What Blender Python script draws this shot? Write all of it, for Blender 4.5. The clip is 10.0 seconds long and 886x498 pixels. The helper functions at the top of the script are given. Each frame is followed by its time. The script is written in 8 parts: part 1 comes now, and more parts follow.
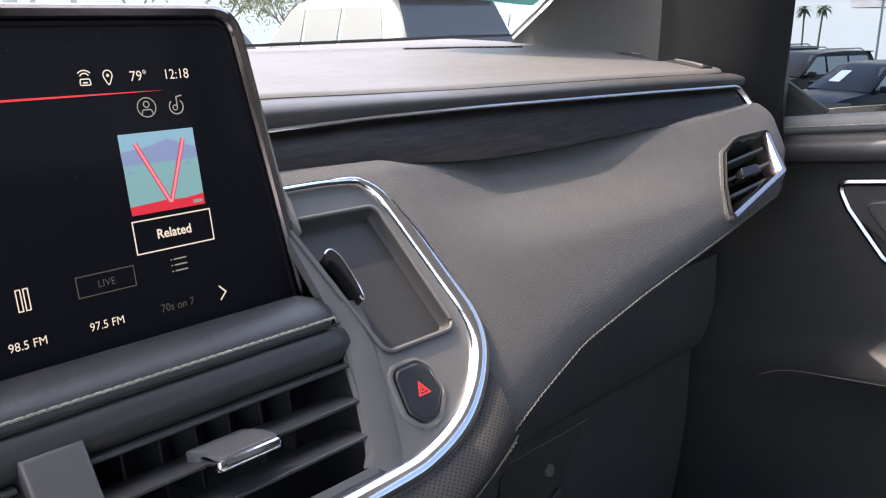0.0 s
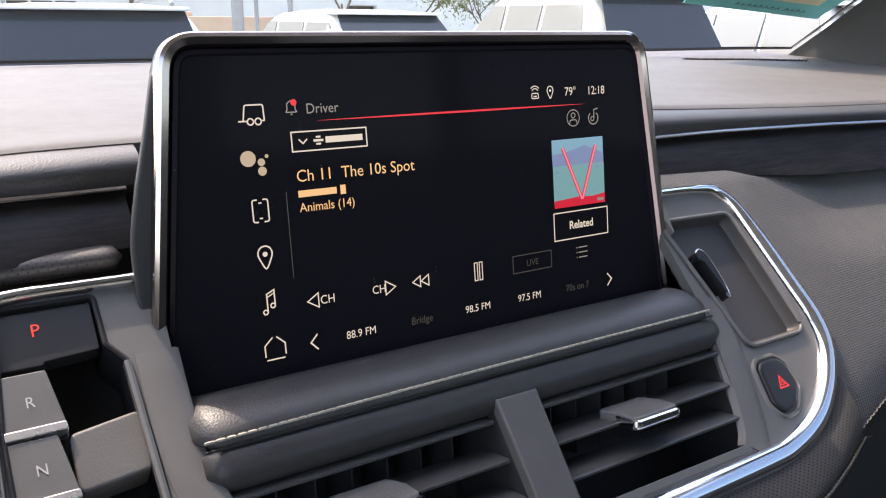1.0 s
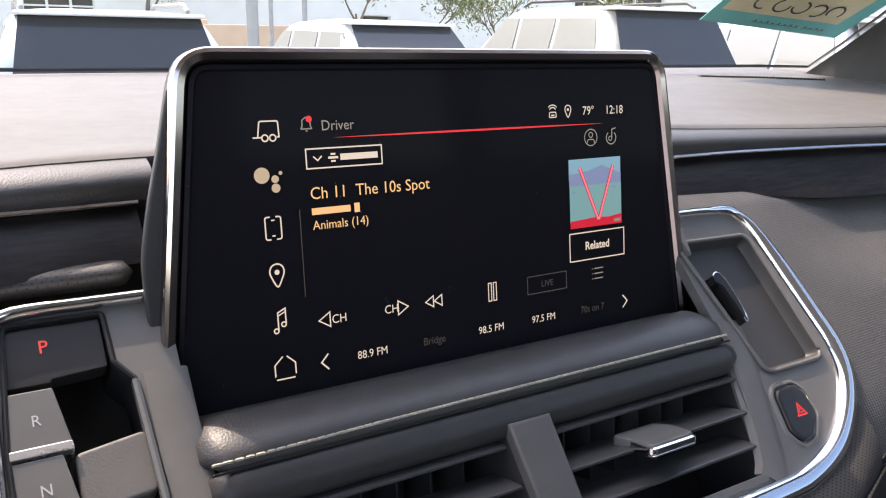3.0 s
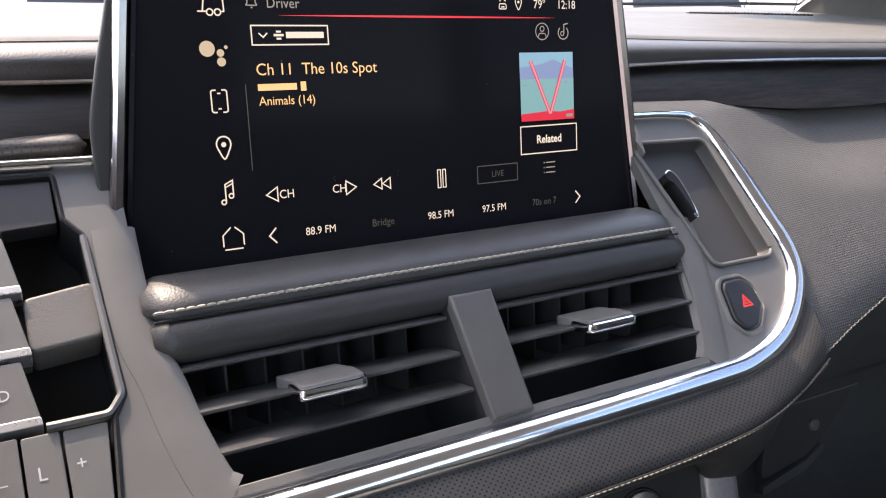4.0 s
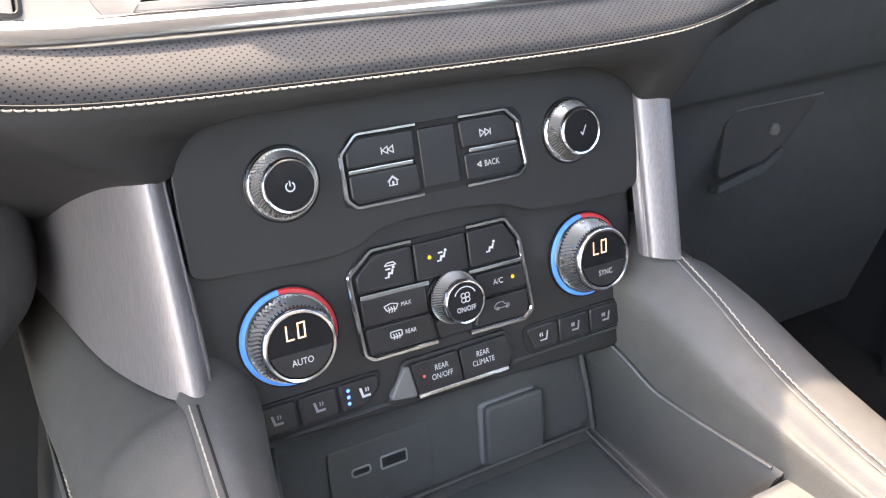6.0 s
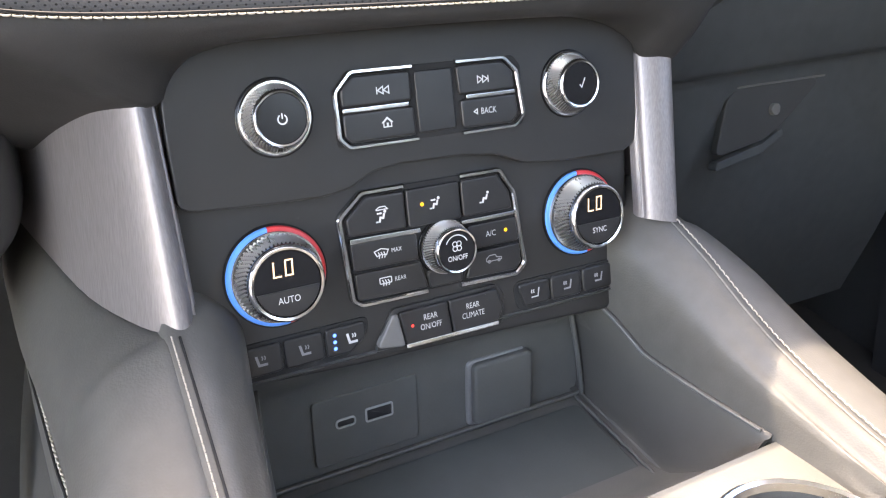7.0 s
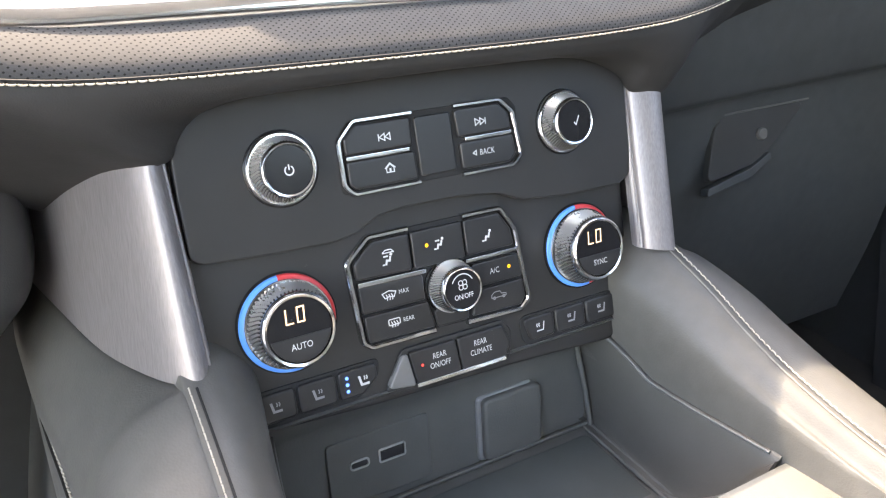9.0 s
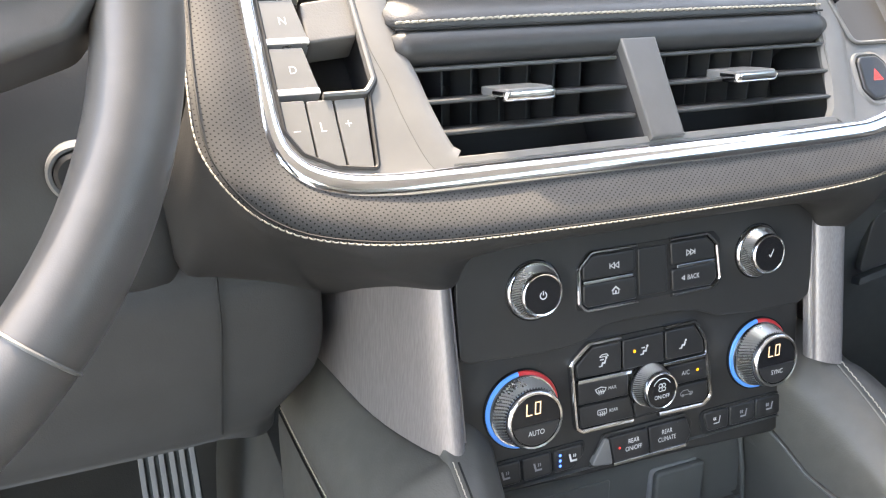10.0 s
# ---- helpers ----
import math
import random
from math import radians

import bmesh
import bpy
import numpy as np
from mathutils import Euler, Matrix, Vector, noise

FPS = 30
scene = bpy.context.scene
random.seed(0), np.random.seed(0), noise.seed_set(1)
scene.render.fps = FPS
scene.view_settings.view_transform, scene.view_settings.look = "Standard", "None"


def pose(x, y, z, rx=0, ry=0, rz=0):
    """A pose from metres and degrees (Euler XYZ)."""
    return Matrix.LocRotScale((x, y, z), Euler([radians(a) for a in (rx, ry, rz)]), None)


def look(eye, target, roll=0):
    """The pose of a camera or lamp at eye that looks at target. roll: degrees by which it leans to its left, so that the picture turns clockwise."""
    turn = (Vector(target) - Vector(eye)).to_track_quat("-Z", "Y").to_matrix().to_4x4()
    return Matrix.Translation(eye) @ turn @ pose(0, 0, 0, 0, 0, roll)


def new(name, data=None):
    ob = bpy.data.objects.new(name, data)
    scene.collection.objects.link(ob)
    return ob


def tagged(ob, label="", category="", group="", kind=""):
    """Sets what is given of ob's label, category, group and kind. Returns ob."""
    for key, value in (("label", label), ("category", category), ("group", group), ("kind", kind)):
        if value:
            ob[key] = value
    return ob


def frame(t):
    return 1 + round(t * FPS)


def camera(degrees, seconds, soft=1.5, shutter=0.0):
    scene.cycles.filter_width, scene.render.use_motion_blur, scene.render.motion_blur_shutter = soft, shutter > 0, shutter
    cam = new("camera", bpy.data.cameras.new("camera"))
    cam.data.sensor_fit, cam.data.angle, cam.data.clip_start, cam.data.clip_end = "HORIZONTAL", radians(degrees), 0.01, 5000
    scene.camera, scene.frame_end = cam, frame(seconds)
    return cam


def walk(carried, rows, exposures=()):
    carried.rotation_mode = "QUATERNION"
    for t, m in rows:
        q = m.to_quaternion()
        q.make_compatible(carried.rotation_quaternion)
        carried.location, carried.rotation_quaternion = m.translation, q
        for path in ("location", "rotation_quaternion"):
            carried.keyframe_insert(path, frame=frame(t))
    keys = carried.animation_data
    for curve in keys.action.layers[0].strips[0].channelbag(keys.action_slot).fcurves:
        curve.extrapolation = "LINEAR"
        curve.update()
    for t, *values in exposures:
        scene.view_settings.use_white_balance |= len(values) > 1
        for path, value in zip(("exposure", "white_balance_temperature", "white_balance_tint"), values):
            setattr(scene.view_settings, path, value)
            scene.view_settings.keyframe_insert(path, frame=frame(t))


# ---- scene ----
cam = camera(58.09, 10.0, 1.15)
PATH = [
    (0.0, (-0.0817, -0.3459, 0.0214), (0.1897, -0.0608, -0.0496), -6.31),
    (0.3, (-0.1351, -0.3340, 0.0235), (0.1119, -0.0262, -0.0418), -5.08),
    (0.5, (-0.1570, -0.3283, 0.0334), (0.0690, -0.0048, -0.0320), -4.62),
    (1.0, (-0.2027, -0.3243, 0.0392), (0.0012, 0.0136, -0.0261), -3.74),
    (1.5, (-0.2012, -0.3155, 0.0432), (0.0000, 0.0242, -0.0209), -3.08),
    (2.0, (-0.2013, -0.3167, 0.0453), (-0.0006, 0.0237, -0.0167), -3.02),
    (3.3, (-0.2009, -0.3193, 0.0398), (-0.0014, 0.0224, -0.0187), -2.68),
    (3.5, (-0.1977, -0.3266, 0.0309), (-0.0005, 0.0167, -0.0265), -2.72),
    (4.0, (-0.1851, -0.3494, 0.0012), (0.0077, -0.0066, -0.0721), -2.78),
    (4.5, (-0.1770, -0.3705, -0.0305), (0.0116, -0.0325, -0.1312), -3.05),
    (5.0, (-0.1744, -0.3850, -0.0660), (0.0086, -0.0505, -0.1869), -3.33),
    (5.5, (-0.1691, -0.3920, -0.0960), (0.0093, -0.0598, -0.2295), -3.56),
    (6.0, (-0.1726, -0.3951, -0.1193), (0.0036, -0.0654, -0.2615), -3.35),
    (6.2, (-0.1750, -0.3956, -0.1254), (0.0022, -0.0671, -0.2691), -2.96),
    (7.3, (-0.1733, -0.3997, -0.1480), (0.0041, -0.0710, -0.2910), -1.05),
    (7.5, (-0.1740, -0.4001, -0.1501), (0.0046, -0.0707, -0.2900), -1.68),
    (8.0, (-0.1739, -0.4005, -0.1520), (0.0076, -0.0691, -0.2834), -2.90),
    (8.5, (-0.1741, -0.3997, -0.1520), (0.0090, -0.0686, -0.2819), -3.46),
    (9.0, (-0.1815, -0.4015, -0.1374), (0.0025, -0.0702, -0.2654), -3.67),
    (9.5, (-0.2138, -0.4060, -0.0928), (-0.0374, -0.0691, -0.2169), -2.83),
    (10.0, (-0.2702, -0.4155, -0.0418), (-0.1264, -0.0692, -0.1811), -0.48),
]

# The dashboard's own frame: origin in the middle of the screen, x to the passenger, z up along the screen.
LEAN_BACK, HEIGHT = 8.0, 1.48
DASH = pose(0, 0, HEIGHT, -LEAN_BACK, 0, 0)
STOPS = [(0.0, 3.12, 8000, 19), (0.6, 2.86, 8000, 19), (2.0, 2.9, 8100, 20), (3.5, 2.9, 8300, 20), (4.0, 3.22, 8300, 20), (4.5, 4.23, 8500, 19), (5.0, 4.75, 8700, 19), (5.5, 4.85, 8800, 20), (7.5, 4.95, 9000, 20), (9.0, 4.98, 9000, 17), (10.0, 4.68, 9000, 14)]
walk(cam, [(t, DASH @ look(eye, target, roll)) for t, eye, target, roll in PATH], STOPS)

# Daylight: a high sun from ahead and the driver's side.
TO_SUN = Vector((-0.20, 0.555, 0.932)).normalized()
SUN_UP, SUN_TURN = math.asin(TO_SUN.z), math.atan2(TO_SUN.x, TO_SUN.y)
world = bpy.data.worlds.new("sky")
scene.world = world
world.use_nodes = True
wn = world.node_tree
sky = wn.nodes.new("ShaderNodeTexSky")
sky.sky_type, sky.sun_disc = "NISHITA", False
sky.sun_elevation, sky.sun_rotation = SUN_UP, SUN_TURN
sky.air_density, sky.dust_density, sky.ozone_density = 1.0, 1.5, 1.0
wn.nodes["Background"].inputs["Strength"].default_value = 0.15
wn.links.new(sky.outputs[0], wn.nodes["Background"].inputs["Color"])
sun_data = bpy.data.lights.new("sun", "SUN")
sun_data.energy, sun_data.angle, sun_data.color = 0.86, radians(0.55), (1.0, 0.975, 0.935)
sun = new("sun", sun_data)
sun.matrix_world = look(TO_SUN * 30, (0, 0, 0))


# ---- materials ----
class Mat:
    """A node material on object coordinates: colour with two scales of variation, gloss and relief."""

    def __init__(self, name, color, rough=0.5, metal=0.0, spec=0.5, coat=0.0):
        self.m = bpy.data.materials.new(name)
        self.m.use_nodes = True
        self.t = self.m.node_tree
        self.b = self.t.nodes["Principled BSDF"]
        self.put("Base Color", (*color, 1)), self.put("Roughness", rough), self.put("Metallic", metal)
        self.put("Specular IOR Level", spec), self.put("Coat Weight", coat)
        self.color, self.rough = color, rough
        self.coord = self.node("ShaderNodeTexCoord").outputs["Object"]
        self.relief = None

    def node(self, kind, **props):
        n = self.t.nodes.new(kind)
        if "operation" in props:
            n.operation = props["operation"]
        if "feature" in props:
            n.feature = props["feature"]
        if "data_type" in props:
            n.data_type = props["data_type"]
        return n

    def put(self, socket, value):
        self.b.inputs[socket].default_value = value

    def link(self, a, b):
        self.t.links.new(a, b)

    def scaled(self, s):
        n = self.node("ShaderNodeMapping")
        n.inputs["Scale"].default_value = s if isinstance(s, tuple) else (s, s, s)
        self.link(self.coord, n.inputs["Vector"])
        return n.outputs[0]

    def noise(self, scale, detail=4, rough=0.55):
        n = self.node("ShaderNodeTexNoise")
        n.inputs["Scale"].default_value, n.inputs["Detail"].default_value, n.inputs["Roughness"].default_value = 1.0, detail, rough
        self.link(self.scaled(scale), n.inputs["Vector"])
        return n.outputs["Fac"]

    def cells(self, scale, feature="F1"):
        n = self.node("ShaderNodeTexVoronoi", feature=feature)
        n.inputs["Scale"].default_value = 1.0
        self.link(self.scaled(scale), n.inputs["Vector"])
        return n.outputs["Distance"]

    def math(self, op, a, b=0.0, c=0.0):
        n = self.node("ShaderNodeMath", operation=op)
        for k, v in enumerate((a, b, c)):
            if isinstance(v, bpy.types.NodeSocket):
                self.link(v, n.inputs[k])
            else:
                n.inputs[k].default_value = v
        return n.outputs[0]

    def ramp(self, fac, a, b, lo=0.3, hi=0.7):
        n = self.node("ShaderNodeValToRGB")
        e = n.color_ramp.elements
        e[0].position, e[1].position, e[0].color, e[1].color = lo, hi, (*a, 1), (*b, 1)
        self.link(fac, n.inputs[0])
        return n.outputs[0]

    def mix(self, fac, a, b):
        n = self.node("ShaderNodeMix", data_type="RGBA")
        for s, v in ((0, fac), (6, a), (7, b)):
            if isinstance(v, bpy.types.NodeSocket):
                self.link(v, n.inputs[s])
            else:
                n.inputs[s].default_value = v if s == 0 else (*v, 1)
        return n.outputs[2]

    def vary(self, scale=60.0, amount=0.25):
        k = 1 - amount
        lo, hi = [c * k for c in self.color], [min(1, c / k) for c in self.color]
        big = self.ramp(self.noise(scale / 8, 3), lo, hi)
        small = self.ramp(self.noise(scale, 5), lo, hi)
        self.link(self.mix(0.5, big, small), self.b.inputs["Base Color"])
        return self

    def wear(self, scale=25.0, amount=0.1):
        n = self.node("ShaderNodeMapRange")
        n.inputs["To Min"].default_value, n.inputs["To Max"].default_value = max(0.02, self.rough - amount), min(1, self.rough + amount)
        self.link(self.noise(scale, 6, 0.65), n.inputs[0])
        self.link(n.outputs[0], self.b.inputs["Roughness"])
        return self

    def bump(self, height, strength=0.3, distance=0.001):
        n = self.node("ShaderNodeBump")
        n.inputs["Strength"].default_value, n.inputs["Distance"].default_value = strength, distance
        self.link(height, n.inputs["Height"])
        if self.relief:
            self.link(self.relief, n.inputs["Normal"])
        self.relief = n.outputs[0]
        self.link(self.relief, self.b.inputs["Normal"])
        return self

    def dust(self, scale=700.0, least=0.72, color=(0.35, 0.33, 0.3)):
        """Sparse pale specks."""
        d = self.cells(scale)
        speck = self.math("LESS_THAN", d, 0.09)
        some = self.math("GREATER_THAN", self.noise(scale / 9, 2), least)
        fac = self.math("MULTIPLY", self.math("MULTIPLY", speck, some), 0.55)
        old = self.b.inputs["Base Color"]
        src = old.links[0].from_socket if old.links else self.color
        self.link(self.mix(fac, src, color), old)
        return self

    def glow(self, color, strength):
        self.put("Emission Color", (*color, 1)), self.put("Emission Strength", strength)
        return self


def leather(name, color, rough=0.48, grain=900.0, deep=0.35):
    m = Mat(name, color, rough, spec=0.45).vary(90, 0.15).wear(30, 0.08)
    m.bump(m.cells(grain), deep, 0.0004).bump(m.noise(14, 3), 0.08, 0.003)
    return m


def plastic(name, color, rough=0.5, grain=2600.0, deep=0.12, specks=True):
    m = Mat(name, color, rough, spec=0.4)
    m.vary(50, 0.12).wear(18, 0.08)
    m.bump(m.noise(grain, 2), deep, 0.0003)
    if specks:
        m.dust()
    return m


def dotted(name, color, pitch, hole, rough=0.5, sunk=True, deep=0.6, spec=0.45):
    """Leather with a staggered field of small round dots, sunk as holes or raised as grain."""
    m = Mat(name, color, rough, spec=spec)
    m.vary(90, 0.12).wear(30, 0.08)
    sep = m.node("ShaderNodeSeparateXYZ")
    m.link(m.coord, sep.inputs[0])
    along, up = sep.outputs[0], m.math("ADD", sep.outputs[2], m.math("MULTIPLY", sep.outputs[1], 0.75))
    k = math.pi / pitch
    if sunk:
        u, v = m.math("MULTIPLY", m.math("ADD", along, up), k * 0.72), m.math("MULTIPLY", m.math("SUBTRACT", along, up), k * 0.72)
    else:
        u, v = m.math("MULTIPLY", along, k), m.math("MULTIPLY", up, k)
    d = m.math("MULTIPLY", m.math("SINE", u), m.math("SINE", v))
    d = m.math("ABSOLUTE", d)
    n = m.node("ShaderNodeMapRange")
    n.interpolation_type = "SMOOTHSTEP"
    n.inputs["From Min"].default_value, n.inputs["From Max"].default_value = 1 - hole, 1 - hole * 0.45
    m.link(d, n.inputs[0])
    dots = n.outputs[0]
    if sunk:
        src = m.b.inputs["Base Color"].links[0].from_socket
        m.link(m.mix(dots, src, tuple(c * 0.12 for c in color)), m.b.inputs["Base Color"])
        m.bump(m.math("SUBTRACT", 1.0, dots), deep, 0.0006)
    else:
        src = m.b.inputs["Base Color"].links[0].from_socket
        m.link(m.mix(dots, tuple(c * 0.65 for c in color), src), m.b.inputs["Base Color"])
        m.bump(dots, deep, 0.0006)
    m.bump(m.cells(1100.0), 0.18, 0.0003)
    return m


M_WHEEL = leather("smooth wheel leather", (0.066, 0.061, 0.058), 0.40, 2200.0, 0.06)
M_TOP = leather("soft dash skin", (0.092, 0.089, 0.086), 0.62, 1500.0, 0.2)
M_TOP.put("Specular IOR Level", 0.25)
M_LEATHER = leather("black leather", (0.046, 0.045, 0.0445), 0.44, 1000.0, 0.26)
M_WRAP = leather("smooth black leather", (0.031, 0.0305, 0.030), 0.44, 1600.0, 0.14)
M_BOLSTER = leather("charcoal leather", (0.061, 0.059, 0.054), 0.52, 900.0, 0.16)
M_ROLL = dotted("dark perforated leather", (0.034, 0.033, 0.033), 0.0026, 0.2, 0.45, True, 0.08)
M_REST = plastic("pitted grey plastic", (0.105, 0.101, 0.096), 0.5, 900.0, 0.5)
M_PERF = dotted("perforated leather", (0.050, 0.0485, 0.047), 0.0024, 0.22, 0.68, True, 0.10, 0.16)
M_GRAIN = dotted("dot grained skin", (0.092, 0.090, 0.087), 0.0018, 0.85, 0.5, False, 0.6)
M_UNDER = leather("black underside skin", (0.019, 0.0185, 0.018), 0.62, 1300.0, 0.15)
M_GLOVE = leather("dark glove box skin", (0.048, 0.052, 0.053), 0.5, 1300.0, 0.15)
M_KNEE = plastic("black knee plastic", (0.036, 0.036, 0.0355), 0.55, 1100.0, 0.3, False)
M_FASCIA = plastic("satin grey plastic", (0.114, 0.110, 0.104), 0.42)
# fascia plastic darkened, to hold the shadow that falls on the divider
M_DIVIDER_SHADE = plastic("shaded satin plastic", (0.080, 0.077, 0.074), 0.45)
M_PANEL = plastic("black panel plastic", (0.019, 0.0184, 0.0181), 0.46)
M_BUTTON = plastic("black button plastic", (0.018, 0.018, 0.0185), 0.34)
M_TRAY = plastic("grey tray rubber", (0.036, 0.035, 0.034), 0.45)
M_KEY = plastic("dark grey key plastic", (0.114, 0.113, 0.110), 0.38)
M_KEY2 = plastic("worn grey plastic", (0.15, 0.15, 0.15), 0.4)
M_SOCKET = plastic("worn bright plastic", (0.30, 0.30, 0.29), 0.35)
M_SLAT = plastic("vent slat plastic", (0.050, 0.050, 0.050), 0.33)
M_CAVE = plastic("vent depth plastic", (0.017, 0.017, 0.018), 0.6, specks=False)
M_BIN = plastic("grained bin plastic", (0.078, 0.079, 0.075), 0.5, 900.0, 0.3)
# bin plastic again, darkened so the side walls' shade is in the colour
M_BIN_SHADE = plastic("shaded bin side plastic", (0.050, 0.0485, 0.044), 0.5, 900.0, 0.3)
# carpet darkened in colour, so the sun patch in the footwell stays dim
M_FLOOR_SHADE = plastic("shaded floor carpet", (0.034, 0.032, 0.030), 0.97, 700.0, 0.9, False)
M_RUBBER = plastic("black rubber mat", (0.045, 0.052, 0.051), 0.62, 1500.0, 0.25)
M_DOORP = plastic("dark door plastic", (0.03, 0.03, 0.031), 0.5, 1200.0, 0.2, False)
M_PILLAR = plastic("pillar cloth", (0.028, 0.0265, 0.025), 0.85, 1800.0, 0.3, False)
# near black, for the shade on the pillar's inner side and the seal
M_SEAL_SHADE = plastic("pillar side and seal shade", (0.012, 0.0118, 0.0115), 0.85, 1500.0, 0.2, False)
M_SEAL_SHADE.put("Specular IOR Level", 0.12)
M_LINER = plastic("roof cloth", (0.58, 0.56, 0.53), 0.9, 900.0, 0.2, False)
M_SILL = leather("grey sill leather", (0.115, 0.112, 0.105), 0.5, 1200.0, 0.12)
M_REAR = plastic("grey cabin cloth", (0.25, 0.24, 0.23), 0.9, 900.0, 0.2, False)
M_CARPET = plastic("grey carpet", (0.06, 0.057, 0.053), 0.95, 700.0, 0.9, False)
M_CHROME = Mat("polished chrome", (0.82, 0.83, 0.85), 0.12, 1.0).wear(40, 0.04)
M_SATIN = Mat("satin chrome", (0.62, 0.62, 0.63), 0.24, 1.0).wear(60, 0.06)
M_TRIM = Mat("thin key chrome", (0.50, 0.51, 0.53), 0.16, 1.0).wear(60, 0.06)
M_DIMCHROME = Mat("dim polished chrome", (0.30, 0.30, 0.31), 0.22, 1.0).wear(60, 0.06)
M_KNURL = Mat("knurled bright metal", (0.66, 0.65, 0.64), 0.28, 0.8).wear(60, 0.05)
# darker copy of the knurl metal: shade of its valleys as colour
M_KNURL_SHADE = Mat("knurl groove shade", (0.12, 0.118, 0.115), 0.4, 0.7).wear(60, 0.05)
M_ROSE = Mat("warm polished chrome", (0.70, 0.62, 0.60), 0.13, 1.0).wear(60, 0.05)
# dimmed warm tint carries the dark brown reflections of the bezel
M_BEZEL_TINT = Mat("polished metal with reflection tint", (0.46, 0.40, 0.39), 0.14, 1.0).wear(60, 0.05)
M_BRUSHED = Mat("brushed aluminium", (0.36, 0.335, 0.34), 0.44, 0.55)
_b = M_BRUSHED.noise((1500.0, 1500.0, 30.0), 3)
M_BRUSHED.link(M_BRUSHED.ramp(_b, (0.185, 0.170, 0.172), (0.245, 0.226, 0.228), 0.3, 0.7), M_BRUSHED.b.inputs["Base Color"])
M_BRUSHED.bump(_b, 0.08, 0.0002)
M_WOOD = Mat("dark open-pore wood", (0.014, 0.012, 0.012), 0.52, spec=0.26)
_w = M_WOOD.noise((9.0, 220.0, 420.0), 6, 0.7)
M_WOOD.link(M_WOOD.ramp(_w, (0.003, 0.0027, 0.003), (0.020, 0.0172, 0.0165), 0.38, 0.72), M_WOOD.b.inputs["Base Color"])
M_WOOD.bump(_w, 0.35, 0.0004)
M_GLOSS = Mat("black gloss", (0.010, 0.010, 0.011), 0.2, spec=0.32)
M_SCREEN = Mat("black display glass", (0.011, 0.0105, 0.013), 0.10, spec=0.02)
M_SCREEN.dust(380.0, 0.66, (0.2, 0.2, 0.2))
M_THREAD = Mat("cream thread", (0.32, 0.29, 0.24), 0.75).vary(900, 0.25)
M_THREAD_DIM = Mat("grey thread", (0.13, 0.125, 0.115), 0.8).vary(900, 0.25)
M_SEAM = Mat("dark seam", (0.006, 0.006, 0.006), 0.8)
M_PRINT = Mat("white print", (0.55, 0.55, 0.55), 0.5)
M_LETTER = Mat("pale key print", (0.42, 0.42, 0.43), 0.5)
M_PRINT_DIM = Mat("grey print", (0.24, 0.24, 0.25), 0.5)
M_RED = Mat("red ring plastic", (0.55, 0.03, 0.035), 0.35)
M_BLUE = Mat("blue ring plastic", (0.05, 0.26, 0.72), 0.35)
M_HAZ = Mat("red triangle print", (0.45, 0.02, 0.02), 0.4).glow((1, 0.06, 0.05), 0.10)


def lit(name, color, strength):
    return Mat(name, tuple(c * 0.02 for c in color), 0.3).glow(color, strength * 0.48)


L_WHITE = lit("lit white", (0.78, 0.76, 0.72), 0.247)
L_GREY = lit("lit grey", (0.5, 0.5, 0.5), 0.139)
L_DIM = lit("lit dim", (0.3, 0.3, 0.3), 0.053)
L_AMBER = lit("lit amber", (1.0, 0.66, 0.34), 0.238)
L_SAND = lit("lit sand", (0.66, 0.58, 0.46), 0.205)
L_RED = lit("lit red", (1.0, 0.03, 0.05), 0.231)
L_NEON = lit("lit neon", (1.0, 0.22, 0.30), 0.314)
L_HAZE = lit("lit red haze", (0.75, 0.10, 0.20), 0.16)
L_SKY = lit("lit pale blue", (0.20, 0.46, 0.68), 0.24)
L_HILL = lit("lit hill blue", (0.20, 0.30, 0.58), 0.24)
L_SEA = lit("lit sea green", (0.17, 0.42, 0.50), 0.24)
L_SAND2 = lit("lit red sand", (0.85, 0.02, 0.06), 0.198)
L_DIGIT = lit("lit digits", (1.0, 0.82, 0.62), 0.16)
L_ORANGE = lit("lit orange dot", (1.0, 0.5, 0.03), 0.256)
L_BLUEDOT = lit("lit blue dot", (0.05, 0.2, 1.0), 0.352)
L_P = lit("lit red letter", (1.0, 0.09, 0.08), 0.297)


def coated(name, color, rough, metal=0.0, coat=0.6, spec=0.5):
    m = Mat(name, color, rough, metal, spec, coat)
    m.vary(6, 0.06).wear(4, 0.05)
    return m


# ---- building helpers ----
def thing(name, at, label, category, group="", base=None):
    """An Empty at a place of the dashboard's frame (or of base), which parents the parts of one thing."""
    ob = new(name)
    ob.empty_display_size = 0.02
    ob.matrix_basis = (base or DASH) @ Matrix.Translation(at)
    ob["foot"] = tuple(at)
    return tagged(ob, label, category, group)


def mesh_of(bm, name, sharp=32.0):
    bmesh.ops.recalc_face_normals(bm, faces=bm.faces)
    me = bpy.data.meshes.new(name)
    bm.to_mesh(me)
    bm.free()
    for p in me.polygons:
        p.use_smooth = True
    me.set_sharp_from_angle(angle=radians(sharp))
    return me


def part(name, bm, material, parent, label="", sharp=32.0):
    """One mesh object under a thing or a part; its coordinates are those of the thing's frame."""
    me = mesh_of(bm, name, sharp)
    me.materials.append(material.m)
    ob = new(name, me)
    ob.parent = parent
    if "foot" in parent:
        ob.matrix_basis = Matrix.Translation(-Vector(parent["foot"]))
    return tagged(ob, label)


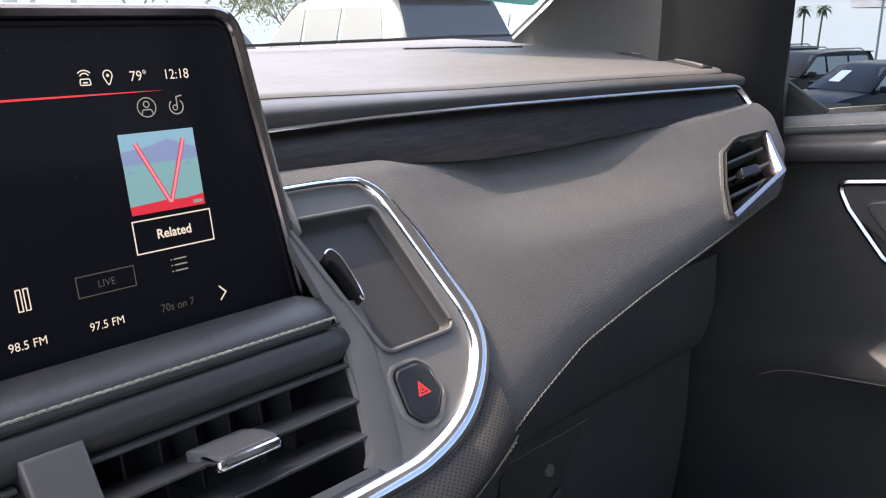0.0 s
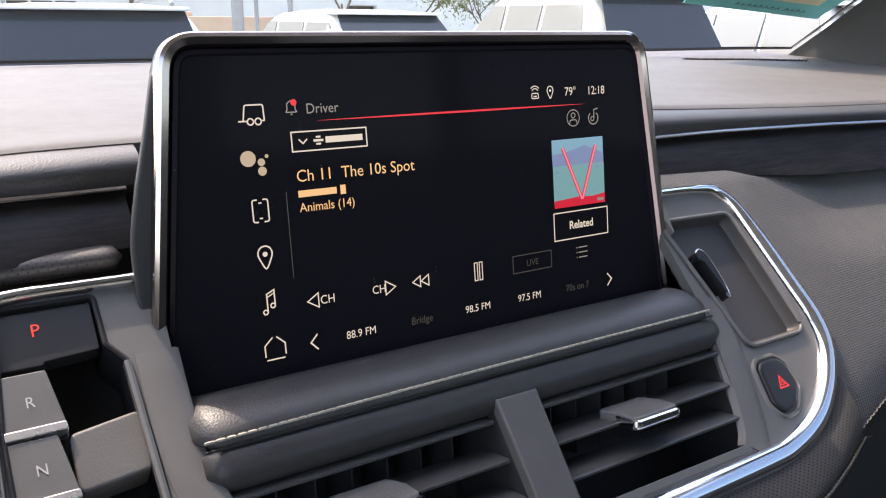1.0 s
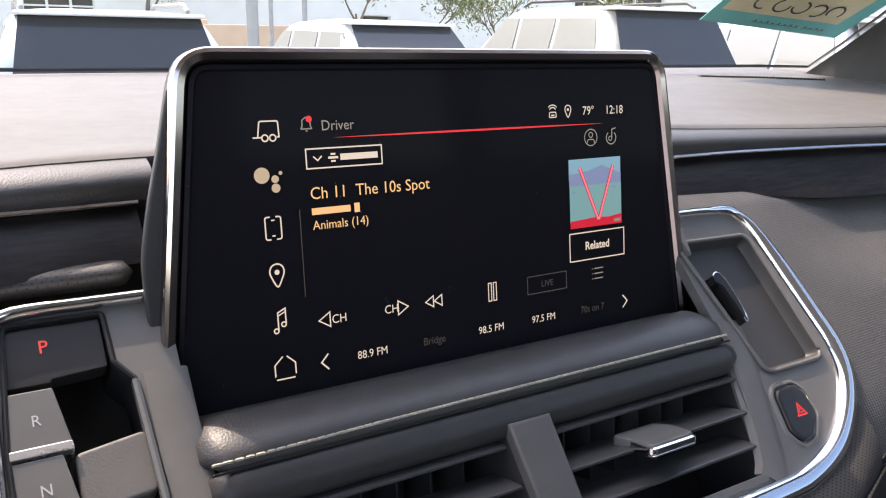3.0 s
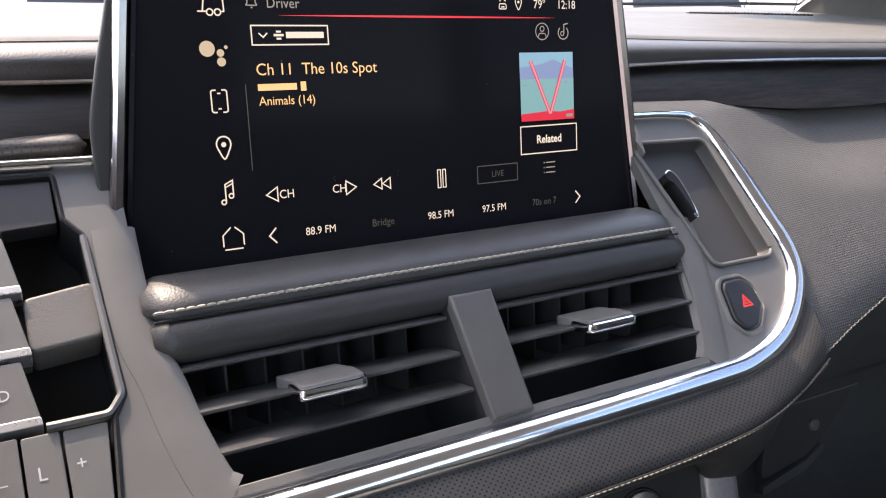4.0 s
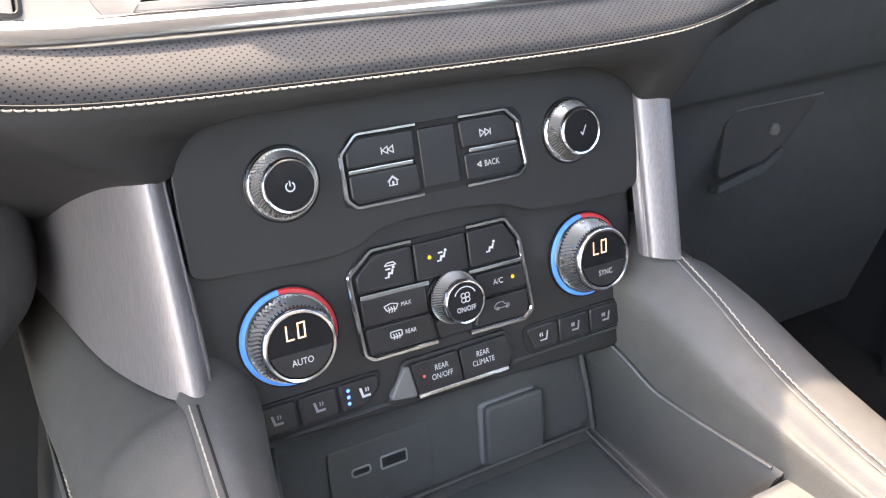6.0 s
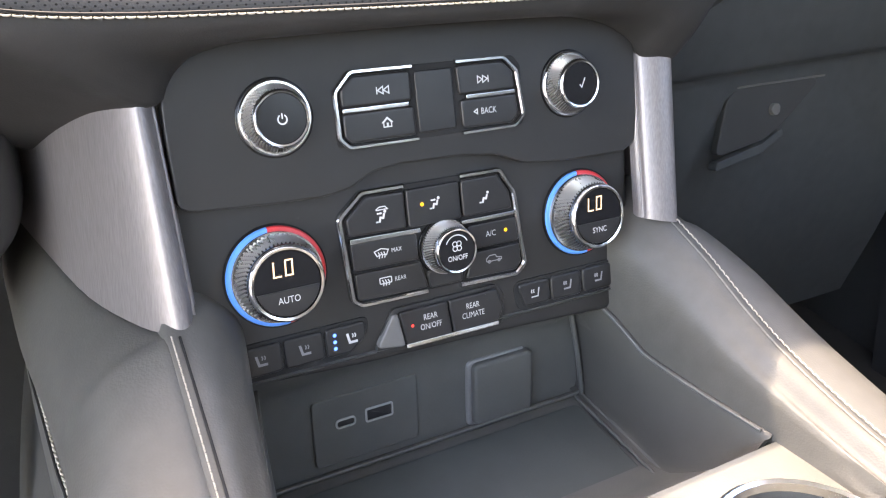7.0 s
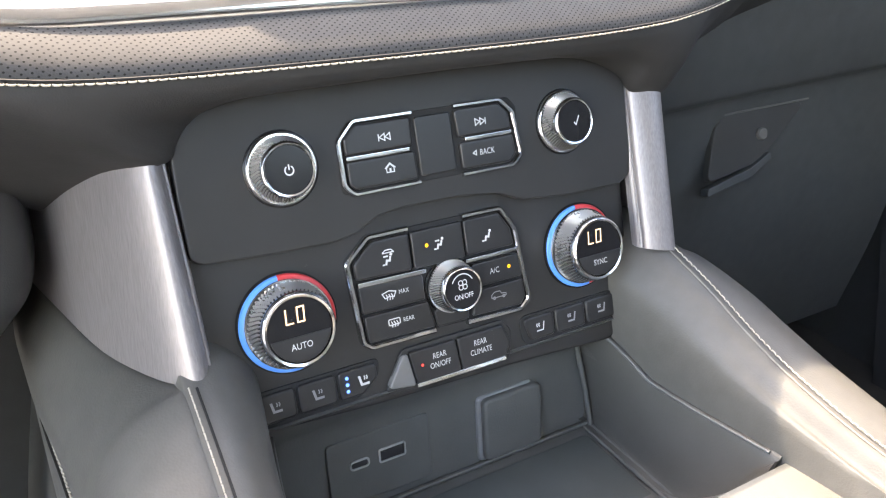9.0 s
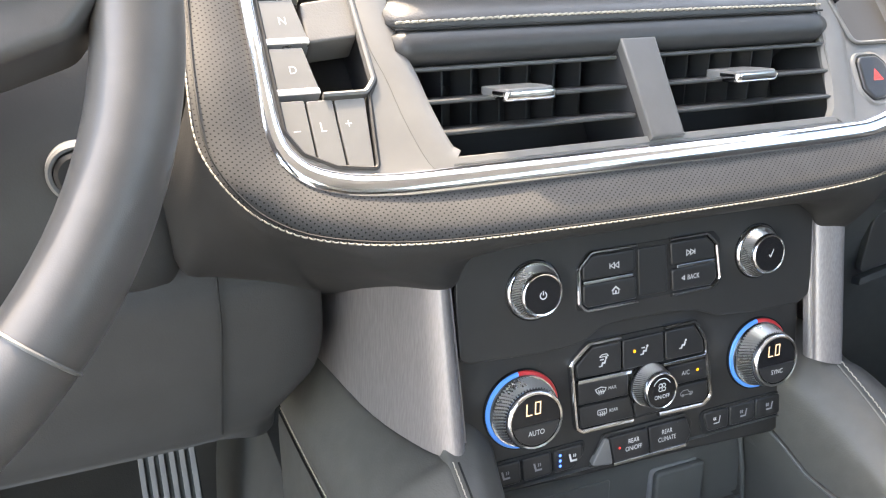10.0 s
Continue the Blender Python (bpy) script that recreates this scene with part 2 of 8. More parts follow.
def alone(name, bm, material, label, category, kind="", group="", base=None, sharp=32.0):
    """A thing of one mesh."""
    me = mesh_of(bm, name, sharp)
    me.materials.append(material.m)
    xs = np.array([v.co[:] for v in me.vertices])
    foot = Vector(((xs[:, 0].min() + xs[:, 0].max()) / 2, (xs[:, 1].min() + xs[:, 1].max()) / 2, xs[:, 2].min()))
    me.transform(Matrix.Translation(-foot))
    ob = new(name, me)
    ob.matrix_basis = (base or DASH) @ Matrix.Translation(foot)
    return tagged(ob, label, category, group, kind)


def plane_frame(at, right, up):
    """u along right, v along up, w out of the plane towards the viewer."""
    right, up = Vector(right).normalized(), Vector(up).normalized()
    out = right.cross(up)
    m = Matrix((right, up, out)).transposed().to_4x4()
    m.translation = at
    return m


SCR = plane_frame((0, 0, 0), (1, 0, 0), (0, 0, 1))
FAS = plane_frame((0, -0.0777, -0.1355), (1, 0, 0), (0, 0.76, 1))
PAN = plane_frame((0, -0.0702, -0.217), (1, 0, 0), (0, 0.135, 1))


def fz(z):
    """The v of the fascia's plane at height z."""
    return (z + 0.1355) * 1.256


def pz(z):
    return (z + 0.217) * 1.009


def fillet(points, radius, seg=6, closed=True):
    """A 2D polyline with its corners rounded; radius one number or one for each point."""
    out, n = [], len(points)
    for i, p in enumerate(points):
        r = radius[i] if isinstance(radius, (list, tuple)) else radius
        p = Vector(p)
        if r <= 0 or (not closed and i in (0, n - 1)):
            out.append(tuple(p))
            continue
        a, b = Vector(points[i - 1]) - p, Vector(points[(i + 1) % n]) - p
        la, lb = a.length, b.length
        a, b = a / la, b / lb
        ang = a.angle(b, math.pi)
        if ang > math.pi - 0.02:
            out.append(tuple(p))
            continue
        cut = min(r / math.tan(ang / 2), la * 0.48, lb * 0.48)
        s, e = p + a * cut, p + b * cut
        for k in range(seg + 1):
            t = k / seg
            out.append(tuple(s * (1 - t) ** 2 + p * 2 * t * (1 - t) + e * t**2))
    return out


def box2(x0, x1, y0, y1, r=0.0, seg=4):
    pts = [(x0, y0), (x1, y0), (x1, y1), (x0, y1)]
    return fillet(pts, r, seg) if r else pts


def oval(cx, cy, rx, ry, n=32):
    return [(cx + rx * math.cos(2 * math.pi * k / n), cy + ry * math.sin(2 * math.pi * k / n)) for k in range(n)]


def inset(pts, d):
    """The closed outline moved inwards by d (outline anticlockwise)."""
    n, out = len(pts), []
    area = sum(pts[i][0] * pts[(i + 1) % n][1] - pts[(i + 1) % n][0] * pts[i][1] for i in range(n))
    s = 1 if area > 0 else -1
    for i in range(n):
        p, a, b = Vector(pts[i]), Vector(pts[i - 1]), Vector(pts[(i + 1) % n])
        e, f = (p - a), (b - p)
        if e.length < 1e-9 or f.length < 1e-9:
            out.append(tuple(p))
            continue
        n1, n2 = Vector((-e.y, e.x)).normalized(), Vector((-f.y, f.x)).normalized()
        h = n1 + n2
        h = h.normalized() if h.length > 1e-6 else n1
        out.append(tuple(p + h * s * d / max(0.5, h.dot(n1))))
    return out


def rings(bm, loops, cap=(True, True), closed=True):
    """Joins loops of equal length by quads."""
    rows = [[bm.verts.new(p) for p in loop] for loop in loops]
    n = len(rows[0])
    for a, b in zip(rows, rows[1:]):
        for k in range(n if closed else n - 1):
            q = (a[k], a[(k + 1) % n], b[(k + 1) % n], b[k])
            bm.faces.new(q)
    if cap[0]:
        bm.faces.new(rows[0][::-1])
    if cap[1]:
        bm.faces.new(rows[-1])
    return rows


def crossed(pts, moved):
    """Whether moving the outline inwards has turned one of its edges over."""
    p, q = [Vector(a) for a in pts], [Vector(a) for a in moved]
    return any((p[k] - p[k - 1]).length > 1e-7 and (p[k] - p[k - 1]).dot(q[k] - q[k - 1]) < 0 for k in range(len(p)))


def slab(bm, pts, frame_m, w0, w1, edge=0.0006, crown=0.0):
    """An outline raised from w0 to w1 with a rounded upper edge."""
    e = min(edge, abs(w1 - w0) * 0.6)
    while e > 0.0002 and crossed(pts, inset(pts, e * 1.35 + 0.0001)):
        e *= 0.8
    s = 1 if w1 > w0 else -1
    steps = 3 if e < 0.002 else 6
    turns = [math.pi / 2 * k / steps for k in range(steps + 1)]
    levels = [(pts, w0)] + [(inset(pts, e * (1 - math.cos(a))) if a else pts, w1 - s * e * (1 - math.sin(a))) for a in turns] + [(inset(pts, e * 1.35 + 0.0001), w1)]
    loops = [[frame_m @ Vector((u, v, w)) for u, v in p] for p, w in levels]
    rings(bm, loops)
    return bm


def plate(bm, outline, holes, frame_m, w0, w1):
    """A plate with holes right through it."""
    for w in (w1, w0):
        edges, loops = [], []
        for loop in (outline, *holes):
            vs = [bm.verts.new(frame_m @ Vector((u, v, w))) for u, v in loop]
            edges += [bm.edges.new((vs[k - 1], vs[k])) for k in range(len(vs))]
            loops.append(vs)
        bmesh.ops.triangle_fill(bm, use_beauty=True, use_dissolve=False, edges=edges)
        if w == w1:
            upper = loops
    for a, b in zip(upper, loops):
        for k in range(len(a)):
            bm.faces.new((a[k - 1], a[k], b[k], b[k - 1]))
    return bm


def spline(points, n, closed=False):
    """Catmull-Rom through 2D or 3D points, n pieces a span."""
    p = [Vector(q) for q in points]
    m, out = len(p), []
    spans = m if closed else m - 1
    for i in range(spans):
        if closed:
            a, b, c, d = p[i - 1], p[i], p[(i + 1) % m], p[(i + 2) % m]
        else:
            b, c = p[i], p[i + 1]
            a, d = p[i - 1] if i else b * 2 - c, p[i + 2] if i + 2 < m else c * 2 - b
        for k in range(n):
            t = k / n
            out.append(0.5 * (2 * b + (c - a) * t + (2 * a - 5 * b + 4 * c - d) * t * t + (3 * b - a - 3 * c + d) * t**3))
    if not closed:
        out.append(p[-1])
    return out


def evened(points, count):
    """The polyline cut into count equal pieces."""
    p = [Vector(q) for q in points]
    run = [0.0]
    for a, b in zip(p, p[1:]):
        run.append(run[-1] + (b - a).length)
    out, k = [], 0
    for i in range(count + 1):
        s = run[-1] * i / count
        while k < len(run) - 2 and run[k + 1] < s:
            k += 1
        f = (s - run[k]) / max(1e-9, run[k + 1] - run[k])
        out.append(p[k].lerp(p[k + 1], min(1, f)))
    return out


def sweep(bm, path, profile, normal, closed=False, cap=True):
    """A profile (a, b) carried along a 3D path: a across it, b along the normal (one, or one for each point)."""
    path = [Vector(p) for p in path]
    n, loops = len(path), []
    for i, p in enumerate(path):
        a = path[i - 1] if (i or closed) else p
        b = path[(i + 1) % n] if (i < n - 1 or closed) else p
        along = (b - a).normalized()
        up = Vector(normal[i] if isinstance(normal, list) else normal)
        side = along.cross(up).normalized()
        up = side.cross(along).normalized()
        loops.append([p + side * u + up * v for u, v in profile])
    if closed:
        loops.append(loops[0])
        rings(bm, loops, (False, False))
        bmesh.ops.remove_doubles(bm, verts=bm.verts, dist=1e-6)
    else:
        rings(bm, loops, (cap, cap))
    return bm


def tube(bm, path, radius, seg=8, closed=False):
    ref = Vector((0.31, 0.52, 0.79))
    prof = [(radius * math.cos(2 * math.pi * k / seg), radius * math.sin(2 * math.pi * k / seg)) for k in range(seg)]
    return sweep(bm, path, prof, ref, closed)


def lathe(bm, frame_m, cu, cv, profile, n=48, wave=None, cap=(False, True)):
    """Turns (radius, w) round the axis w through (cu, cv). wave(k, i): a factor on the radius."""
    loops = []
    for i, (r, w) in enumerate(profile):
        loop = []
        for k in range(n):
            a, f = 2 * math.pi * k / n, wave(k, i) if wave else 1.0
            loop.append(frame_m @ Vector((cu + r * f * math.cos(a), cv + r * f * math.sin(a), w)))
        loops.append(loop)
    rings(bm, loops, cap)
    return bm


def sheet(bm, rows, back):
    """A skin through rows of points, with the thickness given by the vector back."""
    back = Vector(back)
    front = [[bm.verts.new(p) for p in row] for row in rows]
    rear = [[bm.verts.new(Vector(p) + back) for p in row] for row in rows]
    nr, nc = len(front), len(front[0])
    for i in range(nr - 1):
        for j in range(nc - 1):
            bm.faces.new((front[i][j], front[i][j + 1], front[i + 1][j + 1], front[i + 1][j]))
            bm.faces.new((rear[i][j], rear[i + 1][j], rear[i + 1][j + 1], rear[i][j + 1]))
    for i in range(nr - 1):
        for j in (0, nc - 1):
            bm.faces.new((front[i][j], front[i + 1][j], rear[i + 1][j], rear[i][j]))
    for j in range(nc - 1):
        for i in (0, nr - 1):
            bm.faces.new((front[i][j], rear[i][j], rear[i][j + 1], front[i][j + 1]))
    return bm


def skin(bm, rows, back, nu=6, nv=6):
    """A smooth skin through a coarse net of points."""
    rows = [spline(r, nu) for r in rows]
    cols = [spline([r[j] for r in rows], nv) for j in range(len(rows[0]))]
    return sheet(bm, [[c[i] for c in cols] for i in range(len(cols[0]))], back)


def block(bm, lo, hi, edge=0.0, m=None):
    """A box with bevelled edges."""
    made = bmesh.ops.create_cube(bm, size=1.0)["verts"]
    lo, hi = Vector(lo), Vector(hi)
    for v in made:
        v.co = Vector(lo[k] + (v.co[k] + 0.5) * (hi[k] - lo[k]) for k in range(3))
    if edge:
        es = list({e for v in made for e in v.link_edges})
        made = bmesh.ops.bevel(bm, geom=es, offset=edge, segments=2, affect="EDGES", profile=0.6)["verts"]
    if m:
        for v in {v for v in bm.verts if v.is_valid} if len(bm.verts) == len(made) else made:
            v.co = m @ v.co
    return bm


def stroke(bm, pts, width, frame_m, w, closed=False):
    """A flat line of that width on a plane, with square joints."""
    p = [Vector(q) for q in pts]
    n, left, right = len(p), [], []
    for i in range(n):
        a = p[i - 1] if (i or closed) else p[i]
        b = p[(i + 1) % n] if (i < n - 1 or closed) else p[i]
        e1, e2 = (p[i] - a), (b - p[i])
        e1 = e1.normalized() if e1.length else e2.normalized()
        e2 = e2.normalized() if e2.length else e1
        n1, n2 = Vector((-e1.y, e1.x)), Vector((-e2.y, e2.x))
        h = (n1 + n2)
        h = h.normalized() if h.length > 1e-6 else n1
        s = width / 2 / max(0.45, h.dot(n1))
        left.append(bm.verts.new(frame_m @ Vector((*(p[i] + h * s), w))))
        right.append(bm.verts.new(frame_m @ Vector((*(p[i] - h * s), w))))
    for i in range(n if closed else n - 1):
        j = (i + 1) % n
        bm.faces.new((left[i], right[i], right[j], left[j]))
    return bm


def patch(bm, pts, frame_m, w):
    bm.faces.new([bm.verts.new(frame_m @ Vector((u, v, w))) for u, v in pts])
    return bm


def ring_line(bm, cx, cy, r, width, frame_m, w, a0=0.0, a1=360.0, n=24):
    pts = [(cx + r * math.cos(radians(a0 + (a1 - a0) * k / n)), cy + r * math.sin(radians(a0 + (a1 - a0) * k / n))) for k in range(n + 1)]
    full = abs(a1 - a0) >= 360
    return stroke(bm, pts[:-1] if full else pts, width, frame_m, w, full)


def lettering(name, text, size, u, v, frame_m, w, material, parent, align="CENTER", squeeze=1.0, bold=0.0):
    """Words as a flat mesh on a plane; v is the middle of the capitals."""
    curve = bpy.data.curves.new(name, "FONT")
    curve.body, curve.size, curve.align_x = text, size, align
    curve.resolution_u, curve.offset = 3, bold
    tmp = bpy.data.objects.new(name, curve)
    me = bpy.data.meshes.new_from_object(tmp)
    bpy.data.objects.remove(tmp)
    bpy.data.curves.remove(curve)
    me.transform(frame_m @ Matrix.Translation((u, v - size * 0.345, w)) @ Matrix.Diagonal((squeeze, 1, 1, 1)))
    me.materials.append(material.m)
    ob = new(name, me)
    ob.parent = parent
    if "foot" in parent:
        ob.matrix_basis = Matrix.Translation(-Vector(parent["foot"]))
    return ob


def stitches(name, path, normal, parent, pitch=0.0042, length=0.0033, r=0.00042, material=None):
    """A row of short thread stitches, each slightly arched, along a path."""
    path = [Vector(p) for p in path]
    total = sum((b - a).length for a, b in zip(path, path[1:]))
    marks = evened(path, max(2, int(total / pitch)))
    bm = bmesh.new()
    for k in range(len(marks) - 1):
        a, b = marks[k], marks[k + 1]
        d = (b - a) * (length / pitch)
        up = Vector(normal[min(len(normal) - 1, k * len(normal) // len(marks))] if isinstance(normal, list) else normal).normalized()
        c = a + d * 0.5
        tube(bm, [a - up * r, a + d * 0.2 + up * r * 0.9, c + up * r * 1.3, a + d * 0.8 + up * r * 0.9, a + d - up * r], r, 5)
    return part(name, bm, material or M_THREAD, parent)


# ---- dashboard ----
def interp(x, xs, ys):
    return float(np.interp(x, xs, ys))


def crease(x):
    """The edge between the dashboard's top and its front roll."""
    a = abs(x)
    return Vector((x, interp(a, (0, 0.172, 0.24, 0.313, 0.421, 0.560, 0.578, 0.60, 0.66, 0.70), (0.075, 0.062, 0.046, 0.03, 0.005, -0.027, -0.022, 0.010, 0.09, 0.12)),
                   interp(a, (0, 0.172, 0.24, 0.313, 0.421, 0.567), (0.038, 0.036, 0.033, 0.030, 0.027, 0.022))))


def pad_z(x, y):
    """Height of the dashboard's top, a slope rising to the windscreen."""
    a = abs(x)
    front = interp(a, (0, 0.172, 0.24, 0.313, 0.421, 0.560, 0.70), (0.075, 0.062, 0.046, 0.03, 0.005, -0.027, -0.058))
    return crease(x).z + 0.0022 + interp(a, (0.3, 0.6), (0.158, 0.171)) * (y - front)


def facing(x, z):
    """The slanted plane of the passenger's side, mirrored on the driver's."""
    return 0.014 - 0.207 * (abs(x) - 0.22) + 0.74 * (z + 0.015)


def accent_z(x):
    return interp(abs(x), (0.168, 0.231, 0.313, 0.466, 0.554), (0.0172, 0.018, 0.017, 0.013, 0.010))


def wood_z(x):
    return interp(abs(x), (0.16, 0.233, 0.282, 0.335, 0.415, 0.506, 0.56), (-0.005, -0.007, -0.0125, -0.0135, -0.0105, -0.0085, -0.005))


def hem_z(x):
    """The stitched hem under the passenger's panel."""
    return interp(x, (0.12, 0.148, 0.169, 0.202, 0.235, 0.281, 0.344, 0.44, 0.526, 0.561, 0.576), (-0.175, -0.171, -0.167, -0.155, -0.142, -0.126, -0.112, -0.093, -0.075, -0.050, -0.017))


dashboard = thing("dashboard", (0, 0.1, -0.2), "dark two-tone dashboard with padded top, wood inlay and stitched leather", "dashboard")

# the top pad, from the crease back to the windscreen
xs = [-0.70, -0.567, -0.42, -0.313, -0.24, -0.172, -0.08, 0, 0.08, 0.172, 0.24, 0.313, 0.421, 0.5, 0.567, 0.60, 0.66, 0.705]
rows = []
for k, back in enumerate((0.0, 0.006, 0.03, 0.10, 0.2, 0.32, 0.44, 0.50)):
    row = []
    for x in xs:
        c = crease(x)
        y = c.y + back if k < 3 else c.y + 0.03 + (0.435 + 0.09 * (1 - (x / 0.7) ** 2) - c.y - 0.03) * (k - 2) / 5
        z = pad_z(x, y) - (0.0022 if k == 0 else 0.0)
        row.append((x, y, z))
    rows.append(row)
top_pad = part("top_pad", skin(bmesh.new(), rows, (0, 0.004, -0.012), 3, 3), M_TOP, dashboard, "pale grey sunlit soft-touch top pad")

# the front roll under the crease, down to the chrome accent
for side, x0, x1 in (("right", 0.13, 0.575), ("left", -0.45, -0.13)):
    rows = []
    for j in range(6):
        t = j / 5
        row = []
        for i in range(13):
            x = x0 + (x1 - x0) * i / 12
            c, za = crease(x), accent_z(x) + 0.001
            z = c.z + (za - c.z) * t
            y = c.y + (facing(x, za) - c.y) * t - 0.0085 * math.sin(math.pi * min(1, t * 1.05)) + (0.002 if j == 0 else 0)
            row.append((x, y, z))
        rows.append(row)
    part("front_roll", skin(bmesh.new(), rows, (0, 0.01, -0.004), 2, 3), M_LEATHER, dashboard, "black leather roll along the top edge")
    # chrome accent line
    path = [(x0 + (x1 - (0.02 if side == "right" else 0.008) - x0) * i / 24, 0, 0) for i in range(25)]
    path = [Vector((p[0], facing(p[0], accent_z(p[0])) - 0.002, accent_z(p[0]))) for p in path]
    if side == "right":
        e = path[-1]
        path += [e + Vector((0.005, -0.0008, -0.0004)), e + Vector((0.0085, -0.0018, -0.0018)), e + Vector((0.0105, -0.0035, -0.0045)), e + Vector((0.0112, -0.0065, -0.009)), e + Vector((0.0108, -0.011, -0.0155))]
    prof = [(-0.0012, -0.002), (-0.0012, 0.0006), (-0.0006, 0.0013), (0.0006, 0.0013), (0.0012, 0.0006), (0.0012, -0.002)]
    part("accent_strip", sweep(bmesh.new(), path, prof, (0.2, -1, 0.35)), M_SATIN if side == "right" else M_ROSE, dashboard, "thin chrome accent strip")
    # wood inlay
    rows = []
    for j in range(5):
        t = j / 4
        row = []
        for i in range(17):
            x = x0 + (x1 - (0.014 if side == "right" else 0.008) - x0) * i / 16
            za, zb = accent_z(x), wood_z(x) - 0.003
            z = za + (zb - za) * t
            row.append((x, facing(x, z) + 0.0045 - 0.002 * math.sin(math.pi * t), z))
        rows.append(row)
    part("wood_inlay", skin(bmesh.new(), rows, (0, 0.006, 0), 2, 2), M_WOOD, dashboard, "dark open-pore wood inlay")

# the passenger's dot-grained panel; the side vent stands in a hole of it
VENT_R = [(0.508, -0.0318), (0.546, -0.0305), (0.532, -0.0575), (0.452, -0.0785), (0.467, -0.059), (0.491, -0.0395)]


FRAME_R = [(0.10, -0.0160), (0.198, -0.0165), (0.2075, -0.026), (0.2165, -0.098), (0.209, -0.112), (0.190, -0.126), (0.10, -0.142)]


def inside(x, z, poly):
    hit = False
    for (x0, z0), (x1, z1) in zip(poly, poly[1:] + poly[:1]):
        if (z0 > z) != (z1 > z) and x < (x1 - x0) * (z - z0) / (z1 - z0) + x0:
            hit = not hit
    return hit


def panel_point(x, t):
    top, low = wood_z(x), hem_z(x)
    z = top + (low - top) * t
    y = facing(x, z)
    y -= 0.004 * math.sin(math.pi * min(t, 1.0))
    down = min(1.0, max(0.0, (top - z - 0.022) / 0.036))
    y += 0.0165 * (1 - down * down * (3 - 2 * down)) * interp(x, (0.225, 0.30, 0.39, 0.50), (0.0, 1.0, 1.0, 0.0))
    if t < 0.04:
        y += 0.004 * (0.04 - t) / 0.04
    if t > 0.78:
        y += 0.007 * ((t - 0.78) / 0.22) ** 2
    return Vector((x, y, z))


bm = bmesh.new()
NX, NT = 108, 48
grid = [[bm.verts.new(panel_point(0.140 + (0.572 - 0.140) * i / NX, j / NT)) for i in range(NX + 1)] for j in range(NT + 1)]
for j in range(NT):
    for i in range(NX):
        mid = (grid[j][i].co + grid[j + 1][i + 1].co) / 2
        if not inside(mid.x, mid.z, VENT_R) and not inside(mid.x, mid.z, FRAME_R) and not (mid.x < 0.185 and mid.z < -0.05):
            bm.faces.new((grid[j][i], grid[j][i + 1], grid[j + 1][i + 1], grid[j + 1][i]))
part("passenger_panel", bm, M_GRAIN, dashboard, "dark grey dot-grained passenger panel", 60)
hem = [panel_point(0.15 + (0.572 - 0.15) * i / 40, 1.0) + Vector((0, -0.002, 0.003)) for i in range(41)]
stitches("stitching", hem, (0, -1, -0.3), dashboard, 0.0038, 0.0031, 0.00035, M_THREAD_DIM)
lower = []
for row_k, (dy, dz) in enumerate(((0.004, 0.0), (0.012, -0.006), (0.04, -0.02), (0.075, -0.05))):
    lower.append([panel_point(0.15 + 0.422 * i / 20, 1.0) + Vector((0, dy, dz)) for i in range(21)])
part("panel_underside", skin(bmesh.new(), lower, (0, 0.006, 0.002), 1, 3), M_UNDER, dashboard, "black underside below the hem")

# perforated leather band round the fascia, and its stitched hem
INNER = [(-0.203, 0.013, -0.016), (-0.206, -0.004, -0.040), (-0.2075, -0.021, -0.062), (-0.207, -0.045, -0.092), (-0.206, -0.062, -0.114), (-0.199, -0.0725, -0.129), (-0.184, -0.0785, -0.137), (-0.155, -0.082, -0.141), (-0.114, -0.084, -0.1445), (-0.043, -0.085, -0.145),
         (0.046, -0.085, -0.1455), (0.12, -0.084, -0.1435), (0.155, -0.082, -0.140), (0.182, -0.076, -0.133), (0.210, -0.064, -0.118)]
HEM = [(-0.228, 0.006, -0.02), (-0.232, -0.010, -0.045), (-0.236, -0.034, -0.071), (-0.2395, -0.062, -0.096), (-0.2395, -0.078, -0.115), (-0.2315, -0.0895, -0.1315), (-0.217, -0.0935, -0.1465), (-0.194, -0.0965, -0.1570), (-0.150, -0.1010, -0.1635), (-0.07, -0.1035, -0.1655),
       (0.05, -0.1035, -0.1662), (0.11, -0.1030, -0.1645), (0.14, -0.1005, -0.1615), (0.169, -0.0945, -0.1570), (0.202, -0.0855, -0.1505)]
inner, hem = spline(INNER, 6), spline(HEM, 6)
rows = []
for k in range(9):
    t = k / 8
    row = []
    for a, b in zip(inner, hem):
        p = a.lerp(b, t)
        bulge = 0.0062 * math.sin(math.pi * min(1.0, t * 1.02)) ** 0.8 if 0 < t < 1 else 0
        row.append(p + Vector((0, -0.85, -0.25)).normalized() * bulge)
    rows.append(row)
part("perforated_band", sheet(bmesh.new(), rows, (0, 0.006, 0.004)), M_PERF, dashboard, "black perforated leather band", 60)
line = [h + Vector((0, -0.0012, -0.0004)) for h in hem]
stitches("stitching", line, (0, -1, -0.3), dashboard, 0.0034, 0.0027, 0.00038)
seam = [a.lerp(b, 0.9) + Vector((0, -0.0042, -0.0012)) for a, b in zip(inner, hem)]
part("seam", tube(bmesh.new(), seam, 0.0005, 6), M_SEAM, dashboard)

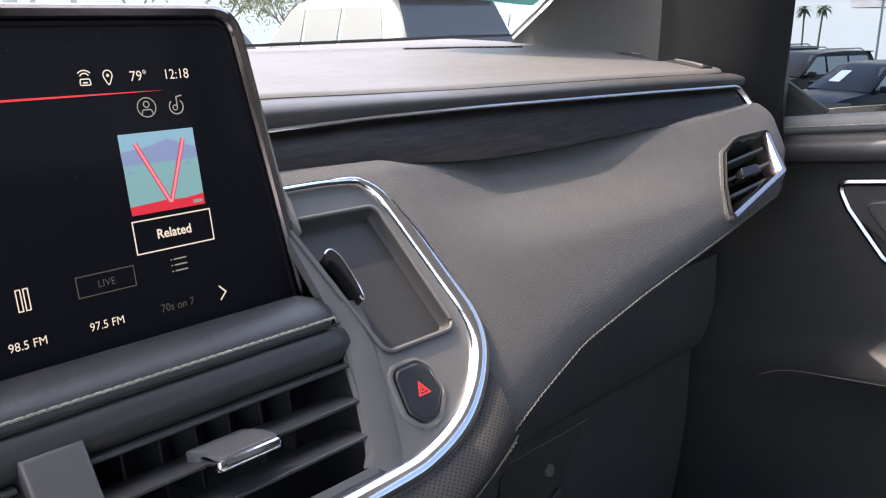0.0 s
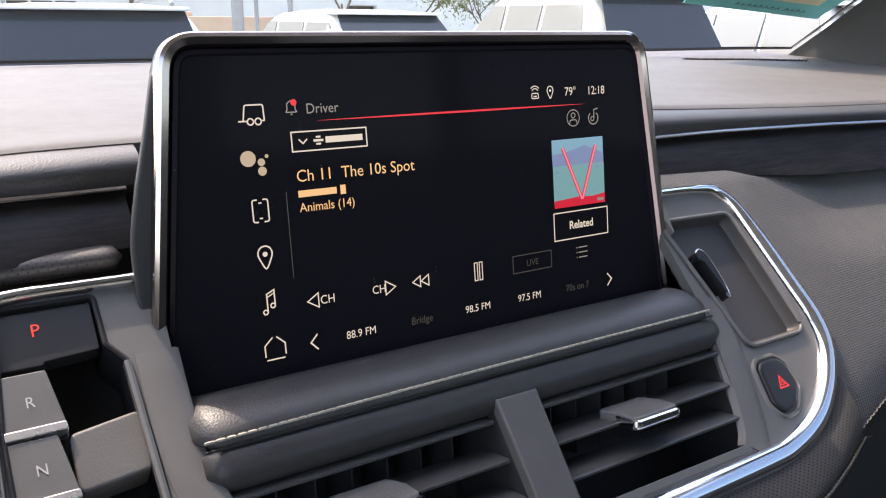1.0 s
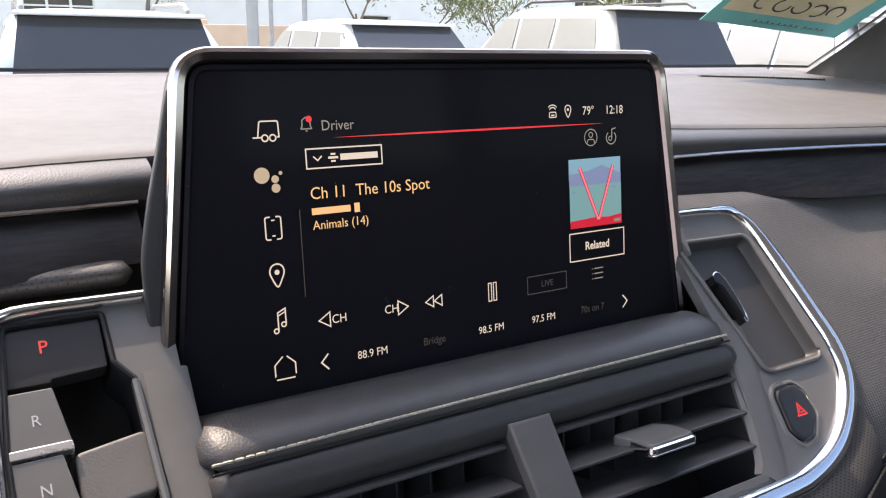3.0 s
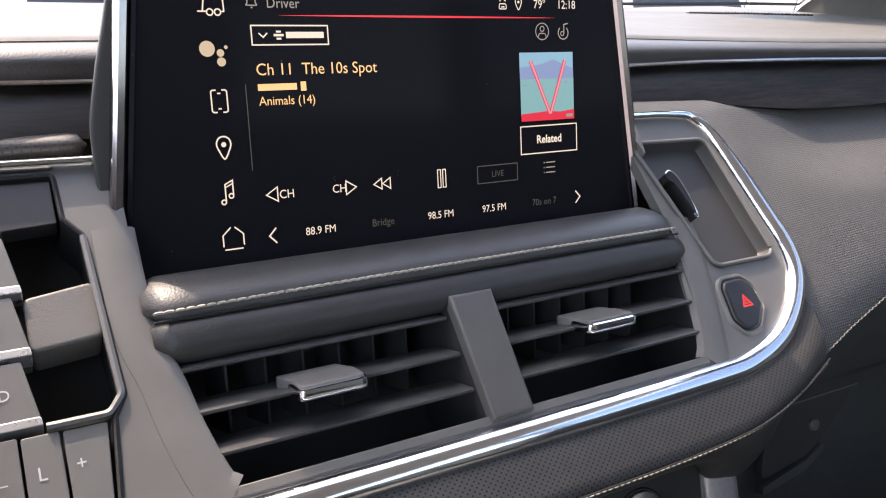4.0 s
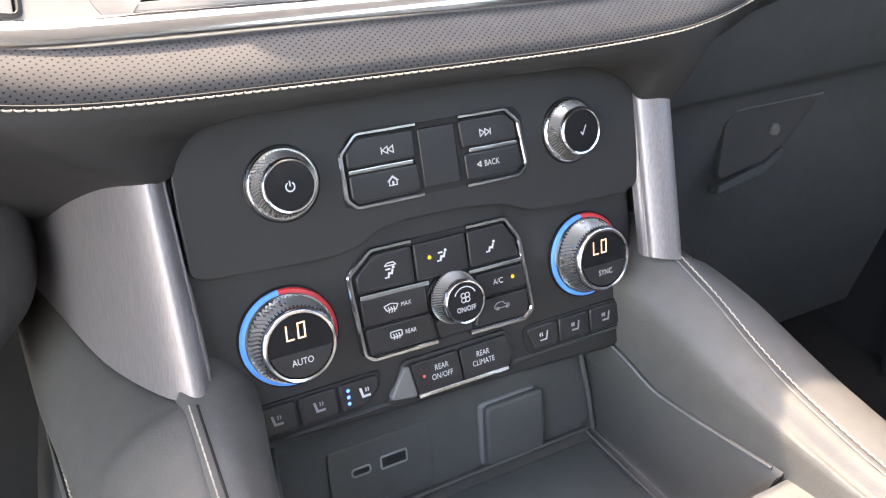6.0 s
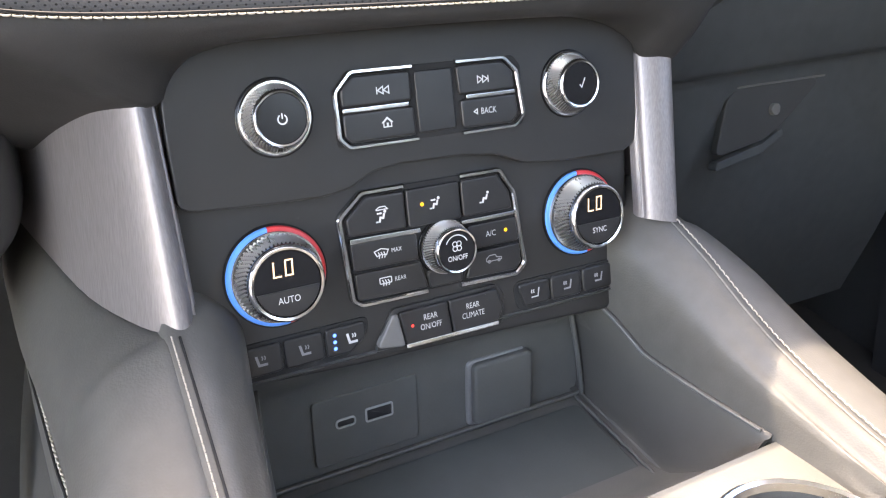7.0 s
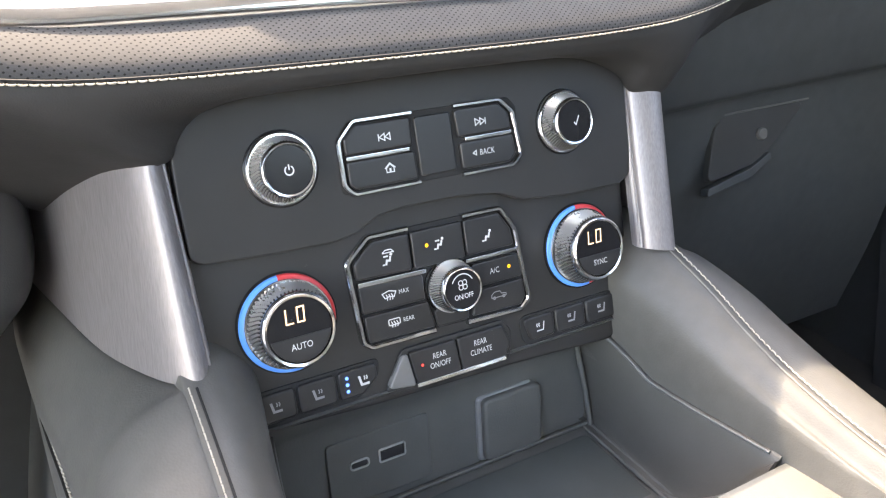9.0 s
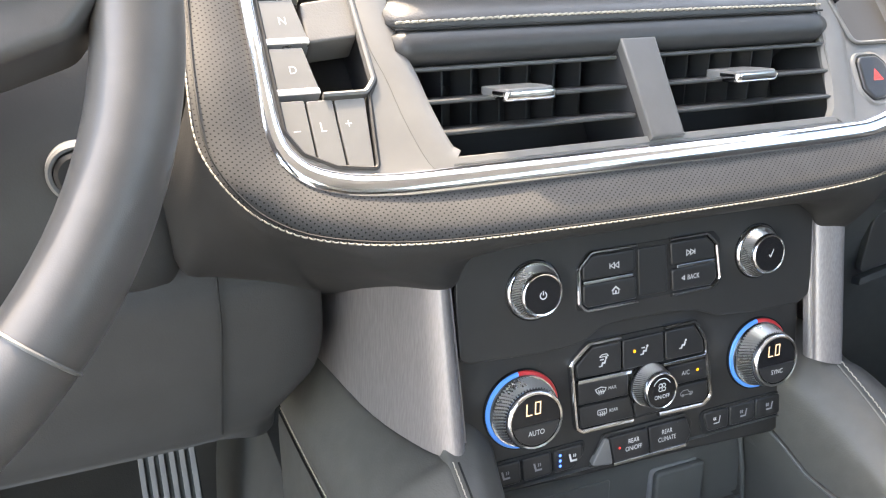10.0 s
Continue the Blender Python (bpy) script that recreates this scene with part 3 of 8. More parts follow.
# the underside: from the hem down and back to the arch over the controls, the trims and the knee panel
ARCH = [((-0.2395, -0.066, -0.099), (-0.258, -0.036, -0.145)), ((-0.2400, -0.079, -0.1155), (-0.2500, -0.038, -0.182)), ((-0.2315, -0.0895, -0.1315), (-0.2340, -0.038, -0.1885)), ((-0.2200, -0.0935, -0.1455), (-0.2080, -0.036, -0.1965)), (None, (-0.1870, -0.028, -0.2075)), (None, (-0.1700, 0.004, -0.2262)), (None, (-0.1560, -0.022, -0.2148)), (None, (-0.1430, -0.047, -0.2062)), (None, (-0.1300, -0.0730, -0.2002)), (None, (-0.1215, -0.0720, -0.1985)),
        (None, (-0.1180, -0.0712, -0.1925)), (None, (-0.1125, -0.0703, -0.1862)), (None, (-0.1030, -0.0696, -0.1812)), (None, (-0.0859, -0.0690, -0.1780)), (None, (-0.0560, -0.0688, -0.1760)), (None, (-0.0146, -0.0686, -0.1746)), (None, (0.0450, -0.0687, -0.1755)), (None, (0.0850, -0.0692, -0.1795)), (None, (0.1040, -0.0700, -0.1850)), (None, (0.1160, -0.0715, -0.1925)), (None, (0.1215, -0.0730, -0.2000)), (None, (0.1310, -0.0760, -0.2015)), (None, (0.1440, -0.0700, -0.2060)), (None, (0.1600, -0.0300, -0.2140)), (None, (0.1800, 0.0060, -0.2160)), (None, (0.2350, 0.0120, -0.1960))]
spread = [-0.2150, -0.2080, -0.1990, -0.1880, -0.1740, -0.1600, -0.1480, -0.1350, -0.1180, -0.0940, -0.0600, -0.0146, 0.0450, 0.0850, 0.1040, 0.1170, 0.1270, 0.1370, 0.1500, 0.1640, 0.1800, 0.2000]
rows, k = [], 0
for e, f in ARCH:
    if e is None:
        e = min(hem, key=lambda h: abs(h.x - spread[k]) + (10 if h.z > -0.14 and h.x < 0 else 0))
        k += 1
    e, f = Vector(e), Vector(f)
    rows.append([e + Vector((0, 0.001, -0.0005)), e.lerp(f, 0.10) + Vector((0, -0.001, -0.004)), e.lerp(f, 0.35) + Vector((0, -0.003, -0.006)), e.lerp(f, 0.75) + Vector((0, -0.004, -0.003)), f + Vector((0, -0.0022, -0.0004)), f + Vector((0, 0.003, 0.0012)), f + Vector((0, 0.03, 0.012))])
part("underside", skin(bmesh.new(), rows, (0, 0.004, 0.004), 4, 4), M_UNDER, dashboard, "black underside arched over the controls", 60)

# the driver's knee panel: its inner edge is cut back below, round the console
rows = []
for z, y0, cut in ((-0.150, -0.028, 0), (-0.19, -0.034, 0), (-0.205, -0.038, 0), (-0.240, -0.036, 0), (-0.262, -0.031, 0.004), (-0.277, -0.027, 0.016), (-0.290, -0.022, 0.027), (-0.304, -0.017, 0.030), (-0.306, 0.03, 0.030)):
    row = []
    for x, dy, share in ((-0.66, 0, 0), (-0.5, 0.0, 0), (-0.36, 0, 0), (-0.27, 0, 0), (-0.238, 0.001, 0.1), (-0.20, 0.004, 0.75), (-0.184, 0.012, 0.95), (-0.176, 0.028, 1.0), (-0.172, 0.075, 1.0)):
        row.append((x - cut * share, y0 + dy, max(z, -0.2935 - 0.0115 * min(1.0, max(0.0, (x - cut * share + 0.238) / 0.03)))))
    rows.append(row)
knee = part("knee_panel", skin(bmesh.new(), rows, (0, 0.01, 0), 4, 4), M_KNEE, dashboard, "black grained knee panel")
seam = [(-0.2335, -0.0345, -0.186), (-0.2340, -0.0385, -0.20), (-0.2345, -0.0385, -0.22), (-0.237, -0.036, -0.25), (-0.2385, -0.028, -0.276), (-0.2390, -0.0245, -0.287)]
part("seam", tube(bmesh.new(), spline(seam, 6), 0.0006, 6), M_SEAM, dashboard)
# panel beside the column
rows = [[(-0.70, y, z), (-0.45, y, z), (-0.31, y, z), (-0.256, y + 0.004, z), (-0.246, y + 0.03, z)] for y, z in ((0.0, -0.03), (-0.035, -0.09), (-0.05, -0.15), (-0.04, -0.19), (0.0, -0.205))]
part("column_panel", skin(bmesh.new(), rows, (0, 0.008, 0), 3, 3), M_KNEE, dashboard, "black panel beside the steering column")

# ---- glove box and the passenger's lower side ----
glove_box = thing("glove_box", (0.38, 0.06, -0.5), "closed black glove box under the passenger panel", "glove box")
rows = []
for y, z in ((0.02, -0.150), (0.026, -0.20), (0.040, -0.236), (0.052, -0.25), (0.062, -0.32), (0.085, -0.42), (0.12, -0.52)):
    rows.append([(x, y + dy, z + 0.06 * (x - 0.38) * 0.6) for x, dy in ((0.155, 0.02), (0.17, 0.004), (0.25, 0.0), (0.38, -0.004), (0.5, -0.01), (0.6, -0.016))])
lid = part("lid", skin(bmesh.new(), rows, (0, 0.012, 0), 4, 4), M_GLOVE, glove_box, "black glove box lid")
GLV = plane_frame((0.375, 0.045, -0.283), (1, -0.06, 0.02), (0.03, 0.16, 1))
grip = fillet([(-0.058, -0.026), (-0.006, -0.018), (0.012, -0.010), (0.062, 0.027), (-0.036, 0.027), (-0.046, 0.018)], 0.006)
# not sunk: the darker plate stands for the shade inside the latch recess
part("latch", slab(bmesh.new(), grip, GLV, -0.006, 0.0005, 0.001), M_KNEE, glove_box, "flush latch plate, recess shade in its dark colour")
lip = fillet([(-0.062, -0.036), (-0.012, -0.028), (0.012, -0.016), (0.010, -0.010), (-0.012, -0.02), (-0.060, -0.029)], 0.002)
part("pull", slab(bmesh.new(), lip, GLV, -0.004, 0.0045, 0.003), M_GLOVE, glove_box, "dark pull lip")
part("lock", lathe(bmesh.new(), GLV, 0.004, 0.006, [(0.005, 0.0), (0.005, 0.0035), (0.0042, 0.0042), (0.0015, 0.0042)], 20), M_FASCIA, glove_box, "small round lock")
part("top_line", tube(bmesh.new(), [GLV @ Vector((-0.036, 0.0275, 0.001)), GLV @ Vector((0.062, 0.0275, 0.001))], 0.0008, 6), M_FASCIA, glove_box)

# short perforated roll between the wood and the chrome on the driver's side
loops = []
for k in range(21):
    x = -0.214 + 0.0685 * k / 20
    f = math.sqrt(max(0.02, 1 - max(0, (x + 0.1515) / 0.006) ** 2)) if x > -0.1515 else 1.0
    loops.append([Vector((x, 0.038 - 0.0085 * f * math.cos(a), -0.0108 + 0.0056 * f * math.sin(a))) for a in [2 * math.pi * j / 20 for j in range(20)]])
bm = bmesh.new()
rings(bm, loops)
part("perforated_roll", bm, M_ROLL, dashboard, "black perforated leather roll", 60)


# ---- infotainment display ----
def trapezoid(top, low, z1, z0, r_top, r_low=0.002):
    return fillet([(-low, z0), (low, z0), (top, z1), (-top, z1)], [r_low, r_low, r_top, r_top], 8)


display = thing("infotainment_display", (0, 0.01, -0.08), "freestanding black touchscreen lit with a radio menu", "touchscreen")
outer = trapezoid(0.1290, 0.1495, 0.0784, -0.078, 0.017)
bm = bmesh.new()
loops = []
for pts, w in ((inset(outer, 0.012), -0.046), (inset(outer, 0.004), -0.030), (inset(outer, 0.0006), -0.010), (outer, -0.0064)):
    loops.append([SCR @ Vector((u, v, w)) for u, v in pts])
rings(bm, loops)
part("housing", bm, M_KNEE, display, "dark plastic back shell")
bm = bmesh.new()
loops = [[SCR @ Vector((u, v, w)) for u, v in pts] for pts, w in
         ((outer, -0.0062), (outer, 0.0008), (inset(outer, 0.0006), 0.0018), (inset(outer, 0.0022), 0.0026), (inset(outer, 0.0050), 0.0018), (inset(outer, 0.0068), -0.0006))]
rings(bm, loops, (False, False))
part("bezel", bm, M_BEZEL_TINT, display, "polished metal bezel")
bm = bmesh.new()
loops = [[SCR @ Vector((u, v, w)) for u, v in pts] for pts, w in ((inset(outer, 0.0067), -0.0055), (inset(outer, 0.0069), 0.0004), (inset(outer, 0.0086), 0.0012), (inset(outer, 0.0096), 0.0))]
rings(bm, loops)
glass = part("glass", bm, M_SCREEN, display, "black glossy glass")

UP = 0.0004


def icon(name, material, draw):
    bm = bmesh.new()
    draw(bm)
    return part(name, bm, material, display)


def say(text, size, x, z, material, align="LEFT", squeeze=0.92, bold=0.0):
    return lettering("screen_text", text, size, x, z, SCR, UP, material, display, align, squeeze, bold)


def line(bm, pts, width=0.0006, closed=False):
    return stroke(bm, pts, width, SCR, UP, closed)


def trailer(bm):
    line(bm, fillet([(-0.0985, 0.0425), (-0.0975, 0.0490), (-0.0897, 0.0490), (-0.0895, 0.0425)], 0.0008, 3, False), 0.0006)
    line(bm, [(-0.1006, 0.0425), (-0.0968, 0.0425)]), line(bm, [(-0.0905, 0.0425), (-0.0893, 0.0425)])
    ring_line(bm, -0.0955, 0.0422, 0.0013, 0.0006, SCR, UP), ring_line(bm, -0.0922, 0.0422, 0.0013, 0.0006, SCR, UP)


icon("trailer_icon", L_WHITE, trailer)
icon("assistant_icon", L_SAND, lambda bm: [patch(bm, oval(x, z, r, r, 24), SCR, UP) for x, z, r in ((-0.0981, 0.0272, 0.0033), (-0.0926, 0.0254, 0.0016), (-0.0925, 0.0217, 0.0019), (-0.0901, 0.0278, 0.0008))])


def handset(bm):
    for s in (-1, 1):
        line(bm, fillet([(-0.0950 + s * 0.0012, 0.0100), (-0.0950 + s * 0.0034, 0.0100), (-0.0950 + s * 0.0034, 0.0006), (-0.0950 + s * 0.0012, 0.0006)], 0.001, 3, False))
    line(bm, [(-0.0957, 0.0086), (-0.0943, 0.0086)]), line(bm, [(-0.0957, 0.0021), (-0.0943, 0.0021)])


icon("phone_icon", L_WHITE, handset)


def map_pin(bm, x, z, s=1.0, dot=True):
    line(bm, [(x + s * a, z + s * b) for a, b in spline([(0, -0.0052), (-0.0022, -0.0016), (-0.0031, 0.0012), (-0.0022, 0.0036), (0, 0.0045), (0.0022, 0.0036), (0.0031, 0.0012), (0.0022, -0.0016)], 4, True)], 0.00065 * s**0.5, True)
    patch(bm, oval(x, z + 0.001 * s, 0.0011 * s, 0.0011 * s, 14), SCR, UP)


icon("map_icon", L_WHITE, lambda bm: map_pin(bm, -0.0950, -0.0142))


def music(bm):
    line(bm, [(-0.0962, -0.0378), (-0.0962, -0.0304), (-0.0928, -0.0288), (-0.0928, -0.0352)])
    line(bm, [(-0.0962, -0.0318), (-0.0928, -0.0302)], 0.0005)
    for x, z in ((-0.0972, -0.0381), (-0.0938, -0.0356)):
        ring_line(bm, x, z, 0.0010, 0.0006, SCR, UP, n=12)


icon("music_icon", L_WHITE, music)


def home(bm):
    line(bm, [(-0.0955, -0.0494), (-0.0992, -0.0528), (-0.0992, -0.0578)])
    line(bm, [(-0.0938, -0.0494), (-0.0901, -0.0528), (-0.0901, -0.0578)])
    line(bm, [(-0.0988, -0.0592), (-0.0906, -0.0592)])


icon("home_icon", L_WHITE, home)
icon("bell_icon", L_GREY, lambda bm: (line(bm, fillet([(-0.0800, 0.0452), (-0.0792, 0.0462), (-0.0792, 0.0488), (-0.0772, 0.0502), (-0.0756, 0.0488), (-0.0756, 0.0462), (-0.0748, 0.0452)], 0.0008, 3), 0.0005, True), line(bm, [(-0.0778, 0.0443), (-0.0770, 0.0443)], 0.0006)))
icon("alert_dot", L_RED, lambda bm: patch(bm, oval(-0.0762, 0.0492, 0.0014, 0.0014, 16), SCR, UP * 1.5))
say("Driver", 0.0062, -0.0709, 0.0464, L_GREY)


def taper(bm):
    n = 20
    for k in range(n):
        a, b = k / n, (k + 1) / n
        wa, wb = 0.00085 * math.sin(math.pi * a) ** 0.8 + 0.00005, 0.00085 * math.sin(math.pi * b) ** 0.8 + 0.00005
        x0, x1 = -0.066 + 0.152 * a, -0.066 + 0.152 * b
        bm.faces.new([bm.verts.new(SCR @ Vector((x, z, UP))) for x, z in ((x0, 0.0411 - wa / 2), (x1, 0.0411 - wb / 2), (x1, 0.0411 + wb / 2), (x0, 0.0411 + wa / 2))])


icon("red_line", L_RED, taper)
icon("side_line", L_DIM, lambda bm: line(bm, [(-0.0831, 0.012), (-0.0834, -0.0255)], 0.0004))
icon("source_box", L_WHITE, lambda bm: (line(bm, [(-0.0785, 0.0286), (-0.0432, 0.0286), (-0.0432, 0.0368), (-0.0785, 0.0368)], 0.0006, True), line(bm, [(-0.0753, 0.0336), (-0.0734, 0.0318), (-0.0715, 0.0336)], 0.0006)))
icon("source_bar", L_WHITE, lambda bm: [patch(bm, box2(*b), SCR, UP) for b in ((-0.0686, -0.0640, 0.0322, 0.0332), (-0.0674, -0.0652, 0.0338, 0.0346), (-0.0674, -0.0652, 0.0308, 0.0316), (-0.0630, -0.0452, 0.0314, 0.0341))])
say("Ch 11  The 10s Spot", 0.0073, -0.0780, 0.0182, L_AMBER, squeeze=0.95)
icon("artist_bar", L_AMBER, lambda bm: [patch(bm, box2(*b), SCR, UP) for b in ((-0.0777, -0.0598, 0.0090, 0.0119), (-0.0580, -0.0554, 0.0084, 0.0125))])
say("Animals (14)", 0.0056, -0.0777, 0.0046, L_AMBER)


def tri(bm, x, z, s, way):
    line(bm, [(x - way * s * 0.5, z), (x + way * s * 0.5, z + s * 0.62), (x + way * s * 0.5, z - s * 0.62)], 0.00055, True)


icon("channel_down_icon", L_WHITE, lambda bm: tri(bm, -0.0755, -0.0369, 0.0052, 1))
say("CH", 0.0055, -0.0722, -0.0371, L_WHITE)
say("CH", 0.0055, -0.0465, -0.0371, L_WHITE)
icon("channel_up_icon", L_WHITE, lambda bm: tri(bm, -0.0369, -0.0372, 0.0052, -1))
icon("rewind_icon", L_WHITE, lambda bm: (tri(bm, -0.0230, -0.0370, 0.0042, 1), tri(bm, -0.0184, -0.0370, 0.0042, 1)))
icon("pause_icon", L_WHITE, lambda bm: [line(bm, box2(x, x + 0.0017, -0.0419, -0.0330), 0.0005, True) for x in (0.0102, 0.0131)])
icon("live_box", L_DIM, lambda bm: line(bm, [(0.0338, -0.0422), (0.0588, -0.0422), (0.0588, -0.0333), (0.0338, -0.0333)], 0.0005, True))
say("LIVE", 0.0046, 0.0463, -0.0378, L_DIM, "CENTER")
icon("list_icon", L_GREY, lambda bm: [line(bm, [(x0, z), (x1, z)], 0.0006) for z in (-0.0346, -0.0373, -0.0400) for x0, x1 in ((0.0762, 0.0769), (0.0777, 0.0839))])
icon("next_icon", L_WHITE, lambda bm: line(bm, [(0.0976, -0.0519), (0.1008, -0.0553), (0.0976, -0.0588)], 0.0007))
icon("previous_icon", L_WHITE, lambda bm: line(bm, [(-0.0750, -0.0520), (-0.0783, -0.0555), (-0.0750, -0.0590)], 0.0007))
for text, x0, x1, m in (("88.9 FM", -0.0620, -0.0451, L_WHITE), ("Bridge", -0.0279, -0.0147, L_DIM), ("98.5 FM", 0.0027, 0.0194, L_WHITE), ("97.5 FM", 0.0347, 0.0521, L_WHITE), ("70s on 7", 0.0672, 0.0848, L_DIM)):
    say(text, 0.0052, (x0 + x1) / 2, -0.0555, m, "CENTER", 0.9)
say("79\u00b0", 0.0062, 0.0760, 0.0480, L_WHITE, "CENTER")
say("12:18", 0.0062, 0.0936, 0.0480, L_WHITE, "CENTER", 0.9)


def beacon(bm):
    line(bm, fillet([(0.0506, 0.0453), (0.0509, 0.0478), (0.0548, 0.0478), (0.0551, 0.0453)], 0.0006, 3), 0.0005, True)
    line(bm, [(0.0518, 0.0463), (0.0539, 0.0463)], 0.0006)
    ring_line(bm, 0.0528, 0.0482, 0.0020, 0.0005, SCR, UP, 25, 155, 8), ring_line(bm, 0.0528, 0.0480, 0.0034, 0.0005, SCR, UP, 40, 140, 8)


icon("beacon_icon", L_WHITE, beacon)
icon("place_icon", L_WHITE, lambda bm: map_pin(bm, 0.0626, 0.0482, 0.62))
icon("profile_icon", L_GREY, lambda bm: (ring_line(bm, 0.0773, 0.0342, 0.0042, 0.0005, SCR, UP), ring_line(bm, 0.0773, 0.0355, 0.0013, 0.0005, SCR, UP, n=14), line(bm, fillet([(0.0748, 0.0312), (0.0752, 0.0332), (0.0794, 0.0332), (0.0798, 0.0312)], 0.0012, 3, False), 0.0005)))
icon("audio_icon", L_GREY, lambda bm: (ring_line(bm, 0.0912, 0.0335, 0.0033, 0.0006, SCR, UP, 130, 410, 18), line(bm, [(0.0917, 0.0330), (0.0917, 0.0378), (0.0945, 0.0384)], 0.0006), ring_line(bm, 0.0906, 0.0331, 0.0011, 0.0005, SCR, UP, n=12)))
# album cover: sky, hills, sea and red sand under two lit tubes
icon("cover_sky", L_SKY, lambda bm: patch(bm, [(0.0621, 0.0130), (0.0973, 0.0130), (0.0973, 0.0235), (0.0621, 0.0235)], SCR, UP))
icon("cover_hill", L_HILL, lambda bm: patch(bm, [(0.0621, 0.0095), (0.0973, 0.0095), (0.0973, 0.0148), (0.0905, 0.0172), (0.084, 0.0198), (0.0775, 0.0178), (0.07, 0.0165), (0.0621, 0.0160)], SCR, UP * 1.4))
icon("cover_sea", L_SEA, lambda bm: patch(bm, [(0.0621, -0.0095), (0.0973, -0.0095), (0.0973, 0.0098), (0.0621, 0.0098)], SCR, UP * 1.8))
icon("cover_sand", L_SAND2, lambda bm: patch(bm, [(0.0621, -0.0120), (0.0973, -0.0120), (0.0973, -0.0068), (0.088, -0.0078), (0.079, -0.0072), (0.0621, -0.0082)], SCR, UP * 2.2))
TUBES = ([(0.0688, 0.0190), (0.0808, -0.0086)], [(0.0914, 0.0192), (0.0812, -0.0086)])
icon("cover_haze", L_HAZE, lambda bm: [stroke(bm, q, 0.0021, SCR, UP * 2.5) for q in TUBES])
icon("cover_tubes", L_NEON, lambda bm: [stroke(bm, q, 0.0010, SCR, UP * (2.8 + 0.2 * k)) for k, q in enumerate(TUBES)])
icon("cover_rocks", L_HILL, lambda bm: [patch(bm, [(a, b), (a + 0.0034, b), (a + 0.0022, b + 0.0011), (a + 0.0012, b + 0.0014)], SCR, UP * 2.2) for a, b in ((0.0632, 0.0062), (0.0852, 0.0078), (0.0905, 0.0072))])
icon("cover_label", L_GREY, lambda bm: patch(bm, box2(0.0915, 0.0962, -0.0108, -0.0092), SCR, UP * 2.8))
icon("related_box", L_WHITE, lambda bm: line(bm, [(0.0617, -0.0292), (0.0991, -0.0292), (0.0991, -0.0147), (0.0617, -0.0147)], 0.0006, True))
say("Related", 0.0060, 0.0803, -0.0218, L_WHITE, "CENTER", 0.92, 0.00012)

# ---- padded leather ledge under the screen ----
ledge = thing("padded_ledge", (0, -0.02, -0.095), "black leather padded ledge with cream stitching under the screen", "padded trim")


def ledge_part(name, prof, x0, x1, end, material):
    """A soft roll along x; its ends close in a rounded way."""
    loops = []
    mid = Vector((sum(p[0] for p in prof), sum(p[1] for p in prof))) / len(prof)
    n = 26
    for k in range(n + 1):
        t = k / n
        x = x0 + (x1 - x0) * (t * t * (3 - 2 * t) * 0.25 + t * 0.75)
        d = min(x - x0, x1 - x)
        f = 1 - 0.34 * max(0, 1 - d / end) ** 2.5
        loops.append([Vector((x, mid.x + (y - mid.x) * f, mid.y + (z - mid.y) * f)) for y, z in prof])
    bm = bmesh.new()
    rings(bm, loops)
    return part(name, bm, material, ledge, sharp=70)


upper = [tuple(p) for p in spline([(0.003, -0.0690), (-0.006, -0.0660), (-0.0165, -0.0632), (-0.028, -0.0650), (-0.0360, -0.0692), (-0.0392, -0.0740), (-0.036, -0.0785), (-0.01, -0.084), (0.006, -0.08)], 4, True)]
lowr = [tuple(p) for p in spline([(-0.034, -0.0770), (-0.0395, -0.0778), (-0.0440, -0.0830), (-0.0445, -0.0890), (-0.041, -0.0940), (-0.032, -0.0950), (-0.02, -0.088), (-0.02, -0.080)], 4, True)]
ledge_part("upper_roll", upper, -0.1405, 0.1385, 0.010, M_LEATHER)
ledge_part("lower_roll", lowr, -0.1390, 0.1400, 0.008, M_WRAP)
stitches("stitching", [(-0.1375, -0.0390, -0.0735), (-0.07, -0.0396, -0.0726), (0, -0.0398, -0.0724), (0.07, -0.0396, -0.0726), (0.135, -0.0390, -0.0730)], (0, -1, 0.5), ledge, 0.0040, 0.0034, 0.00062)
part("seam", tube(bmesh.new(), [(-0.138, -0.0398, -0.0768), (0.136, -0.0398, -0.0762)], 0.0006, 6), M_SEAM, ledge)

# ---- centre fascia: plate, chrome frame, phone slot ----
fascia = thing("center_fascia", (0, -0.06, -0.15), "satin grey centre fascia framed by polished chrome", "dashboard fascia")
RIM = [(0.12, -0.0175), (0.186, -0.0183), (0.1985, -0.0225), (0.2048, -0.034), (0.2105, -0.078), (0.2118, -0.091), (0.2085, -0.1025), (0.2000, -0.1122), (0.187, -0.1215), (0.170, -0.1295), (0.146, -0.1352), (0.118, -0.1368), (0.0, -0.1370), (-0.126, -0.1368), (-0.158, -0.1362), (-0.179, -0.1338), (-0.1945, -0.1275), (-0.2015, -0.113), (-0.2018, -0.067), (-0.2005, -0.040), (-0.1985, -0.0250), (-0.19, -0.0200), (-0.12, -0.0200)]
rim = [(x, fz(z)) for x, z in RIM]
rim_s = [tuple(p) for p in spline(rim, 4, True)]
slot = fillet([(0.1565, fz(-0.0955)), (0.2030, fz(-0.0955)), (0.1985, fz(-0.0315)), (0.1420, fz(-0.0305)), (0.1425, fz(-0.035))], [0.006, 0.006, 0.006, 0.002, 0.002])
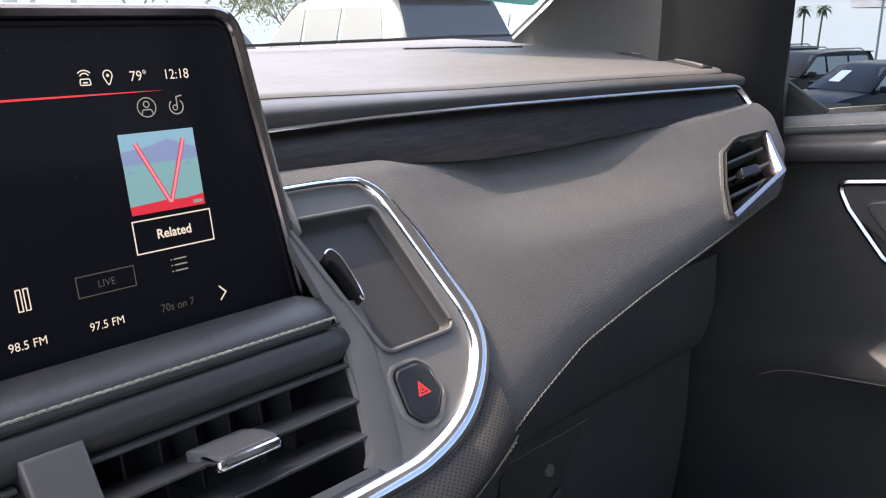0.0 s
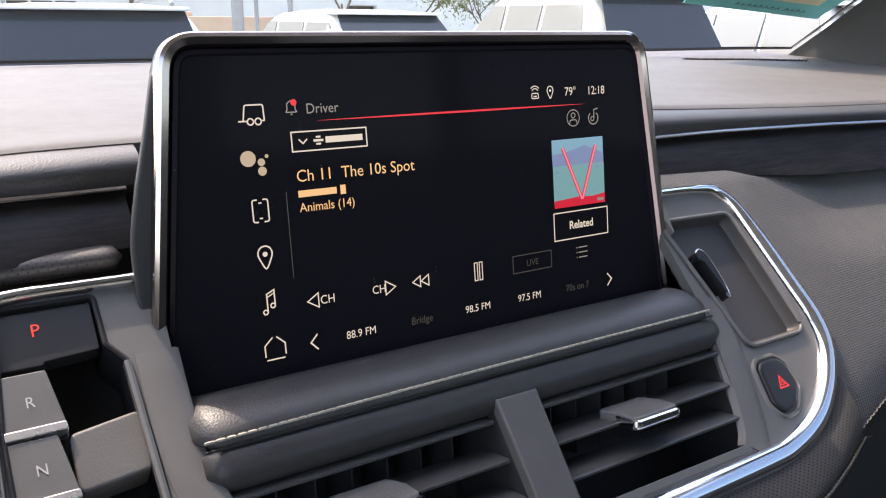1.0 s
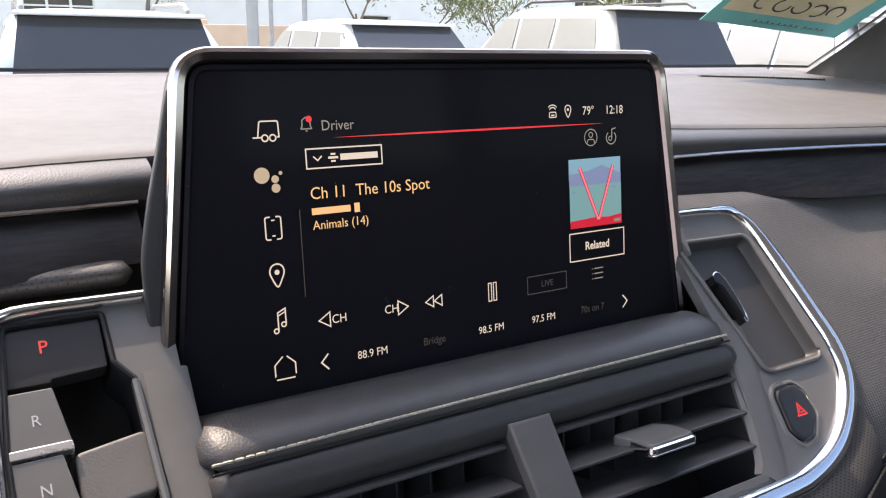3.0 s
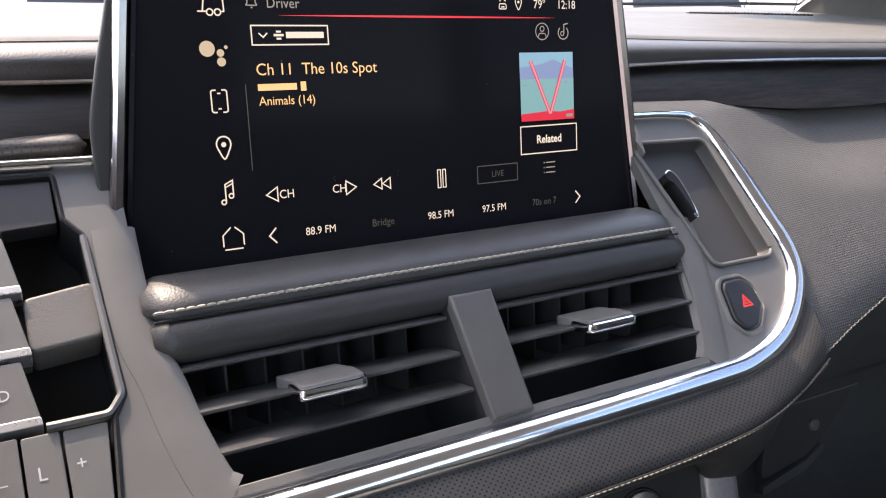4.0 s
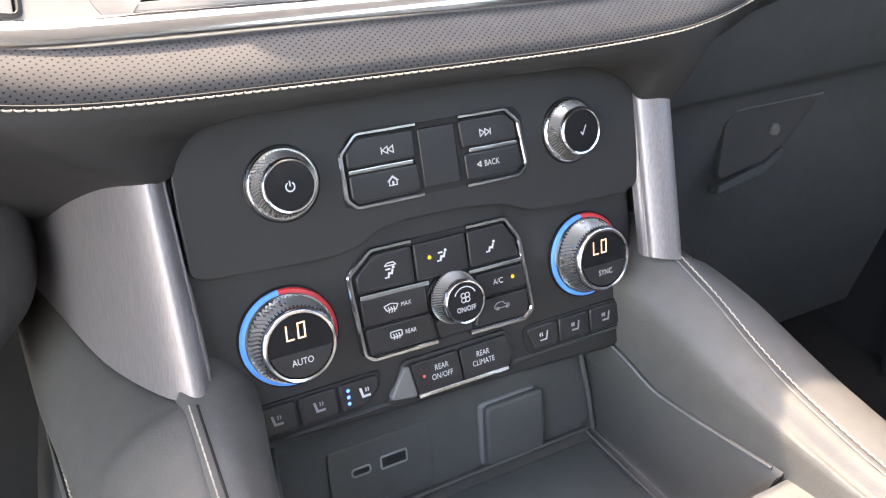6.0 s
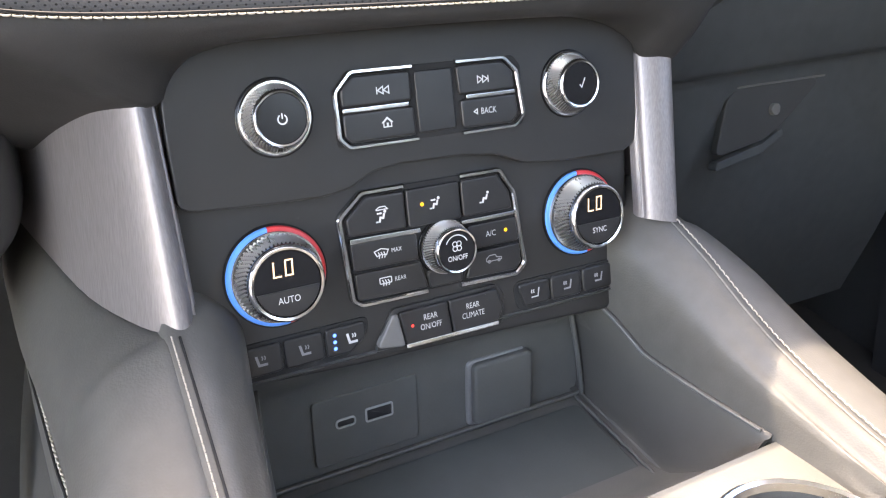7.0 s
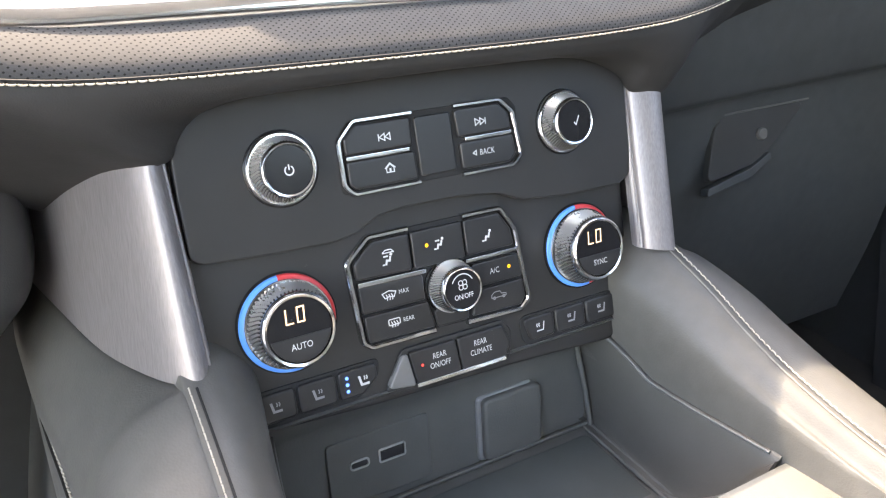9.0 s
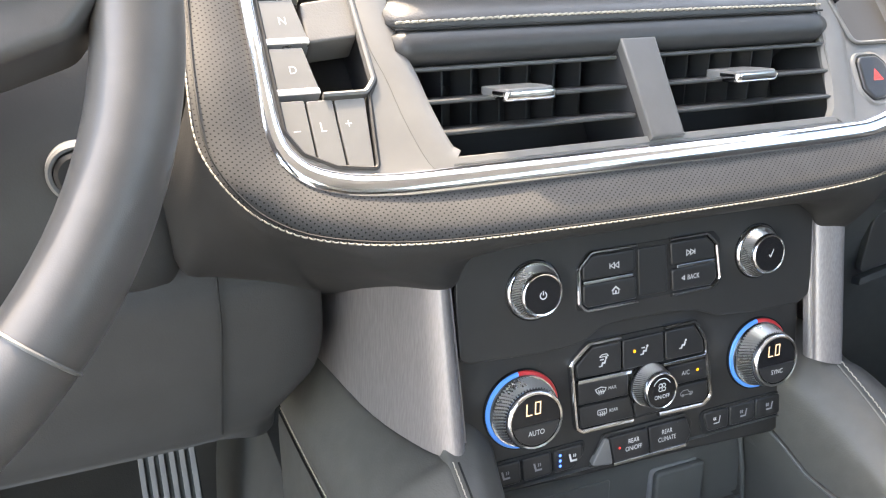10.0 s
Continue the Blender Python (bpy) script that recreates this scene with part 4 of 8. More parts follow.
gear = fillet([(-0.1995, fz(-0.1165)), (-0.1935, fz(-0.1255)), (-0.180, fz(-0.1315)), (-0.1615, fz(-0.1338)), (-0.1575, fz(-0.1045)), (-0.1530, fz(-0.0985)), (-0.1560, fz(-0.045)), (-0.1625, fz(-0.038)), (-0.1632, fz(-0.0215)), (-0.1965, fz(-0.0215)), (-0.2, fz(-0.06))], [0.006, 0.005, 0.006, 0.002, 0.002, 0.004, 0.005, 0.002, 0.002, 0.003, 0])
bm = bmesh.new()
open_mid = fillet([(-0.1285, fz(-0.1348)), (0.1215, fz(-0.1348)), (0.1385, fz(-0.080)), (0.1385, fz(-0.0235)), (-0.1385, fz(-0.0235)), (-0.1395, fz(-0.080))], [0.004, 0.004, 0.006, 0.002, 0.002, 0.006])
plate(bm, inset(rim_s, -0.003), [open_mid, slot, gear], FAS, -0.006, 0.0)
part("plate", bm, M_FASCIA, fascia, "satin grey plastic plate")
# raised ridges beside the vents
for pts in ([(-0.1462, 0.116), (-0.1464, 0.088), (-0.1450, 0.066), (-0.1405, 0.048), (-0.1365, 0.026), (-0.1305, 0.005), (-0.1245, -0.001)], [(0.1480, 0.082), (0.1462, 0.066), (0.1405, 0.046), (0.1345, 0.026), (0.1275, 0.007), (0.1215, -0.001)]):
    path = [FAS @ Vector((u, v, 0.0)) for u, v in [tuple(p) for p in spline(pts, 5)]]
    part("ridge", sweep(bmesh.new(), path, [(-0.0100, -0.001), (-0.0085, 0.0002), (-0.0035, 0.0010), (0.0025, 0.0012), (0.0065, 0.0003), (0.0085, -0.003)], FAS.to_3x3() @ Vector((0, 0, 1))), M_FASCIA, fascia)


def chrome_width(u, v):
    """Half the width of the chrome: thin above, broad below."""
    if v > fz(-0.03):
        return 0.0028
    side = 0.0040 if u < 0 else 0.0060
    return side + (0.0068 - side) * min(1.0, max(0.0, (fz(-0.108) - v) / 0.022))


loop = [Vector(p) for p in evened([*rim_s, rim_s[0]], 240)[:-1]]
half_w = [chrome_width(p.x, p.y) for p in loop]
half_w = [sum(half_w[(k + d) % 240] for d in range(-6, 7)) / 13 for k in range(240)]
rows = []
for k, p in enumerate(loop):
    along = (loop[(k + 1) % 240] - loop[k - 1]).normalized()
    out = Vector((along.y, -along.x))
    out = out if out.dot(p - Vector((0, fz(-0.08)))) > 0 else -out
    rows.append([FAS @ Vector((*(p + out * half_w[k] * (1 + a)), w)) for a, w in ((-1, -0.004), (-0.97, 0.0012), (-0.8, 0.0032), (-0.45, 0.0046), (0, 0.0052), (0.45, 0.0046), (0.8, 0.0026), (0.97, 0.0002), (1, -0.005))])
rows.append(rows[0])
bm = bmesh.new()
rings(bm, rows, (False, False))
bmesh.ops.remove_doubles(bm, verts=bm.verts, dist=1e-6)
part("chrome_frame", bm, M_CHROME, fascia, "polished chrome frame", 50)
part("cheek", slab(bmesh.new(), fillet([(0.1435, fz(-0.040)), (0.1478, fz(-0.0215)), (0.1470, fz(-0.010)), (0.1390, fz(0.034)), (0.1325, fz(0.034)), (0.1405, fz(-0.022))], [0.001, 0.002, 0, 0.003, 0, 0]), FAS, -0.012, 0.005, 0.002), M_FASCIA, fascia, "grey cheek beside the screen")
# slender cheek on the driver's side, over the ends of the strips
side = [tuple(p) for p in spline([(-0.1318, 0.062), (-0.1368, 0.041), (-0.1402, 0.028), (-0.1427, 0.018), (-0.1465, -0.001), (-0.1470, -0.016), (-0.1465, -0.035), (-0.1440, -0.046)], 4)]
part("cheek", slab(bmesh.new(), side + [(-0.138, -0.046), (-0.136, 0.0), (-0.128, 0.066)], SCR, -0.0075, -0.0035, 0.0012), M_KNEE, fascia, "dark cheek beside the screen")
# the slot's walls and floor
bm = bmesh.new()
rings(bm, [[FAS @ Vector((u, v, w)) for u, v in p] for p, w in ((inset(slot, -0.0026), 0.0005), (inset(slot, -0.0016), 0.0016), (slot, 0.0008), (inset(slot, 0.0010), -0.0035), (inset(slot, 0.0024), -0.0058))], (False, True))
tray = part("phone_tray", bm, M_TRAY, fascia, "recessed phone charging tray")
lip = [FAS @ Vector((u, v, 0.0012)) for u, v in inset(slot, -0.0012)]
part("tray_rim", tube(bmesh.new(), lip, 0.0012, 8, True), M_FASCIA, tray, "raised grey rim of the tray", 60)
clip = [tuple(p) for p in spline([(0.1485, fz(-0.050)), (0.1530, fz(-0.0488)), (0.1562, fz(-0.053)), (0.1572, fz(-0.064)), (0.1562, fz(-0.0725)), (0.1545, fz(-0.0728)), (0.1540, fz(-0.066)), (0.1515, fz(-0.056)), (0.1480, fz(-0.053))], 4, True)]
part("clip", slab(bmesh.new(), clip, FAS, -0.006, 0.0070, 0.0016), M_GLOSS, tray, "glossy black holding clip")
part("clip_edge", tube(bmesh.new(), [FAS @ Vector((u, v, 0.0066)) for u, v in clip[:22]], 0.0006, 6), M_SATIN, tray)
# divider between the vents
div = [(-0.0128, fz(-0.1352)), (0.0082, fz(-0.1352)), (0.0108, fz(-0.088)), (-0.0124, fz(-0.088))]
part("divider", slab(bmesh.new(), div, FAS, -0.02, 0.0045, 0.0015), M_DIVIDER_SHADE, fascia, "flat grey divider between the vents")
part("sill", slab(bmesh.new(), [(-0.127, fz(-0.1362)), (0.119, fz(-0.1362)), (0.1215, fz(-0.1330)), (-0.128, fz(-0.1330))], FAS, -0.012, 0.0008, 0.0006), M_FASCIA, fascia)


# ---- air vents ----
def air_vent(x_tl, x_tr, x_bl, x_br, tab_at, label, seed):
    v = thing("air_vent", ((x_bl + x_br) / 2, -0.06, -0.135), label, "air vent", "air vents of the dashboard")
    z_hi, z_lo = -0.081, -0.1352
    cave = [(x_bl, fz(z_lo)), (x_br, fz(z_lo)), (x_tr, fz(z_hi)), (x_tl, fz(z_hi))]
    bm = bmesh.new()
    rings(bm, [[FAS @ Vector((u, w_v, w)) for u, w_v in p] for p, w in ((inset(cave, -0.001), -0.001), (cave, -0.004), (inset(cave, 0.004), -0.045))], (False, True))
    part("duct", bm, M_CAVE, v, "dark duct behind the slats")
    for k, z in enumerate((-0.0945, -0.1088, -0.1222)):
        f = (z - z_lo) / (z_hi - z_lo)
        a, b = x_bl + (x_tl - x_bl) * f + 0.0008, x_br + (x_tr - x_br) * f - 0.0008
        bm = bmesh.new()
        tilt = Matrix.Translation(FAS @ Vector((0, fz(z), -0.002))) @ Matrix.Rotation(radians(-6), 4, "X")
        sec = [(0.0, -0.0012), (-0.0012, -0.0004), (-0.0012, 0.0006), (0.0, 0.0012), (0.02, 0.0010), (0.02, -0.0010)]
        rings(bm, [[tilt @ Vector((x, y, zz)) for y, zz in sec] for x in (a, b)])
        part("slat", bm, M_SLAT, v)
    rnd = random.Random(seed)
    n = 7
    for k in range(1, n):
        x = x_bl + (x_br - x_bl) * k / n
        bm = bmesh.new()
        turn = Matrix.Translation((x, -0.035, -0.104)) @ Matrix.Rotation(radians(18), 4, "Z")
        block(bm, (-0.0006, 0.0, -0.026), (0.0006, 0.016, 0.026), 0.0, turn)
        part("vane", bm, M_CAVE, v)
    u, tw = tab_at
    T = Matrix.Translation((u, -0.0590, -0.1078)) @ Matrix.Rotation(radians(-3), 4, "X")
    flat = plane_frame((0, 0, 0), (1, 0, 0), (0, 1, 0))
    body = fillet([(-tw, -0.0085), (tw, -0.0085), (tw, 0.004), (tw - 0.004, 0.014), (-tw - 0.004, 0.014), (-tw, 0.004)], [0.003, 0.003, 0.002, 0.002, 0.002, 0.002], 5)
    t = part("tab", slab(bmesh.new(), body, T @ flat, -0.0030, 0.0030, 0.0010), M_KEY, v, "satin grey slider tab")
    band = fillet([(-tw - 0.0004, 0.004), (-tw - 0.0004, -0.0090), (tw + 0.0004, -0.0090), (tw + 0.0004, 0.004)], [0, 0.003, 0.003, 0], 6, False)
    path = [T @ flat @ Vector((a, b, -0.0004)) for a, b in band]
    part("tab_edge", sweep(bmesh.new(), path, [(-0.0005, -0.0028), (0.0007, -0.0022), (0.0010, 0.0), (0.0007, 0.0018), (-0.0005, 0.0022)], (0, 0, 1)), M_CHROME, t, "chrome front edge", 60)
    bm = bmesh.new()
    for i in range(9):
        for j in range(3):
            patch(bm, [(-0.010 + i * 0.0022, -0.004 + j * 0.0024), (-0.0088 + i * 0.0022, -0.004 + j * 0.0024), (-0.0088 + i * 0.0022, -0.0028 + j * 0.0024), (-0.010 + i * 0.0022, -0.0028 + j * 0.0024)], T @ flat, 0.0032)
    part("grip_dots", bm, M_KEY2, t, "pale grip dots")
    return v


air_vent(-0.1395, -0.0135, -0.1285, -0.0135, (-0.0782, 0.0136), "black centre air vent with three slats and chrome-edged tab", 3)
air_vent(0.0105, 0.1385, 0.0105, 0.1215, (0.0648, 0.0139), "black centre air vent beside the hazard button, chrome-edged tab", 4)

# side vent of the passenger
side_vent = thing("air_vent", (0.50, -0.075, -0.08), "black side air vent in a chrome surround by the door", "air vent", "air vents of the dashboard")
SVF = plane_frame((0.50, facing(0.50, -0.054) - 0.004, -0.054), (1, -0.207, 0), (0, 0.74, 1))


def sv(x, z):
    return (x - 0.50) * 1.02, (z + 0.054) * 1.244


sv_out = fillet([sv(x, z) for x, z in ((0.4465, -0.081), (0.5345, -0.0590), (0.5495, -0.0280), (0.510, -0.0295), (0.4885, -0.0375), (0.464, -0.060))], [0.004, 0.008, 0.004, 0.008, 0.010, 0.012], 6)
bm = bmesh.new()
rings(bm, [[SVF @ Vector((u, v, w)) for u, v in p] for p, w in ((inset(sv_out, -0.0034), -0.004), (inset(sv_out, -0.0024), -0.0006), (inset(sv_out, -0.0004), 0.0002), (inset(sv_out, 0.0015), -0.006))], (False, False))
part("surround", bm, M_GRAIN, side_vent)
bm = bmesh.new()
rings(bm, [[SVF @ Vector((u, v, w)) for u, v in p] for p, w in ((sv_out, 0.0038), (inset(sv_out, 0.003), -0.012), (inset(sv_out, 0.006), -0.04))], (False, True))
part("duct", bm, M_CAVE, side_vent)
low = [sv(x, z) for x, z in ((0.4515, -0.0802), (0.5330, -0.0590), (0.5475, -0.0300))]
bm = sweep(bmesh.new(), [SVF @ Vector((p.x, p.y, 0.001)) for p in (Vector(q) for q in fillet(low, 0.006, 6, False))], [(-0.0010, -0.015), (-0.0075, -0.012), (-0.0055, -0.004), (-0.0028, 0.0020), (0.0004, 0.0024), (0.002, -0.012)], SVF.to_3x3() @ Vector((0, 0, 1)))
part("chrome_edge", bm, M_ROSE, side_vent, "bright chrome edge")
for k, z in enumerate((-0.0405, -0.0515, -0.0625, -0.0725)):
    x0, x1 = ((0.488, 0.540), (0.476, 0.534), (0.466, 0.516), (0.458, 0.482))[k]
    bm = bmesh.new()
    a, b = sv(x0, z - 0.003), sv(x1, z + 0.003)
    rings(bm, [[SVF @ Vector((u, v + dv, w)) for dv, w in ((-0.0010, -0.003), (0.0010, -0.003), (0.0012, -0.02), (-0.0012, -0.02))] for u, v in (a, b)])
    part("slat", bm, M_SLAT, side_vent)
u, v = sv(0.497, -0.0535)
part("tab", slab(bmesh.new(), fillet([(u - 0.013, v - 0.005), (u + 0.010, v - 0.003), (u + 0.012, v + 0.004), (u - 0.008, v + 0.003)], 0.002), SVF, -0.008, 0.004, 0.0012), M_GLOSS, side_vent, "glossy black slider tab")

# ---- hazard button ----
hazard = thing("hazard_button", (0.166, -0.065, -0.13), "black hazard button with a red triangle", "button")
hz = fillet([(0.1485, fz(-0.1215)), (0.1535, fz(-0.1275)), (0.1640, fz(-0.1265)), (0.1738, fz(-0.1180)), (0.1735, fz(-0.1085)), (0.1685, fz(-0.1040)), (0.1545, fz(-0.1042)), (0.1515, fz(-0.1070))], 0.0055, 6)
bm = bmesh.new()
rings(bm, [[FAS @ Vector((u, v, w)) for u, v in p] for p, w in ((inset(hz, -0.0036), 0.0), (inset(hz, -0.0026), 0.0012), (inset(hz, -0.0014), 0.0014), (inset(hz, -0.0007), 0.0006), (inset(hz, -0.0004), -0.003))], (False, False))
part("gap", bm, M_FASCIA, hazard, "raised grey rim")
part("button", slab(bmesh.new(), hz, FAS, -0.002, 0.0024, 0.0018), M_BUTTON, hazard)
bm = bmesh.new()
tx, tz = 0.1622, fz(-0.1152)
stroke(bm, [(tx - 0.0034, tz - 0.0026), (tx + 0.0034, tz - 0.0026), (tx, tz + 0.0038)], 0.0008, FAS, 0.0025, True)
stroke(bm, [(tx - 0.0015, tz - 0.0012), (tx + 0.0015, tz - 0.0012), (tx, tz + 0.0014)], 0.0005, FAS, 0.0025, True)
part("triangle", bm, M_HAZ, hazard, "red warning triangle")

# ---- gear selector ----
gears = thing("gear_selector", (-0.18, -0.05, -0.13), "push-button gear selector with grey keys and chrome edges", "gear selector")
bm = bmesh.new()
rings(bm, [[FAS @ Vector((u, v, w)) for u, v in p] for p, w in ((inset(gear, -0.0016), 0.0004), (inset(gear, -0.0004), 0.0016), (inset(gear, 0.0004), 0.0008), (inset(gear, 0.001), -0.03))], (False, True))
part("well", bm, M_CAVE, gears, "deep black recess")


def key(pts, w0, w1, glyph, at, size=0.0058, material=None, print_m=None):
    k = part("key", slab(bmesh.new(), pts, FAS, w0, w1, 0.0012), material or M_KEY, gears)
    if glyph:
        lettering("letter", glyph, size, at[0], fz(at[1]), FAS, w1 + 0.0003, print_m or M_LETTER, k, "CENTER", 0.92)
    return k


def fq(pts):
    return [(x, fz(z)) for x, z in pts]


key(fillet(fq([(-0.1995, -0.0405), (-0.1838, -0.0405), (-0.1835, -0.0395), (-0.1640, -0.0385), (-0.1640, -0.0222), (-0.1985, -0.0222)]), 0.0012), -0.01, -0.0012, "P", (-0.1845, -0.0290), 0.0074, M_BUTTON, L_P)
for glyph, z1, z0 in (("R", -0.0425, -0.0605), ("N", -0.0625, -0.0805), ("D", -0.0830, -0.1015)):
    k = key(fillet(fq([(-0.2005, z0), (-0.1800, z0), (-0.1838, z1), (-0.2005, z1)]), 0.001), -0.02, 0.0005, glyph, (-0.1905, (z0 + z1) / 2))
    part("key_edge", slab(bmesh.new(), fillet(fq([(-0.2005, z0 - 0.0012), (-0.1798, z0 - 0.0012), (-0.1802, z0 + 0.0014), (-0.2005, z0 + 0.0014)]), 0.0008), FAS, -0.01, 0.0012, 0.0010), M_KNURL, k, "satin chrome edge")
# the bridge block beside N
part("rest", slab(bmesh.new(), fillet(fq([(-0.1803, -0.0805), (-0.1550, -0.0785), (-0.1552, -0.0600), (-0.1803, -0.0628)]), 0.003), FAS, -0.02, -0.0015, 0.003), M_REST, gears, "pitted grey thumb rest")
for pts, glyph, at in (([(-0.1995, -0.1150), (-0.1950, -0.1250), (-0.1885, -0.1300), (-0.1885, -0.1048), (-0.1998, -0.1048)], "\u2013", (-0.1945, -0.1165)), ([(-0.1875, -0.1305), (-0.1755, -0.1328), (-0.1755, -0.1052), (-0.1875, -0.1052)], "L", (-0.1825, -0.1160)), ([(-0.1745, -0.1332), (-0.1628, -0.1336), (-0.1598, -0.1055), (-0.1745, -0.1055)], "+", (-0.1702, -0.1155))):
    key(fillet(fq(pts), [0.004, 0.003, 0.001, 0.001, 0.001] if len(pts) == 5 else 0.001), -0.02, 0.0005, glyph, at, 0.0068)
part("lip", sweep(bmesh.new(), [FAS @ Vector((u, v, 0.001)) for u, v in [tuple(p) for p in fillet(fq([(-0.1790, -0.1035), (-0.1585, -0.1035), (-0.1535, -0.0985), (-0.1560, -0.045)]), 0.004, 5, False)]], [(-0.0012, -0.004), (-0.0012, 0.0008), (0.0, 0.0014), (0.0012, 0.0008), (0.0012, -0.004)], FAS.to_3x3() @ Vector((0, 0, 1))), M_KEY, gears)


# ---- climate and radio panel ----
controls = thing("control_panel", (0, -0.085, -0.337), "black radio and climate control panel with chrome-ringed knobs", "control panel")


def pq(pts):
    return [(x, pz(z)) for x, z in pts]


base = fillet(pq([(-0.1065, -0.3270), (-0.045, -0.3310), (0.03, -0.3335), (0.1000, -0.3375), (0.1145, -0.328), (0.1172, -0.2955), (0.1172, -0.2500), (0.1215, -0.235), (0.1215, -0.170), (-0.124, -0.170), (-0.1250, -0.26), (-0.1215, -0.30)]), [0.006, 0.01, 0.01, 0.008, 0.008, 0.01, 0.004, 0.004, 0, 0, 0.02, 0.01])
part("base", slab(bmesh.new(), base, PAN, -0.02, -0.0012, 0.004), M_PANEL, controls, "black lower climate plate")
hood = fillet(pq([(-0.1210, -0.2419), (-0.1163, -0.2446), (-0.0807, -0.2468), (-0.0580, -0.2473), (-0.0465, -0.2456), (-0.0347, -0.2397), (-0.0202, -0.2381), (0.0098, -0.2386), (0.0319, -0.2412), (0.0462, -0.2470), (0.0763, -0.2497), (0.1103, -0.2500), (0.1185, -0.2455), (0.1198, -0.236), (0.1190, -0.160), (-0.1195, -0.160), (-0.1215, -0.215)]), [0.004, 0.01, 0.01, 0.01, 0.008, 0.008, 0.01, 0.01, 0.008, 0.008, 0.01, 0.004, 0.004, 0.01, 0.002, 0.002, 0.01])
part("hood", slab(bmesh.new(), hood, PAN, -0.02, 0.0046, 0.0085), M_PANEL, controls, "black upper radio plate")


def glyph(parent, lines, w, material=None, width=0.0005, fills=()):
    bm = bmesh.new()
    for pts, closed in lines:
        stroke(bm, pts, width, PAN, w, closed)
    for pts in fills:
        patch(bm, pts, PAN, w)
    return part("symbol", bm, material or M_PRINT, parent)


def button(pts, w0, w1, material=None, r=0.0015):
    return part("button", slab(bmesh.new(), fillet(pq(pts), r, 4), PAN, w0, w1, 0.0011), material or M_BUTTON, controls)


def chrome_frame(pts, r, w, closed, width=0.0011):
    path = [PAN @ Vector((p[0], p[1], w)) for p in fillet(pq(pts), r, 6, closed)]
    prof = [(-width, -0.002), (-width, 0.0006), (-width * 0.5, 0.0014), (width * 0.5, 0.0014), (width, 0.0006), (width, -0.002)]
    return part("chrome_trim", sweep(bmesh.new(), path, prof, PAN.to_3x3() @ Vector((0, 0, 1)), closed), M_TRIM, controls, "chrome trim")


def text_on(parent, s, size, x, z, w, squeeze=0.85, material=None):
    return lettering("lettering", s, size, x, pz(z), PAN, w + 0.0003, material or M_PRINT, parent, "CENTER", squeeze)


H = 0.0046
# radio keys
part("recess", slab(bmesh.new(), fillet(pq([(-0.0505, -0.2275), (0.0475, -0.2285), (0.0475, -0.2), (0.043, -0.195), (-0.043, -0.195), (-0.0505, -0.203)]), 0.003), PAN, 0, H + 0.0003, 0.0004), M_SEAM, controls)
b1 = button([(-0.0470, -0.2105), (-0.0128, -0.2105), (-0.0128, -0.1972), (-0.0410, -0.1972), (-0.0470, -0.2030)], H - 0.001, H + 0.0020, r=0.002)
b2 = button([(-0.0440, -0.2260), (-0.0118, -0.2260), (-0.0124, -0.2128), (-0.0470, -0.2128), (-0.0470, -0.2230)], H - 0.001, H + 0.0020, r=0.002)
b3 = button([(0.0118, -0.2105), (0.0425, -0.2105), (0.0415, -0.2020), (0.0360, -0.1972), (0.0108, -0.1972)], H - 0.001, H + 0.0020, r=0.002)
b4 = button([(0.0126, -0.2260), (0.0400, -0.2265), (0.0440, -0.2225), (0.0430, -0.2128), (0.0120, -0.2128)], H - 0.001, H + 0.0020, r=0.002)
button([(-0.0100, -0.2255), (0.0096, -0.2255), (0.0090, -0.1978), (-0.0106, -0.1978)], H - 0.001, H + 0.0012, M_BUTTON, 0.0015)
part("bar", slab(bmesh.new(), fillet(pq([(-0.0470, -0.2126), (-0.0150, -0.2126), (-0.0150, -0.2108), (-0.0470, -0.2108)]), 0.0005), PAN, H, H + 0.0026, 0.0005), M_TRIM, controls)
part("bar", slab(bmesh.new(), fillet(pq([(0.0150, -0.2126), (0.0420, -0.2126), (0.0420, -0.2108), (0.0150, -0.2108)]), 0.0005), PAN, H, H + 0.0026, 0.0005), M_TRIM, controls)
chrome_frame([(-0.0118, -0.1955), (-0.0415, -0.1955), (-0.0495, -0.2035), (-0.0492, -0.2235), (-0.0450, -0.2278), (-0.0112, -0.2278)], 0.004, H + 0.001, False)
chrome_frame([(0.0108, -0.1955), (0.0370, -0.1955), (0.0440, -0.2020), (0.0470, -0.2235), (0.0415, -0.2282), (0.0122, -0.2282)], 0.004, H + 0.001, False)
w = H + 0.0023
z = pz(-0.2045)
glyph(b1, [([(-0.0300, z - 0.0016), (-0.0300, z + 0.0016)], False), ([(-0.0270, z - 0.0016), (-0.0270, z + 0.0016), (-0.0296, z)], True), ([(-0.0242, z - 0.0016), (-0.0242, z + 0.0016), (-0.0268, z)], True)], w)
glyph(b3, [([(0.0276, z - 0.0016), (0.0276, z + 0.0016)], False), ([(0.0246, z - 0.0016), (0.0246, z + 0.0016), (0.0272, z)], True), ([(0.0218, z - 0.0016), (0.0218, z + 0.0016), (0.0244, z)], True)], w)
z = pz(-0.2190)
glyph(b2, [([(-0.0282, z - 0.0016), (-0.0282, z + 0.0004), (-0.0263, z + 0.0022), (-0.0244, z + 0.0004), (-0.0244, z - 0.0016)], True), ([(-0.0290, z + 0.0002), (-0.0263, z + 0.0026), (-0.0236, z + 0.0002)], False)], w, fills=[[(-0.0268, z - 0.0016), (-0.0258, z - 0.0016), (-0.0258, z + 0.0002), (-0.0268, z + 0.0002)]])
